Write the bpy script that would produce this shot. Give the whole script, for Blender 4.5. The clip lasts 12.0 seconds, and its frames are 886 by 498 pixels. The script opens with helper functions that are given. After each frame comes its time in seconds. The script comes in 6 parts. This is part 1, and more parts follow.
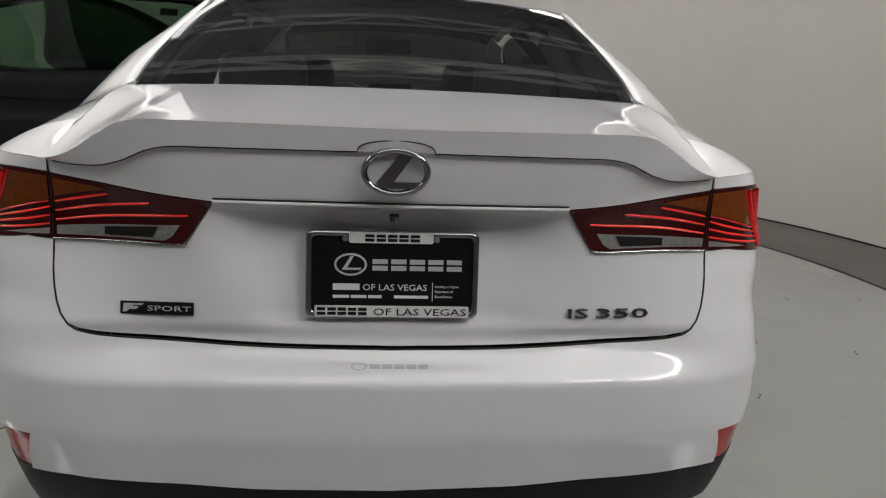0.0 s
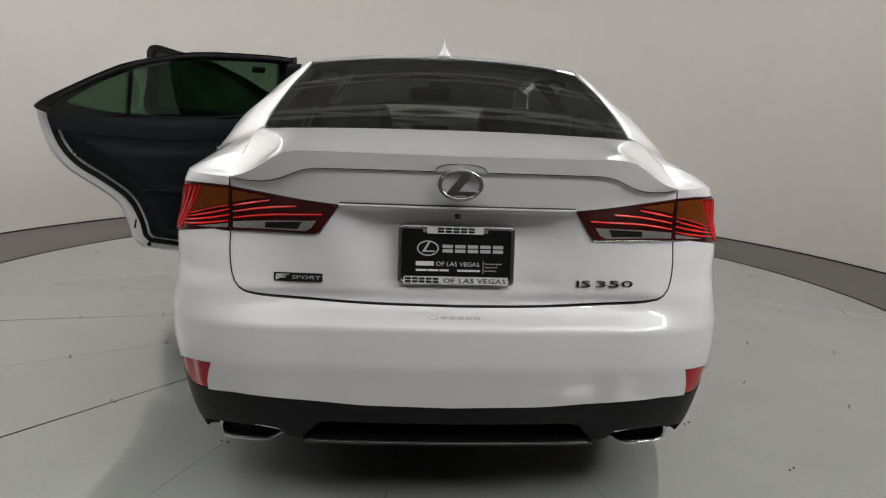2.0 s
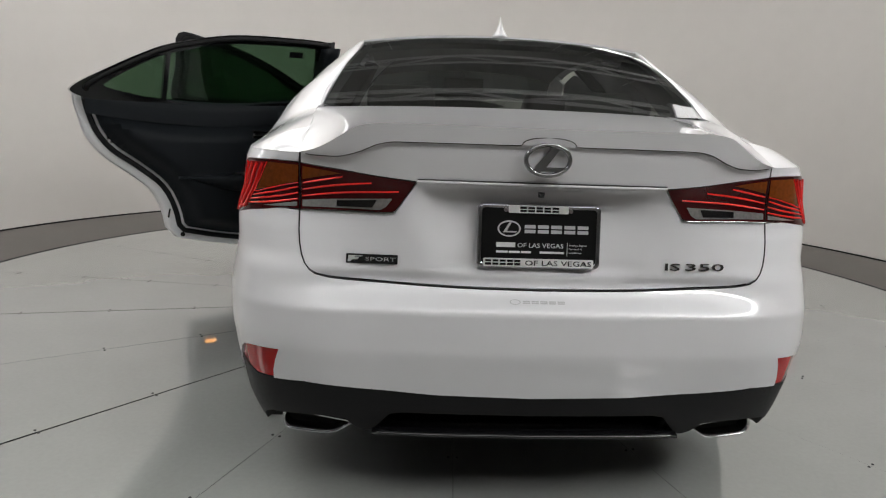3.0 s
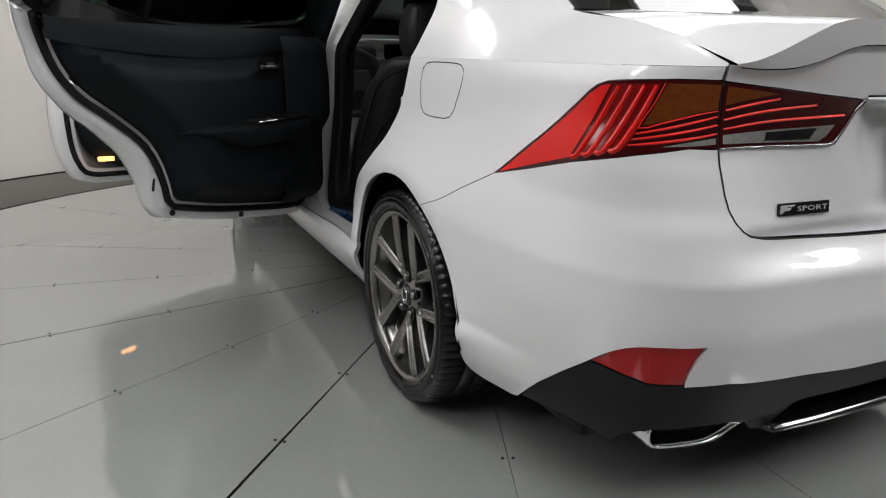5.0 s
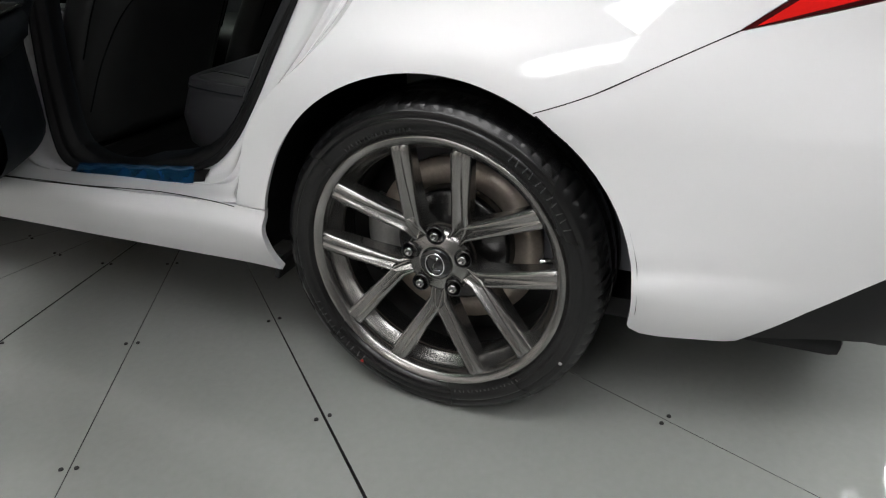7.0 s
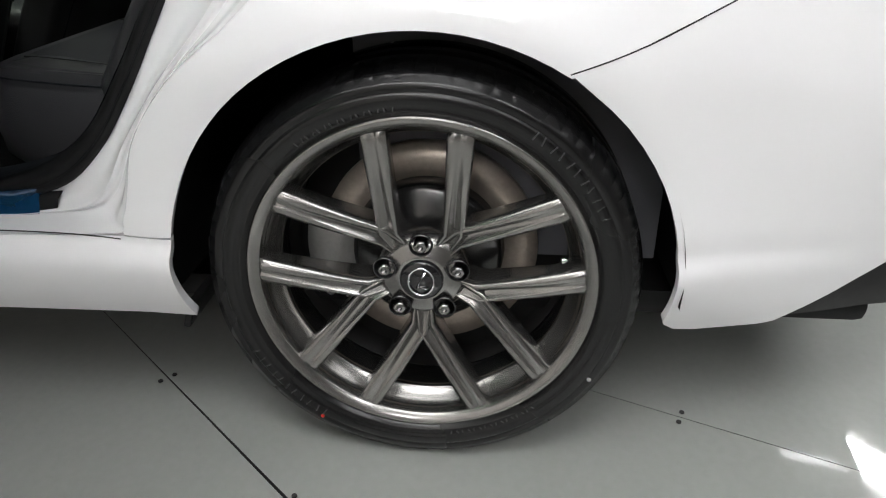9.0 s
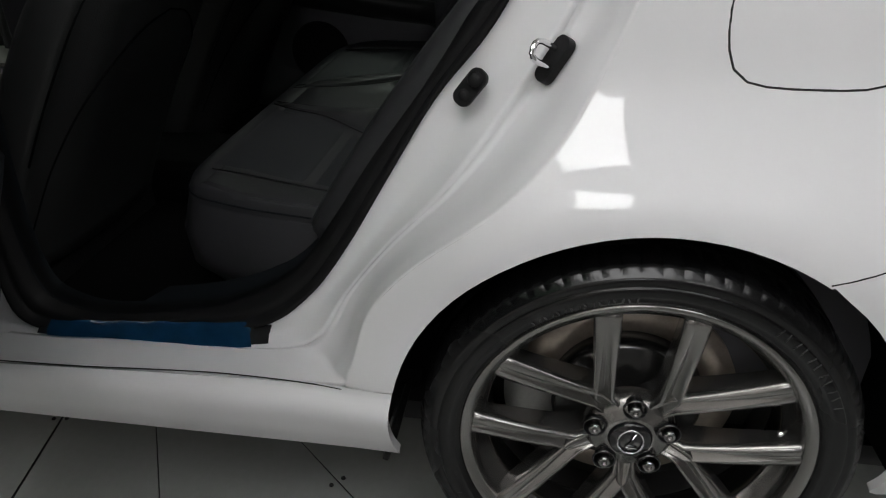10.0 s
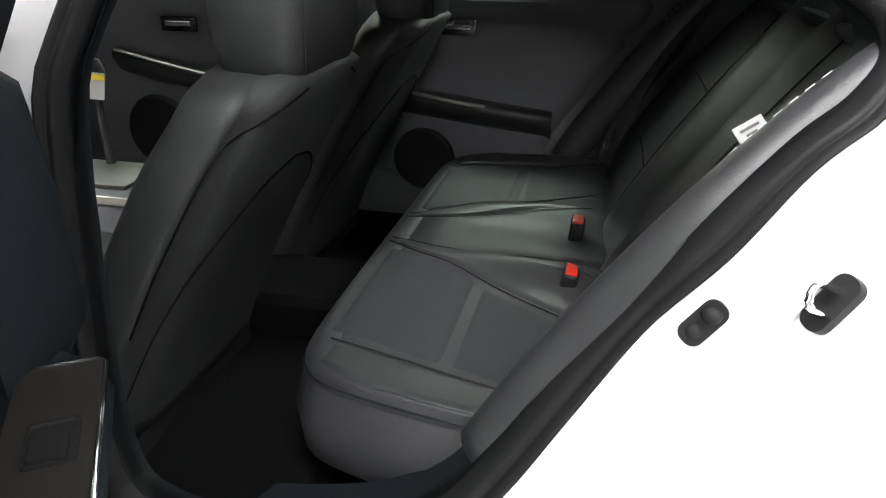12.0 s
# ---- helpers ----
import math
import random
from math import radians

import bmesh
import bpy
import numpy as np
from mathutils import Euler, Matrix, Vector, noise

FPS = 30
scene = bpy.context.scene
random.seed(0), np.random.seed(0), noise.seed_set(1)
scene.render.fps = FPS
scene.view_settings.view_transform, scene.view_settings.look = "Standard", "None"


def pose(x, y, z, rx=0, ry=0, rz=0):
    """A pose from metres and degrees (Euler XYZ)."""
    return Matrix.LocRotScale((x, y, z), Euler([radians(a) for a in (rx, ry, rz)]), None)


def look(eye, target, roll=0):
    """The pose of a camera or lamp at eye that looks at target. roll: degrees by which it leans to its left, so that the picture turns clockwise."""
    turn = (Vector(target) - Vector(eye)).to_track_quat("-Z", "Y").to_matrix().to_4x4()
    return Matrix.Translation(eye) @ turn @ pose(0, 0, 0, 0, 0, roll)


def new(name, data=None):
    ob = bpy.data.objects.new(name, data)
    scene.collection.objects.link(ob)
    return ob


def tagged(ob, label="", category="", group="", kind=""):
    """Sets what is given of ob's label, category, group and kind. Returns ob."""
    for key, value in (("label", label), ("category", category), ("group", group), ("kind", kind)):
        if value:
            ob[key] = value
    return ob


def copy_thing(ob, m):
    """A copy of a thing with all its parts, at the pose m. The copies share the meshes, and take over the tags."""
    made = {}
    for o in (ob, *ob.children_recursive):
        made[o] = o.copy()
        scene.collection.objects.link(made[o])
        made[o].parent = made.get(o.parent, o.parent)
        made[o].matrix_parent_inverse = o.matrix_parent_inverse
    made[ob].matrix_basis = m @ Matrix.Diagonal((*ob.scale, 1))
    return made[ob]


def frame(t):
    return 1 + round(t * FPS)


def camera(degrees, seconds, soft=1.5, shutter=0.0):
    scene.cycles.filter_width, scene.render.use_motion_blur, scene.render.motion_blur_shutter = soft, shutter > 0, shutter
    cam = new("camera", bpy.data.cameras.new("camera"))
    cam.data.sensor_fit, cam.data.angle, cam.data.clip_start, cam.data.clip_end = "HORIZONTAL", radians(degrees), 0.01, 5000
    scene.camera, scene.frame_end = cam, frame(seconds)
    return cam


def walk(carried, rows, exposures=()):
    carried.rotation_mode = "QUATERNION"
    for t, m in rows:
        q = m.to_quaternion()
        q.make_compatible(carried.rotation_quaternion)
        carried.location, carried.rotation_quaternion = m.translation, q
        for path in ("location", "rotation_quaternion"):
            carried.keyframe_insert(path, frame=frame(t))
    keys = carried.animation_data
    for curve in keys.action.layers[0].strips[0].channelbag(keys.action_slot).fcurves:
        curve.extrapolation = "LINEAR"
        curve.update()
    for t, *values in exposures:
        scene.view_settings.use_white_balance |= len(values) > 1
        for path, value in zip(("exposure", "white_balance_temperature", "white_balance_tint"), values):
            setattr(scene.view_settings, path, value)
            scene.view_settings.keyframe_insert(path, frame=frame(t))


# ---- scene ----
cam = camera(64.9, 12.0, soft=1.15)
# seconds, stops, kelvin, tint
EXPOSURES = [(0.0, -0.72, 6600, 10), (1.0, -0.62, 6600, 10), (2.5, -0.48, 6500, 10), (3.7, -0.32, 6400, 10), (5.3, -0.25, 6380, 10), (5.6, -0.3, 6380, 10), (6.0, -0.22, 6380, 10), (6.5, 0.14, 6380, 10), (7.2, 0.16, 6380, 10), (9.0, 0.42, 6380, 10), (9.5, 0.18, 6380, 10), (10.0, -0.4, 6380, 10), (10.5, -0.15, 6380, 10), (11.0, 0.65, 6380, 10), (11.5, 1.35, 6380, 10), (12.0, 2.05, 6380, 10)]
PATH = [
    (0, (-0.026, -2.146, 1.198), (0.156, -0.225, 0.674), 2.5),
    (0.5, (-0.041, -2.412, 1.212), (0.111, -0.471, 0.753), 2.5),
    (1, (-0.109, -2.597, 1.213), (0.029, -0.649, 0.78), 2.4),
    (1.5, (-0.144, -2.721, 1.217), (-0.018, -0.77, 0.795), 2.2),
    (2, (-0.144, -2.76, 1.223), (-0.031, -0.808, 0.805), 2.1),
    (2.5, (-0.181, -2.763, 1.207), (-0.075, -0.809, 0.795), 2.1),
    (3, (-0.346, -2.656, 1.138), (-0.234, -0.702, 0.726), 2.2),
    (3.5, (-0.654, -2.49, 1.07), (-0.418, -0.55, 0.643), 2.1),
    (3.7, (-0.802, -2.416, 1.055), (-0.497, -0.489, 0.615), 2.1),
    (5.3, (-1.749, -1.587, 1.006), (-0.761, 0.035, 0.38), 0.2),
    (5.5, (-1.819, -1.439, 0.992), (-0.73, 0.09, 0.303), -0.2),
    (6, (-1.94, -1.084, 0.984), (-0.631, 0.203, 0.188), -0.8),
    (6.5, (-2.008, -0.756, 0.964), (-0.5, 0.241, 0.108), -1.2),
    (7, (-1.931, -0.469, 0.926), (-0.287, 0.249, 0.041), -1.6),
    (7.2, (-1.905, -0.379, 0.936), (-0.223, 0.217, 0.034), -1.6),
    (8.8, (-1.746, -0.115, 0.827), (0.014, 0.05, -0.107), -0.6),
    (9, (-1.751, -0.102, 0.837), (0.014, 0.059, -0.089), -0.5),
    (9.5, (-1.75, 0.035, 0.975), (0.003, 0.193, 0.026), 0.0),
    (10, (-1.675, 0.182, 1.077), (0.057, 0.426, 0.106), 0.2),
    (10.5, (-1.52, 0.305, 1.113), (0.189, 0.668, 0.14), 0.4),
    (11, (-1.417, 0.369, 1.142), (0.29, 0.759, 0.176), 0.4),
    (11.5, (-1.403, 0.392, 1.172), (0.316, 0.789, 0.23), 0.4),
    (12, (-1.425, 0.393, 1.177), (0.348, 0.805, 0.347), 0.3),
]
walk(cam, [(t, look(eye, target, roll)) for t, eye, target, roll in PATH],
     exposures=EXPOSURES)

# ---- light ----
world = bpy.data.worlds.new("world")
scene.world = world
world.use_nodes = True
world.node_tree.nodes["Background"].inputs[0].default_value = (0.9, 0.93, 1.0, 1)
world.node_tree.nodes["Background"].inputs[1].default_value = 0.012


# ---- materials ----
def node_material(name, color, rough=0.5, metal=0.0, coat=0.0, bump=0.0, scale=40.0, vary=0.06, coat_rough=0.03, spec=0.5, stain=0.0, sheen=0.0):
    m = bpy.data.materials.new(name)
    m.use_nodes = True
    nt = m.node_tree
    b = nt.nodes["Principled BSDF"]
    b.inputs["Roughness"].default_value = rough
    b.inputs["Metallic"].default_value = metal
    b.inputs["Coat Weight"].default_value = coat
    b.inputs["Coat Roughness"].default_value = coat_rough
    b.inputs["Specular IOR Level"].default_value = spec
    b.inputs["Sheen Weight"].default_value = sheen
    co = nt.nodes.new("ShaderNodeTexCoord")
    big = nt.nodes.new("ShaderNodeTexNoise")
    big.inputs["Scale"].default_value = 2.3
    big.inputs["Detail"].default_value = 5
    fine = nt.nodes.new("ShaderNodeTexNoise")
    fine.inputs["Scale"].default_value = scale
    fine.inputs["Detail"].default_value = 3
    for n in (big, fine):
        nt.links.new(co.outputs["Object"], n.inputs["Vector"])
    mix = nt.nodes.new("ShaderNodeMix")
    mix.data_type = "RGBA"
    mix.blend_type = "MULTIPLY"
    mix.inputs[0].default_value = 1.0
    ramp = nt.nodes.new("ShaderNodeMapRange")
    ramp.inputs[1].default_value, ramp.inputs[2].default_value = 0.3, 0.7
    ramp.inputs[3].default_value, ramp.inputs[4].default_value = 1 - vary, 1 + vary
    add = nt.nodes.new("ShaderNodeMath")
    add.operation = "MULTIPLY_ADD"
    add.inputs[1].default_value, add.inputs[2].default_value = 0.6, 0.2
    av = nt.nodes.new("ShaderNodeMath")
    av.operation = "ADD"
    nt.links.new(big.outputs["Fac"], add.inputs[0])
    hv = nt.nodes.new("ShaderNodeMath")
    hv.operation = "MULTIPLY"
    hv.inputs[1].default_value = 0.4
    nt.links.new(fine.outputs["Fac"], hv.inputs[0])
    nt.links.new(add.outputs[0], av.inputs[0])
    nt.links.new(hv.outputs[0], av.inputs[1])
    sub = nt.nodes.new("ShaderNodeMath")
    sub.operation = "SUBTRACT"
    sub.inputs[1].default_value = 0.2
    nt.links.new(av.outputs[0], sub.inputs[0])
    nt.links.new(sub.outputs[0], ramp.inputs[0])
    mix.inputs[6].default_value = (*color, 1)
    nt.links.new(ramp.outputs[0], mix.inputs[7])
    nt.links.new(mix.outputs[2], b.inputs["Base Color"])
    if stain:
        rr = nt.nodes.new("ShaderNodeMapRange")
        rr.inputs[1].default_value, rr.inputs[2].default_value = 0.35, 0.7
        rr.inputs[3].default_value, rr.inputs[4].default_value = max(0.02, rough - stain), rough + stain
        nt.links.new(big.outputs["Fac"], rr.inputs[0])
        nt.links.new(rr.outputs[0], b.inputs["Roughness"])
    if bump:
        bp = nt.nodes.new("ShaderNodeBump")
        bp.inputs["Strength"].default_value = bump
        bp.inputs["Distance"].default_value = 0.002
        nt.links.new(fine.outputs["Fac"], bp.inputs["Height"])
        nt.links.new(bp.outputs[0], b.inputs["Normal"])
    return m


def glass_material(name, tint, gloss=0.0):
    m = bpy.data.materials.new(name)
    m.use_nodes = True
    nt = m.node_tree
    nt.nodes.remove(nt.nodes["Principled BSDF"])
    out = nt.nodes["Material Output"]
    tr = nt.nodes.new("ShaderNodeBsdfTransparent")
    tr.inputs[0].default_value = (*tint, 1)
    gl = nt.nodes.new("ShaderNodeBsdfGlossy")
    gl.inputs["Roughness"].default_value = 0.01
    fr = nt.nodes.new("ShaderNodeFresnel")
    fr.inputs["IOR"].default_value = 1.52
    ma = nt.nodes.new("ShaderNodeMath")
    ma.operation = "ADD"
    ma.use_clamp = True
    ma.inputs[1].default_value = gloss
    nt.links.new(fr.outputs[0], ma.inputs[0])
    mx = nt.nodes.new("ShaderNodeMixShader")
    nt.links.new(ma.outputs[0], mx.inputs[0])
    nt.links.new(tr.outputs[0], mx.inputs[1])
    nt.links.new(gl.outputs[0], mx.inputs[2])
    nt.links.new(mx.outputs[0], out.inputs[0])
    return m


def lamp_material(name, color, strength):
    m = bpy.data.materials.new(name)
    m.use_nodes = True
    nt = m.node_tree
    nt.nodes.remove(nt.nodes["Principled BSDF"])
    em = nt.nodes.new("ShaderNodeEmission")
    em.inputs[0].default_value = (*color, 1)
    em.inputs[1].default_value = strength
    nt.links.new(em.outputs[0], nt.nodes["Material Output"].inputs[0])
    return m


M_PAINT = node_material("white_paint", (0.76, 0.76, 0.775), 0.35, 0, 1.0, 0, 900, 0.012, 0.02)
M_BLACK = node_material("black_plastic", (0.010, 0.010, 0.0105), 0.5, 0, 0, 0.25, 700, 0.2, spec=0.18)
M_GLOSSBLACK = node_material("gloss_black", (0.006, 0.006, 0.007), 0.12, 0, 0.6, 0, 300, 0.1)
M_RUBBER = node_material("rubber", (0.0085, 0.0085, 0.009), 0.55, 0, 0, 0.2, 400, 0.25, stain=0.1, spec=0.2)
M_TYRE = node_material("tyre_rubber", (0.0055, 0.0055, 0.0058), 0.26, 0, 0, 0.12, 260, 0.25, stain=0.07, spec=0.36)
M_ALLOY = node_material("dark_alloy", (0.25, 0.244, 0.235), 0.25, 0.92, 0.25, 0.02, 500, 0.05, 0.06)
M_BARREL = node_material("alloy_barrel", (0.10, 0.10, 0.10), 0.22, 0.85, 0.0, 0.05, 300, 0.1)
M_CASTALU = node_material("cast_aluminium", (0.42, 0.415, 0.40), 0.5, 0.45, 0, 0.4, 140, 0.15)
M_CHROME = node_material("chrome", (0.82, 0.82, 0.83), 0.07, 1.0, 0, 0, 200, 0.02)
# chrome with dark reflections put into its tone, for emblem and plate frame
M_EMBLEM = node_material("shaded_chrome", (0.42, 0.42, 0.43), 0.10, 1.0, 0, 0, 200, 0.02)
M_DARKCHROME = node_material("dark_chrome", (0.25, 0.245, 0.24), 0.12, 1.0, 0, 0, 200, 0.04)
# tyre rubber lightened for the shine on raised marks
M_SIDEMARK = node_material("lit_tyre_rubber", (0.035, 0.035, 0.035), 0.4, 0, 0, 0.1, 300, 0.2)
M_STEEL = node_material("brake_steel", (0.46, 0.40, 0.34), 0.45, 0.6, 0, 0.2, 120, 0.2, stain=0.12)
M_CALIPER = node_material("cast_iron", (0.10, 0.096, 0.092), 0.5, 0.4, 0, 0.4, 120, 0.2)
M_RED = node_material("red_lens", (0.66, 0.010, 0.008), 0.14, 0, 0, 0, 300, 0.08, spec=0.45)
M_REFLECTOR = node_material("deep_red_reflector", (0.40, 0.006, 0.007), 0.12, 0, 0, 0, 300, 0.1, spec=0.35)
# the shade between the lamp ribs is put into this darker red
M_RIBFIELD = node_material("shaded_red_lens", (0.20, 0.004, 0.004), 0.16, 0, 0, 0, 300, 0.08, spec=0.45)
M_FRAMEPANEL = node_material("bright_frame_panel", (0.74, 0.74, 0.73), 0.3, 0.25, vary=0.03)
M_DARKRED = node_material("dark_red_lens", (0.045, 0.0022, 0.003), 0.14, 0, 0, 0, 300, 0.08)
M_REDSTRIP = node_material("red_light_guide", (0.85, 0.025, 0.02), 0.14, 0, 0.2, 0, 300, 0.06)
M_AMBER = node_material("amber_lens", (0.13, 0.030, 0.004), 0.14, 0, 0, 0, 90, 0.45)
M_CLEARLENS = node_material("clear_lens", (0.42, 0.41, 0.40), 0.15, 0.6, 0.5, 0.1, 120, 0.35)
M_LEATHER = node_material("black_leather", (0.025, 0.0258, 0.0262), 0.45, 0, 0, 0.35, 420, 0.14, stain=0.06, spec=0.3)
M_SMOOTH = node_material("smooth_leather", (0.029, 0.029, 0.031), 0.36, 0, 0, 0.15, 420, 0.10, stain=0.05)
M_FABRIC = node_material("black_perforated_leather", (0.022, 0.023, 0.026), 0.55, 0, 0, 0.5, 900, 0.18, spec=0.35)
# the black seat leather, a little lighter for the light on the bench
M_BENCH = node_material("lit_black_leather", (0.027, 0.027, 0.030), 0.42, 0, 0, 0.3, 420, 0.12, stain=0.06, spec=0.4)
# black trim again, lightened to put the cabin's light into its colour
M_LITTRIM = node_material("lit_black_trim", (0.085, 0.086, 0.095), 0.5, 0, 0, 0.3, 600, 0.12, spec=0.4)
M_PANEL = node_material("brown_grey_trim", (0.021, 0.019, 0.017), 0.36, 0.3, 0, 0.05, 400, 0.08)
M_TRIM = node_material("soft_black_trim", (0.009, 0.0112, 0.0135), 0.55, 0, 0, 0.3, 600, 0.15, spec=0.12)
M_CARPET = node_material("black_carpet", (0.0045, 0.0047, 0.0047), 0.95, 0, 0, 0.8, 500, 0.4, spec=0.05)
M_SATIN = node_material("satin_silver", (0.42, 0.40, 0.37), 0.28, 0.85, 0, 0.02, 400, 0.06)
M_ARMREST = node_material("grey_trim", (0.040, 0.037, 0.034), 0.38, 0.3, 0, 0.05, 400, 0.08)
M_BLUE = node_material("blue_film", (0.006, 0.036, 0.085), 0.14, 0, 0.8, 0.3, 26, 0.45)
M_STITCH = node_material("grey_thread", (0.45, 0.45, 0.45), 0.7)
M_WHITECLOTH = node_material("white_fabric_tag", (0.30, 0.30, 0.30), 0.8, vary=0.03)
M_YELLOW = node_material("yellow_card", (0.75, 0.55, 0.04), 0.6)
M_BUCKLE = node_material("red_button", (0.65, 0.03, 0.02), 0.35)
M_BELT = node_material("black_webbing", (0.02, 0.02, 0.022), 0.7, 0, 0, 0.5, 500, 0.15)
M_PLATE = node_material("black_plate", (0.006, 0.006, 0.006), 0.35, 0, 0.0, 0, 200, 0.1, spec=0.18)
M_WHITEINK = node_material("white_ink", (0.72, 0.72, 0.72), 0.45, vary=0.02)
M_SILVERINK = node_material("silver_ink", (0.55, 0.55, 0.56), 0.4, 0.3, vary=0.03)
M_FLOOR = node_material("painted_steel_floor", (0.285, 0.294, 0.283), 0.07, 0, 0.9, 0.010, 60, 0.06, 0.02, stain=0.05)
M_RING = node_material("floor_ring", (0.125, 0.115, 0.104), 0.38, 0, 0, 0.15, 120, 0.07, stain=0.08)
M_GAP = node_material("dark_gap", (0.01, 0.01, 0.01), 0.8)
M_WALL = node_material("white_wall", (0.68, 0.652, 0.622), 0.75, 0, 0, 0.06, 8, 0.025)
M_HALL = node_material("grey_hall_wall", (0.30, 0.295, 0.285), 0.8, 0, 0, 0.06, 8, 0.08)
M_CEIL = node_material("ceiling_deck", (0.26, 0.26, 0.25), 0.6, 0, 0, 0.1, 30, 0.06)
M_TRUSS = node_material("white_truss_steel", (0.8, 0.8, 0.8), 0.5, 0, 0, 0, 50, 0.04)
M_GLASS = glass_material("dark_rear_glass", (0.50, 0.55, 0.50), 0.11)
M_GREENGLASS = glass_material("green_tinted_glass", (0.27, 0.37, 0.285), 0.0)
M_SCREENGLASS = glass_material("windscreen_glass", (0.76, 0.88, 0.78), 0.0)
M_ORANGE = lamp_material("courtesy_lamp_glow", (1.0, 0.45, 0.12), 4.0)
M_SOFT = lamp_material("softbox_glow", (1.0, 0.988, 0.968), 12.0)
M_UPLIGHT = lamp_material("added_uplight_glow", (1.0, 0.988, 0.968), 34.0)
M_LIGHT = lamp_material("light_panel_glow", (1.0, 0.988, 0.968), 26.0)
M_DIM = lamp_material("wide_panel_glow", (1.0, 0.988, 0.968), 12.0)
M_SIDELIGHT = lamp_material("side_panel_glow", (1.0, 0.988, 0.968), 15.0)
M_LARGE = lamp_material("large_panel_glow", (1.0, 0.988, 0.968), 9.0)
M_LARGEDIM = lamp_material("large_dim_panel_glow", (1.0, 0.988, 0.968), 5.6)
M_ADDEDFILL = lamp_material("added_fill_glow", (1.0, 0.988, 0.968), 4.2)
M_REARLIGHT = lamp_material("rear_panel_glow", (1.0, 0.988, 0.968), 48.0)


# ---- mesh tools ----
def finish(name, bm, material, parent=None, smooth=True):
    me = bpy.data.meshes.new(name)
    if smooth:
        for f in bm.faces:
            f.smooth = True
    bm.to_mesh(me)
    bm.free()
    me.materials.append(material)
    ob = new(name, me)
    if parent is not None:
        ob.parent = parent
    return ob


def part(name, bm, material, parent, label="", smooth=True):
    ob = finish(name, bm, material, parent, smooth)
    if label:
        ob["label"] = label
    return ob


def thing(name, label, category, group="", m=None):
    ob = new(name)
    ob.empty_display_size = 0.1
    if m is not None:
        ob.matrix_world = m
    return tagged(ob, label, category, group)


def sharpen(bm, angle=35):
    lim = radians(angle)
    for e in bm.edges:
        if len(e.link_faces) == 2 and e.calc_face_angle(0) > lim:
            e.smooth = False
    return bm


def box(size, at=(0, 0, 0), bevel=0.004, segments=2, turn=None, bm=None):
    bm = bm or bmesh.new()
    m = Matrix.Translation(at) @ (turn or Matrix.Identity(4)) @ Matrix.Diagonal((*size, 1))
    vs = bmesh.ops.create_cube(bm, size=1, matrix=m)["verts"]
    if bevel:
        es = list({e for v in vs for e in v.link_edges})
        bmesh.ops.bevel(bm, geom=es, offset=min(bevel, min(size) * 0.45), segments=segments, affect="EDGES", profile=0.6)
    return bm


def tube(points, radius, sides=8, closed=False, bm=None, flat=1.0):
    """A round bar along points; flat squeezes it in z."""
    bm = bm or bmesh.new()
    pts = [Vector(p) for p in points]
    n = len(pts)
    rings = []
    up = Vector((0, 0, 1))
    for i, p in enumerate(pts):
        a = pts[(i - 1) % n] if closed or i else pts[0]
        b = pts[(i + 1) % n] if closed or i < n - 1 else pts[-1]
        d = (b - a).normalized()
        side = d.cross(up)
        if side.length < 0.05:
            side = d.cross(Vector((0, 1, 0)))
        side.normalize()
        top = side.cross(d)
        rings.append([bm.verts.new(p + radius * (math.cos(k) * side + math.sin(k) * flat * top)) for k in (2 * math.pi * j / sides for j in range(sides))])
    for i in range(n if closed else n - 1):
        r, s = rings[i], rings[(i + 1) % n]
        for j in range(sides):
            bm.faces.new((r[j], r[(j + 1) % sides], s[(j + 1) % sides], s[j]))
    if not closed:
        bm.faces.new(rings[0][::-1])
        bm.faces.new(rings[-1])
    return bm


def loft(rows, closed=False, cap=False, bm=None):
    """A skin over rows of points."""
    bm = bm or bmesh.new()
    vs = [[bm.verts.new(p) for p in row] for row in rows]
    n = len(vs[0])
    for a, b in zip(vs, vs[1:]):
        for j in range(n if closed else n - 1):
            try:
                bm.faces.new((a[j], a[(j + 1) % n], b[(j + 1) % n], b[j]))
            except ValueError:
                pass
    if cap:
        bm.faces.new(vs[0][::-1])
        bm.faces.new(vs[-1])
    return bm


def spin(profile, sides=48, axis="x", bm=None, at=(0, 0, 0)):
    """A turned solid: profile of (along, radius) round the axis."""
    rows = []
    for a, r in profile:
        row = []
        for k in range(sides):
            c, s = math.cos(2 * math.pi * k / sides), math.sin(2 * math.pi * k / sides)
            p = (a, r * c, r * s) if axis == "x" else (r * c, r * s, a)
            row.append(Vector(p) + Vector(at))
        rows.append(row)
    bm = loft(rows, True, False, bm)
    return bm


def slab(poly, fn, depth, bm=None):
    """A closed plate: the outline poly mapped by fn(u, v, w) at w = 0 and w = depth."""
    bm = bm or bmesh.new()
    a = [bm.verts.new(fn(u, v, 0)) for u, v in poly]
    b = [bm.verts.new(fn(u, v, depth)) for u, v in poly]
    bm.faces.new(a)
    bm.faces.new(b[::-1])
    for i in range(len(a)):
        j = (i + 1) % len(a)
        bm.faces.new((a[j], a[i], b[i], b[j]))
    bmesh.ops.recalc_face_normals(bm, faces=bm.faces)
    return bm


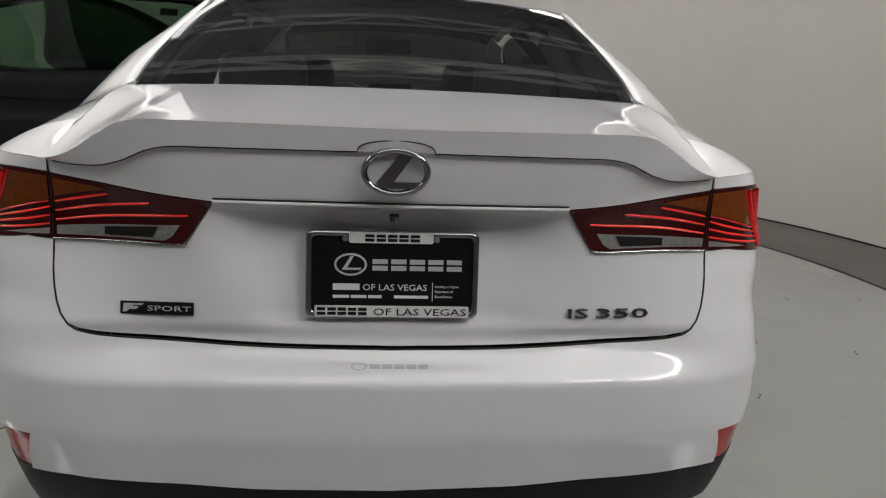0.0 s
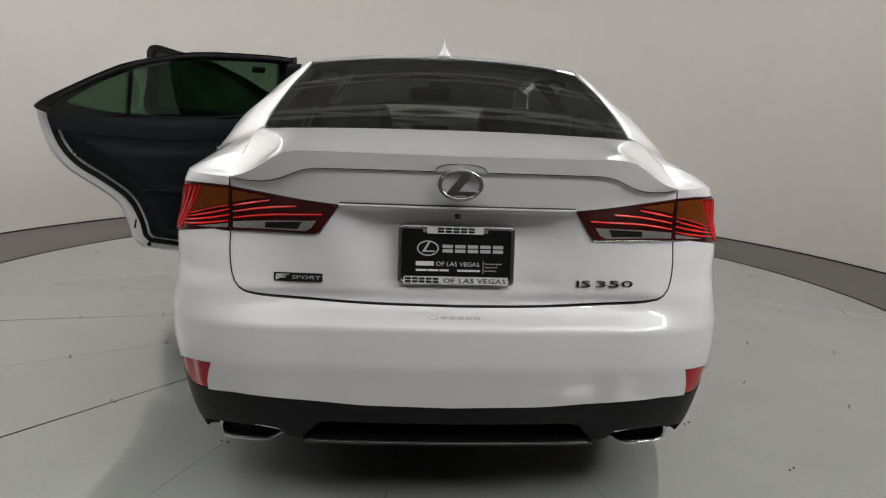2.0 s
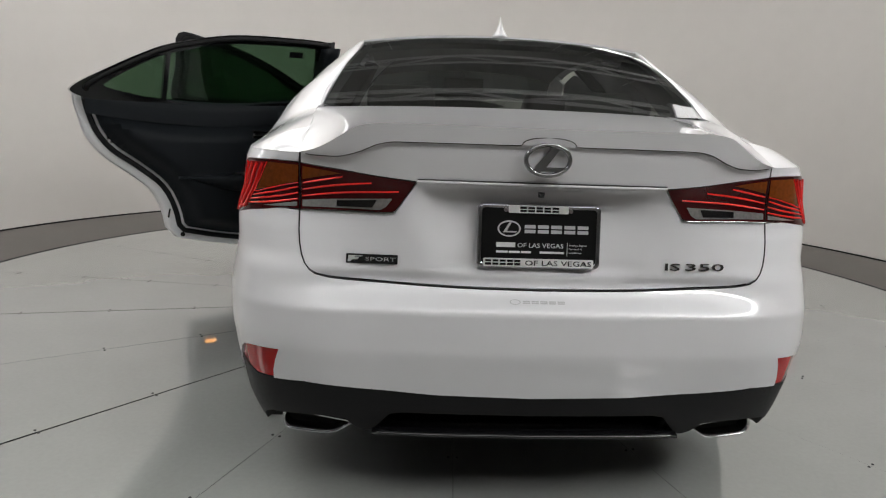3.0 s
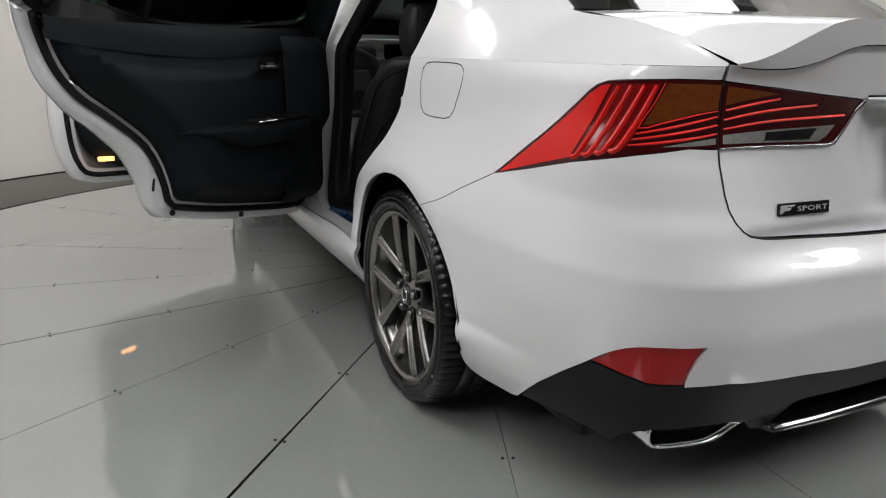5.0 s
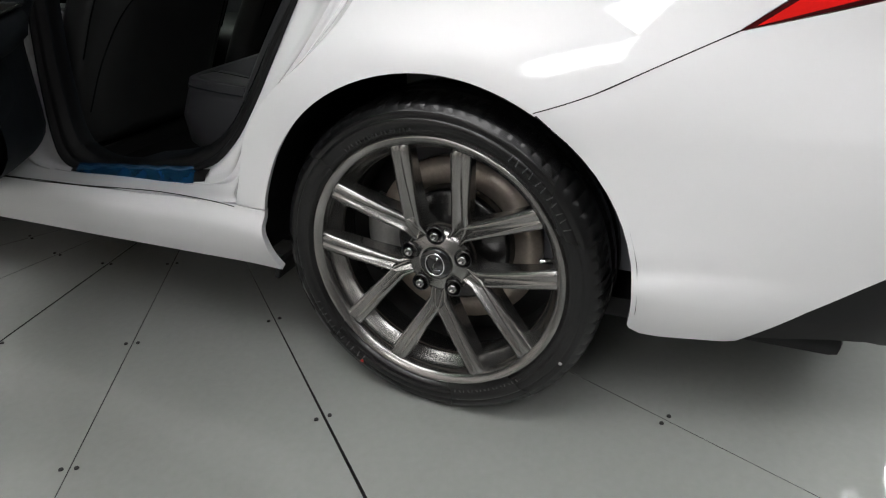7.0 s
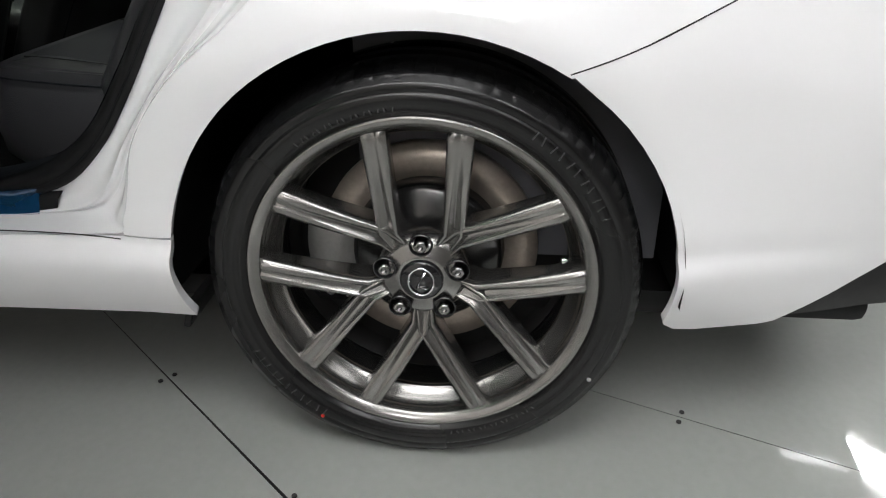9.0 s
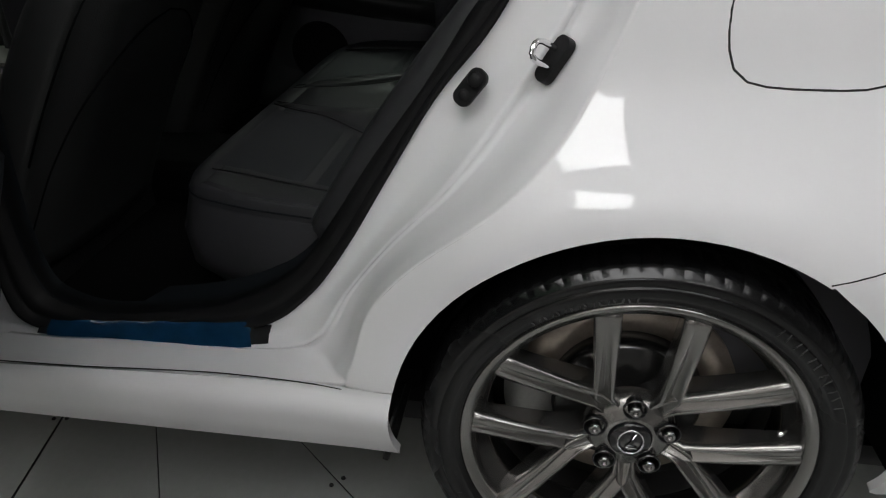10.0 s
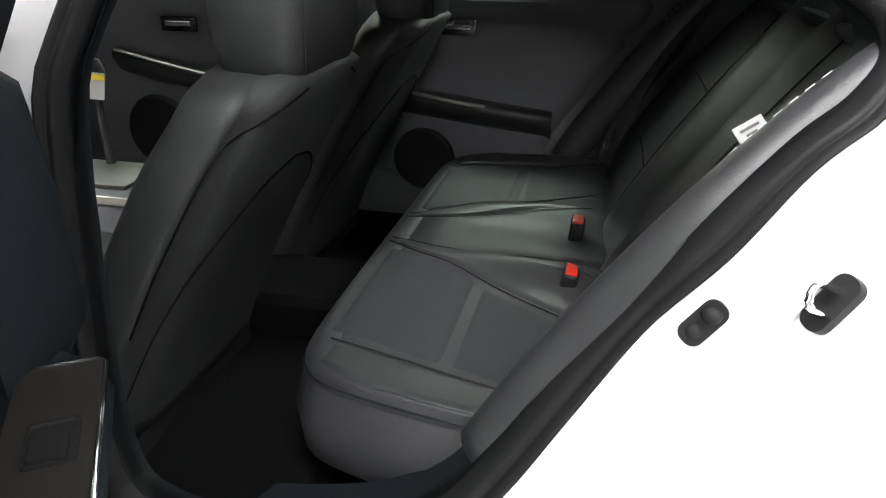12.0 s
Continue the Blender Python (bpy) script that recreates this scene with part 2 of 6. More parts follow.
def smooth_line(points, step=0.03, closed=False):
    """Points along a Catmull-Rom curve through the given ones."""
    pts = [np.array(p, float) for p in points]
    n = len(pts)
    out = []
    for i in range(n if closed else n - 1):
        p1, p2 = pts[i], pts[(i + 1) % n]
        p0 = pts[i - 1] if closed or i else 2 * p1 - p2
        p3 = pts[(i + 2) % n] if closed or i < n - 2 else 2 * p2 - p1
        k = max(2, int(np.linalg.norm(p2 - p1) / step))
        for t in np.arange(k) / k:
            out.append(0.5 * (2 * p1 + (p2 - p0) * t + (2 * p0 - 5 * p1 + 4 * p2 - p3) * t**2 + (3 * p1 - p0 - 3 * p2 + p3) * t**3))
    if not closed:
        out.append(pts[-1])
    return [tuple(p) for p in out]


def inset(poly, g):
    """The outline moved inwards by g."""
    p = np.array(poly, float)
    area = 0.5 * np.sum(p[:, 0] * np.roll(p[:, 1], -1) - np.roll(p[:, 0], -1) * p[:, 1])
    s = 1 if area > 0 else -1
    out = []
    for i in range(len(p)):
        a, b, c = p[i - 1], p[i], p[(i + 1) % len(p)]
        d1, d2 = (b - a) / (np.linalg.norm(b - a) + 1e-9), (c - b) / (np.linalg.norm(c - b) + 1e-9)
        n1, n2 = np.array([-d1[1], d1[0]]) * s, np.array([-d2[1], d2[0]]) * s
        m = n1 + n2
        k = max(np.dot(m, n1), 0.35)
        out.append(tuple(b + m * g / k))
    return out


def patch(poly, fn, step=(0.03, 0.03), hem=0.012, gap=0.0018, lift=0.0):
    """A panel: the outline poly, cut into cells, laid on the surface fn(u, v), with its rim turned in by hem."""
    if gap:
        poly = inset(poly, gap)
    bm = bmesh.new()
    bm.faces.new([bm.verts.new((u, v, 0)) for u, v in poly])
    p = np.array(poly)
    for axis, st in ((0, step[0]), (1, step[1])):
        lo, hi = p[:, axis].min(), p[:, axis].max()
        k = math.floor(lo / st) + 1
        while k * st < hi - 1e-5:
            co, no = [0, 0, 0], [0, 0, 0]
            co[axis], no[axis] = k * st, 1
            bmesh.ops.bisect_plane(bm, geom=bm.verts[:] + bm.edges[:] + bm.faces[:], dist=1e-5, plane_co=co, plane_no=no)
            k += 1
    bmesh.ops.triangulate(bm, faces=[f for f in bm.faces if len(f.verts) > 4])
    rim = [e for e in bm.edges if len(e.link_faces) == 1]
    where = {}
    for v in bm.verts:
        u, w = v.co.x, v.co.y
        q = Vector(fn(u, w))
        a, b = Vector(fn(u + 0.004, w)) - Vector(fn(u - 0.004, w)), Vector(fn(u, w + 0.004)) - Vector(fn(u, w - 0.004))
        n = a.cross(b).normalized()
        if n.dot(q - Vector((0, 1.2, 0.6))) < 0:
            n = -n
        where[v] = (q, n)
    for v, (q, n) in where.items():
        v.co = q + lift * n
    for f in list(bm.faces):
        f.normal_update()
        v = f.verts[0]
        if f.normal.dot(where[v][1]) < 0:
            f.normal_flip()
    if hem:
        low = {}
        for e in rim:
            for v in e.verts:
                if v not in low:
                    low[v] = bm.verts.new(v.co - hem * where[v][1])
        for e in rim:
            e.smooth = False
            a, b = e.verts
            f = bm.faces.new((a, b, low[b], low[a]))
            f.normal_update()
    return bm


def pchip(xs, ys):
    """A smooth curve through a table that does not overshoot."""
    x, y = np.array(xs, float), np.array(ys, float)
    h, d = np.diff(x), np.diff(y) / np.diff(x)
    m = np.zeros(len(x))
    for i in range(1, len(x) - 1):
        if d[i - 1] * d[i] > 0:
            m[i] = 2 / (1 / d[i - 1] + 1 / d[i])
    m[0], m[-1] = d[0], d[-1]

    lo, hi, n = float(x[0]), float(x[-1]), 800
    tab = []
    for v in np.linspace(lo, hi, n + 1):
        i = min(int(np.searchsorted(x, v, "right")) - 1, len(x) - 2)
        t = (v - x[i]) / h[i]
        tab.append(float(y[i] * (1 + 2 * t) * (1 - t) ** 2 + h[i] * m[i] * t * (1 - t) ** 2 + y[i + 1] * t * t * (3 - 2 * t) + h[i] * m[i + 1] * t * t * (t - 1)))
    k = n / (hi - lo)

    def at(v):
        p = (v - lo) * k
        if p <= 0:
            return tab[0]
        if p >= n:
            return tab[n]
        j = int(p)
        return tab[j] + (tab[j + 1] - tab[j]) * (p - j)

    return at


def ease(a, b, v):
    t = min(max((v - a) / (b - a), 0), 1)
    return t * t * (3 - 2 * t)


# ---- the place: turntable, ring, wall, ceiling ----
CX, CY, R_TABLE, R_WALL = -0.053, 1.29, 3.01, 3.88
SEAMS = 19


def turntable():
    t = thing("turntable", "grey painted steel turntable floor with radial seams", "turntable")
    t["kind"] = "structure"
    for k in range(SEAMS):
        a0, a1 = radians(-112.5 - 360 / SEAMS * (k + 1)), radians(-112.5 - 360 / SEAMS * k)
        bm = bmesh.new()
        n = 10
        wide = 0.0044 if k in (0, 10) else 0.0050 if k == 2 else 0.0001 if 11 < k < 16 else 0.0012 if k > 15 else 0.0019
        rows = []
        for r in (0.25, 0.9, 1.6, 2.3, R_TABLE - 0.012):
            g = (0.0010 + 0.0060 * max(0.0, r - 0.75) if k in (0, 10) else wide) / r
            rows.append([(CX + r * math.cos(a0 + g + (a1 - a0 - 0.0001 / r - g) * i / n), CY + r * math.sin(a0 + g + (a1 - a0 - 0.0001 / r - g) * i / n), 0) for i in range(n + 1)])
        loft(rows, bm=bm)
        rim = [e for e in bm.edges if len(e.link_faces) == 1]
        ret = bmesh.ops.extrude_edge_only(bm, edges=rim)
        for v in ret["geom"]:
            if isinstance(v, bmesh.types.BMVert):
                v.co.z = -0.02
        bmesh.ops.recalc_face_normals(bm, faces=bm.faces)
        sharpen(bm)
        plate_ob = part("floor_plate", bm, M_FLOOR, t)
        # plate sides are coloured dark for the shade down in the seams
        plate_ob.data.materials.append(M_GAP)
        for p in plate_ob.data.polygons:
            if abs(p.normal.z) < 0.5:
                p.material_index = 1
    bm = spin([(0, 0.001), (0, 0.249), (-0.02, 0.249)], 40, "z", at=(CX, CY, 0))
    part("hub_plate", sharpen(bm), M_FLOOR, t)
    bm = bmesh.new()
    bmesh.ops.create_cone(bm, cap_ends=True, segments=10, radius1=0.0048, radius2=0.0042, depth=0.003)
    me = bpy.data.meshes.new("floor_bolt")
    bm.to_mesh(me)
    bm.free()
    me.materials.append(M_GAP)
    for k in range(SEAMS):
        a = radians(-112.5 - 360 / SEAMS * k)
        for r in (0.60, 1.02, 1.44, 1.862, 2.284, 2.706):
            for side in (-1, 1):
                ob = new("floor_bolt", me)
                ob.parent = t
                ob.location = (CX + r * math.cos(a) - side * 0.014 * math.sin(a), CY + r * math.sin(a) + side * 0.014 * math.cos(a), 0.001)
    bm = spin([(-0.021, 0.001), (-0.021, R_TABLE + 0.05)], 64, "z", at=(CX, CY, 0))
    part("pit_bottom", bm, M_GAP, t)


def ring_and_wall():
    # flat dark strip stands for the shade in the gap round the turntable
    bm = spin([(0.0005, R_TABLE - 0.010), (0.0005, R_TABLE + 0.022)], 96, "z", at=(CX, CY, 0))
    tagged(finish("gap_strip", bm, M_GAP), "dark strip over the gap round the turntable", "floor joint", kind="structure")
    bm = spin([(-0.02, R_TABLE + 0.022), (0, R_TABLE + 0.022), (0, R_WALL + 0.3)], 96, "z", at=(CX, CY, 0))
    tagged(finish("floor_ring", sharpen(bm), M_RING), "grey-brown painted floor ring round the turntable", "floor", kind="structure")
    bm = bmesh.new()
    rows = []
    for r in (R_WALL + 0.3, 12.0):
        rows.append([(CX + r * math.cos(a), CY + r * math.sin(a), -0.004) for a in np.linspace(0, 2 * math.pi, 65)])
    loft(rows, bm=bm)
    tagged(finish("floor", bm, M_RING), "grey painted concrete floor outside the booth", "floor", kind="structure")
    # curved wall, open at the back where the film is made
    angles = np.linspace(radians(-28), radians(196), 100)
    rows = [[(CX + r * math.cos(a), CY + r * math.sin(a), z) for a in angles] for r, z in ((R_WALL, 0.012), (R_WALL, 1.0), (R_WALL, 2.4), (R_WALL, 4.2), (R_WALL + 0.12, 4.2), (R_WALL + 0.12, 0.0))]
    tagged(finish("wall_curved", sharpen(loft(rows)), M_WALL), "curved off-white studio wall behind the car", "wall", kind="structure")
    rows = [[(CX + r * math.cos(a), CY + r * math.sin(a), z) for a in angles] for r, z in ((R_WALL - 0.004, 0.001), (R_WALL - 0.004, 0.014), (R_WALL + 0.01, 0.014))]
    tagged(finish("trim", sharpen(loft(rows)), M_GAP), "thin dark gap under the curved wall", "trim", kind="structure")
    # hall
    for name, size, at in (("wall_north", (24, 0.2, 6.4), (0, 12.1, 3.2)), ("wall_south", (24, 0.2, 6.4), (0, -9.1, 3.2)), ("wall_east", (0.2, 21, 6.4), (10.1, 1.5, 3.2)), ("wall_west", (0.2, 21, 6.4), (-10.1, 1.5, 3.2))):
        tagged(finish(name, box(size, at, 0), M_HALL, smooth=False), "plain dark grey hall wall", "wall", kind="structure")
    bm = bmesh.new()
    n = 84
    xs = np.linspace(-10, 10, n)
    rows = [[(x, y, 6.3 + (0.05 if i % 2 else 0)) for i, x in enumerate(xs)] for y in (-9, 12)]
    loft(rows, bm=bm)
    tagged(finish("ceiling", bm, M_CEIL, smooth=False), "corrugated grey metal roof deck", "ceiling", kind="structure")


def truss(x0, y0, x1, y1, sag):
    """An arched lattice truss of white steel."""
    t = thing("roof_truss", "white painted steel lattice truss under the roof", "truss", "roof trusses")
    a, b = Vector((x0, y0, 4.75)), Vector((x1, y1, 4.75))
    n = 14
    low = [a.lerp(b, i / n) + Vector((0, 0, sag * math.sin(math.pi * i / n))) for i in range(n + 1)]
    top = [p + Vector((0, 0, 0.55)) for p in low]
    part("chord", tube(low, 0.075, 6), M_TRUSS, t)
    part("chord", tube(top, 0.06, 6), M_TRUSS, t)
    for p in (low[0], low[-1]):
        part("column", sharpen(box((0.14, 0.14, 5.3), (p.x, p.y, 2.65), 0.006)), M_TRUSS, t)
    for i in range(n):
        p, q = (low[i], top[i + 1]) if i % 2 else (top[i], low[i + 1])
        part("web_bar", tube([p, q], 0.04, 6), M_TRUSS, t)


def light_panel(x, y, z, sx, sy, material, turn=0.0):
    t = thing("ceiling_light", "unseen white rectangular light panel added over the booth", "light", "ceiling lights", pose(x, y, z, 0, 0, turn))
    part("frame", sharpen(box((sx + 0.06, sy + 0.06, 0.08), (0, 0, 0.05), 0.006)), M_TRUSS, t)
    for dx in (-sx * 0.4, sx * 0.4):
        part("hanger", tube([(dx, 0, 0.08), (dx, 0, 6.32 - z)], 0.008, 6), M_TRUSS, t)
    part("diffuser", box((sx, sy, 0.02), (0, 0, 0), 0), material, t, "glowing diffuser", smooth=False)
    # strip added on top only to brighten the roof deck and trusses
    part("uplight", box((sx * 0.8, 0.10, 0.02), (0, 0, 0.11), 0), M_UPLIGHT, t, "added glowing strip that brightens roof and trusses", smooth=False)


turntable()
ring_and_wall()
for yy in (-4.5, 2.0, 3.6, 7.0):
    truss(-6.4, yy, 6.4, yy, 0.95)
# overhead panels stand clear of the car's middle; unseen, added to light the booth
light_panel(-4.3, -2.4, 4.3, 1.8, 0.8, M_SIDELIGHT)
light_panel(4.3, -2.4, 4.3, 1.8, 0.8, M_LIGHT)
light_panel(-2.9, 0.2, 4.3, 1.4, 2.6, M_LARGE)
light_panel(2.9, 0.2, 4.3, 1.4, 2.6, M_LARGEDIM)
light_panel(-2.7, 3.3, 4.3, 1.6, 2.4, M_LARGEDIM)
light_panel(3.05, 3.2, 4.3, 1.2, 2.2, M_LARGEDIM)
light_panel(-1.6, 5.3, 4.3, 1.6, 0.8, M_DIM)
light_panel(2.1, 5.3, 4.3, 0.7, 1.8, M_DIM)


def softbox(x, y, z, sx, sz, tx, ty, tz, material, hung):
    """A studio softbox, on a floor stand or hung from the roof, turned to a point."""
    m = look((x, y, z), (tx, ty, tz))
    t = thing("softbox", "unseen white softbox hung from the roof" if hung else "white studio softbox on a black floor stand", "studio light", "softboxes")
    for name, bm, mat in (("diffuser", box((sx, sz, 0.02), (0, 0, 0), 0), material), ("hood", sharpen(box((sx + 0.06, sz + 0.06, 0.20), (0, 0, 0.115), 0.02)), M_BLACK)):
        bmesh.ops.transform(bm, matrix=m, verts=bm.verts)
        part(name, bm, mat, t, smooth=False)
    back = m @ Vector((0, 0, 0.16))
    if hung:
        part("pole", tube([back, (back.x, back.y, 6.33)], 0.02, 8), M_BLACK, t)
        return
    part("pole", tube([back, (back.x, back.y, 0.05)], 0.02, 8), M_BLACK, t)
    for k in range(3):
        a = radians(90 + 120 * k)
        part("foot", tube([(back.x, back.y, 0.35), (back.x + 0.45 * math.cos(a), back.y + 0.45 * math.sin(a), 0.008)], 0.012, 8), M_BLACK, t)


softbox(-4.8, 0.0, 2.5, 0.85, 0.95, -0.8, 0.2, 0.8, M_SOFT, False)
# wide unseen softbox added behind the car to brighten tail and deck
softbox(0.6, -4.6, 5.4, 6.4, 1.8, 0.0, -1.0, 0.7, M_ADDEDFILL, True)
softbox(3.5, -4.0, 4.25, 3.0, 0.26, 0.3, -0.9, 0.6, M_REARLIGHT, True)


# ---- the car's skin: an outline in plan, drawn in by a profile in height ----
OUTLINE = [(0, -0.985), (0.30, -0.978), (0.52, -0.955), (0.655, -0.922), (0.755, -0.857), (0.82, -0.755), (0.856, -0.62), (0.880, -0.45), (0.897, -0.25),
           (0.904, 0.0), (0.904, 0.4), (0.902, 1.3), (0.902, 2.4), (0.895, 2.9), (0.86, 3.3), (0.72, 3.58), (0.4, 3.68), (0, 3.70)]
_line = np.array(smooth_line(OUTLINE, 0.01))
_s = np.r_[0, np.cumsum(np.linalg.norm(np.diff(_line, axis=0), axis=1))]
_tan = np.gradient(_line, _s, axis=0)
_tan /= np.linalg.norm(_tan, axis=1)[:, None]
for _ in range(3):
    _tan[1:-1] = (_tan[:-2] + 2 * _tan[1:-1] + _tan[2:]) / 4
S_END = _s[-1]
rear_in = pchip([0.20, 0.30, 0.38, 0.45, 0.52, 0.612, 0.620, 0.628, 0.672, 0.70, 0.75, 0.82, 0.90, 0.96, 1.02, 1.09],
                [0.10, 0.055, 0.03, 0.014, 0.0, 0.0, 0.0025, 0.009, 0.047, 0.058, 0.062, 0.064, 0.062, 0.050, 0.036, 0.030])
corner_in = pchip([0.20, 0.30, 0.38, 0.45, 0.55, 0.61, 0.64, 0.70, 0.757, 0.80, 0.84, 0.90, 0.97, 1.0, 1.09],
                  [0.09, 0.046, 0.028, 0.015, 0.003, 0.003, 0.008, 0.019, 0.027, 0.027, 0.031, 0.045, 0.052, 0.064, 0.13])
side_in = pchip([0.18, 0.24, 0.30, 0.345, 0.36, 0.382, 0.41, 0.46, 0.56, 0.64, 0.70, 0.78, 0.865, 0.94, 1.0, 1.05],
                [0.075, 0.036, 0.010, 0.001, 0.004, 0.014, 0.012, 0.014, 0.008, 0.0, 0.006, 0.034, 0.060, 0.066, 0.078, 0.12])


fold_in = pchip([0.20, 0.30, 0.41, 0.50, 0.60, 0.69, 0.75, 0.80, 0.85, 0.97, 1.0, 1.09], [0.0, -0.010, -0.020, -0.022, -0.018, -0.016, 0.0, 0.014, 0.026, 0.026, 0.018, 0.0])
_N = 3000
_tab = [np.interp(np.linspace(0, S_END, _N + 1), _s, c).tolist() for c in (_line[:, 0], _line[:, 1], _tan[:, 1], -_tan[:, 0])]


def plan(s):
    p = min(abs(s) / S_END * _N, _N - 1e-6)
    j = int(p)
    f = p - j
    return [c[j] + (c[j + 1] - c[j]) * f for c in _tab]


def skin(s, z):
    """A point of the body's side at the way s round the plan (0: tail's middle, negative: left) and the height z."""
    h, y, nh, ny = plan(s)
    a = abs(s)
    w1, w2 = ease(0.42, 0.80, a), ease(0.95, 1.45, a)
    off = (rear_in(z) * (1 - w1) + corner_in(z) * w1) * (1 - w2) + side_in(z) * w2
    off += fold_in(z) * ease(0.36, 0.60, a) * ease(0.90, 0.70, a)
    if z < 0.95 and a < 0.45:
        # hollow in the boot lid for the number plate
        off += 0.030 * ease(0.36, 0.24, a) * ease(0.74, 0.90, z) * ease(0.945, 0.925, z)
        off += 0.018 * ease(0.30, 0.19, a) * ease(0.69, 0.74, z) * ease(0.945, 0.925, z)
    if w2 > 0:
        # flare round the rear wheel
        d = math.hypot(y - 0.01, z - 0.32)
        off -= 0.010 * w2 * math.exp(-(((d - 0.385) / 0.05) ** 2)) * ease(0.22, 0.4, z)
    return ((-1 if s < 0 else 1) * (h - nh * off), y - ny * off, z)


_rows = {}


def _row(kind, z):
    """Ways round the plan and the places reached there at the height z."""
    key = (kind, round(z, 3))
    if key not in _rows:
        k = np.linspace(0, 1.35, 220) if kind == 0 else np.linspace(0.9, S_END * 0.80, 260)
        _rows[key] = (np.maximum.accumulate([skin(a, key[1])[kind] for a in k]), k)
    return _rows[key]


def sx(x, z):
    """The way round the plan at which the skin's tail reaches x at the height z."""
    return math.copysign(float(np.interp(abs(x), *_row(0, z))), x)


def sy(y, z, side=-1):
    """The same for a y along one flank."""
    return side * float(np.interp(y, *_row(1, z)))


def flank_poly(pts, side=-1):
    return [(sy(y, z, side), z) for y, z in pts]


ZB = 1.0
top_zc = pchip([-0.92, -0.8, -0.6, -0.41, -0.39, -0.30, -0.2, -0.1, 0.07, 0.4, 0.8, 1.3, 1.75, 2.3, 2.75, 3.2, 3.66], [1.085, 1.09, 1.105, 1.127, 1.1335, 1.195, 1.257, 1.312, 1.388, 1.412, 1.421, 1.412, 1.36, 1.17, 1.02, 0.99, 0.80])
top_xr = pchip([-0.92, -0.6, -0.40, -0.2, 0.07, 0.4, 0.8, 1.3, 1.75, 2.3, 2.75, 3.2, 3.66], [0.60, 0.615, 0.628, 0.585, 0.525, 0.53, 0.545, 0.555, 0.56, 0.62, 0.70, 0.70, 0.5])
top_zr = pchip([-0.92, -0.6, -0.41, -0.39, -0.30, -0.2, -0.1, 0.07, 0.4, 0.8, 1.3, 1.75, 2.3, 2.75, 3.2, 3.66], [1.0, 1.085, 1.1105, 1.1165, 1.173, 1.230, 1.281, 1.352, 1.372, 1.382, 1.37, 1.31, 1.13, 1.005, 0.965, 0.78])


_by = np.linspace(-0.95, 3.3, 120)
belt_x = pchip(_by, [abs(skin(sy(y, ZB), ZB)[0]) for y in _by])


def top(y, v):
    """A point of deck, roof and bonnet: v 0 in the middle, 0.6 at the roof's rail, 1 at the belt; negative to the left."""
    t = abs(v)
    zc, xr, zr = top_zc(y), top_xr(y), top_zr(y)
    if t <= 0.6:
        k = t / 0.6
        x, z = xr * k, zc - (zc - zr) * k**2.4
    else:
        k = (t - 0.6) / 0.4
        xb = belt_x(y)
        zb = min(ZB, zr - 0.004)
        x, z = xr + (xb - xr) * k, zr + (zb - zr) * k
        bulge = 0.035 * math.sin(math.pi * min(k, 1)) * min(1, (zr - zb) / 0.25) ** 1.7
        x, z = x + bulge, z + 0.5 * bulge
    return (math.copysign(x, v) if v else 0.0, y, z)


def tv(y, z):
    """v at which the top's flank stands at the height z."""
    ks = np.linspace(0.6, 1.0, 60)
    zs = np.array([top(y, k)[2] for k in ks])[::-1]
    return float(np.interp(z, zs, ks[::-1]))


car = thing("car", "white four-door sedan with two doors standing open", "car")

ARCH_Y, ARCH_Z, ARCH_R = 0.010, 0.322, 0.362


def arch(a0, a1, n=18, r=ARCH_R):
    return [(ARCH_Y + r * math.cos(radians(a)), ARCH_Z + r * math.sin(radians(a))) for a in np.linspace(a0, a1, n)]


# rear bumper
SEAM = [(-0.18, 0.635), (-0.27, 0.668), (-0.35, 0.708), (-0.455, 0.759)]
# edges of the tail lamp on the quarter, as ways round the plan and heights
LAMP_TIP = (sy(-0.455, 0.759, 1), 0.759)
LAMP_TOP = [LAMP_TIP, (1.062, 0.861), (0.995, 0.916), (0.951, 0.953), (0.932, 0.964), (0.910, 0.971), (0.845, 0.975), (0.76, 0.977)]
LAMP_LOW = [LAMP_TIP, (1.09, 0.786), (0.965, 0.817), (0.825, 0.842), (0.715, 0.855)]
BUMPER_LOW = [(1.150, 0.231), (1.128, 0.236), (1.031, 0.319), (0.960, 0.373), (0.888, 0.424)]
LID_SIDE = smooth_line([(0.617, 0.853), (0.616, 0.80), (0.608, 0.745), (0.585, 0.708), (0.54, 0.692), (0.42, 0.682), (0.2, 0.674), (0, 0.672)], 0.02)


def half_bumper():
    pts = [(sx(x, z), z) for x, z in LID_SIDE[::-1]]
    pts += LAMP_LOW[::-1] + [(sy(y, z, 1), z) for y, z in SEAM[::-1][1:]]
    low_arch = [(ARCH_Y + ARCH_R * math.cos(a), ARCH_Z + ARCH_R * math.sin(a)) for a in np.linspace(radians(122), radians(190), 14)]
    pts += [(sy(y, z, 1), z) for y, z in low_arch[1:]]
    pts += [(sy(-0.350, 0.250, 1), 0.250), (sy(-0.368, 0.236, 1), 0.236), (sy(-0.40, 0.231, 1), 0.231)] + BUMPER_LOW
    pts += REFL_TOP + REFL_IN + [(sx(0.60, 0.415), 0.415), (sx(0.45, 0.40), 0.40), (sx(0.25, 0.386), 0.386), (0, 0.381)]
    return pts


REFL_TOP = smooth_line([(0.886, 0.4255), (0.840, 0.459), (0.795, 0.483), (0.745, 0.494), (0.662, 0.500)], 0.015)
REFL_IN = [(0.676, 0.468), (0.686, 0.438), (0.689, 0.410)]


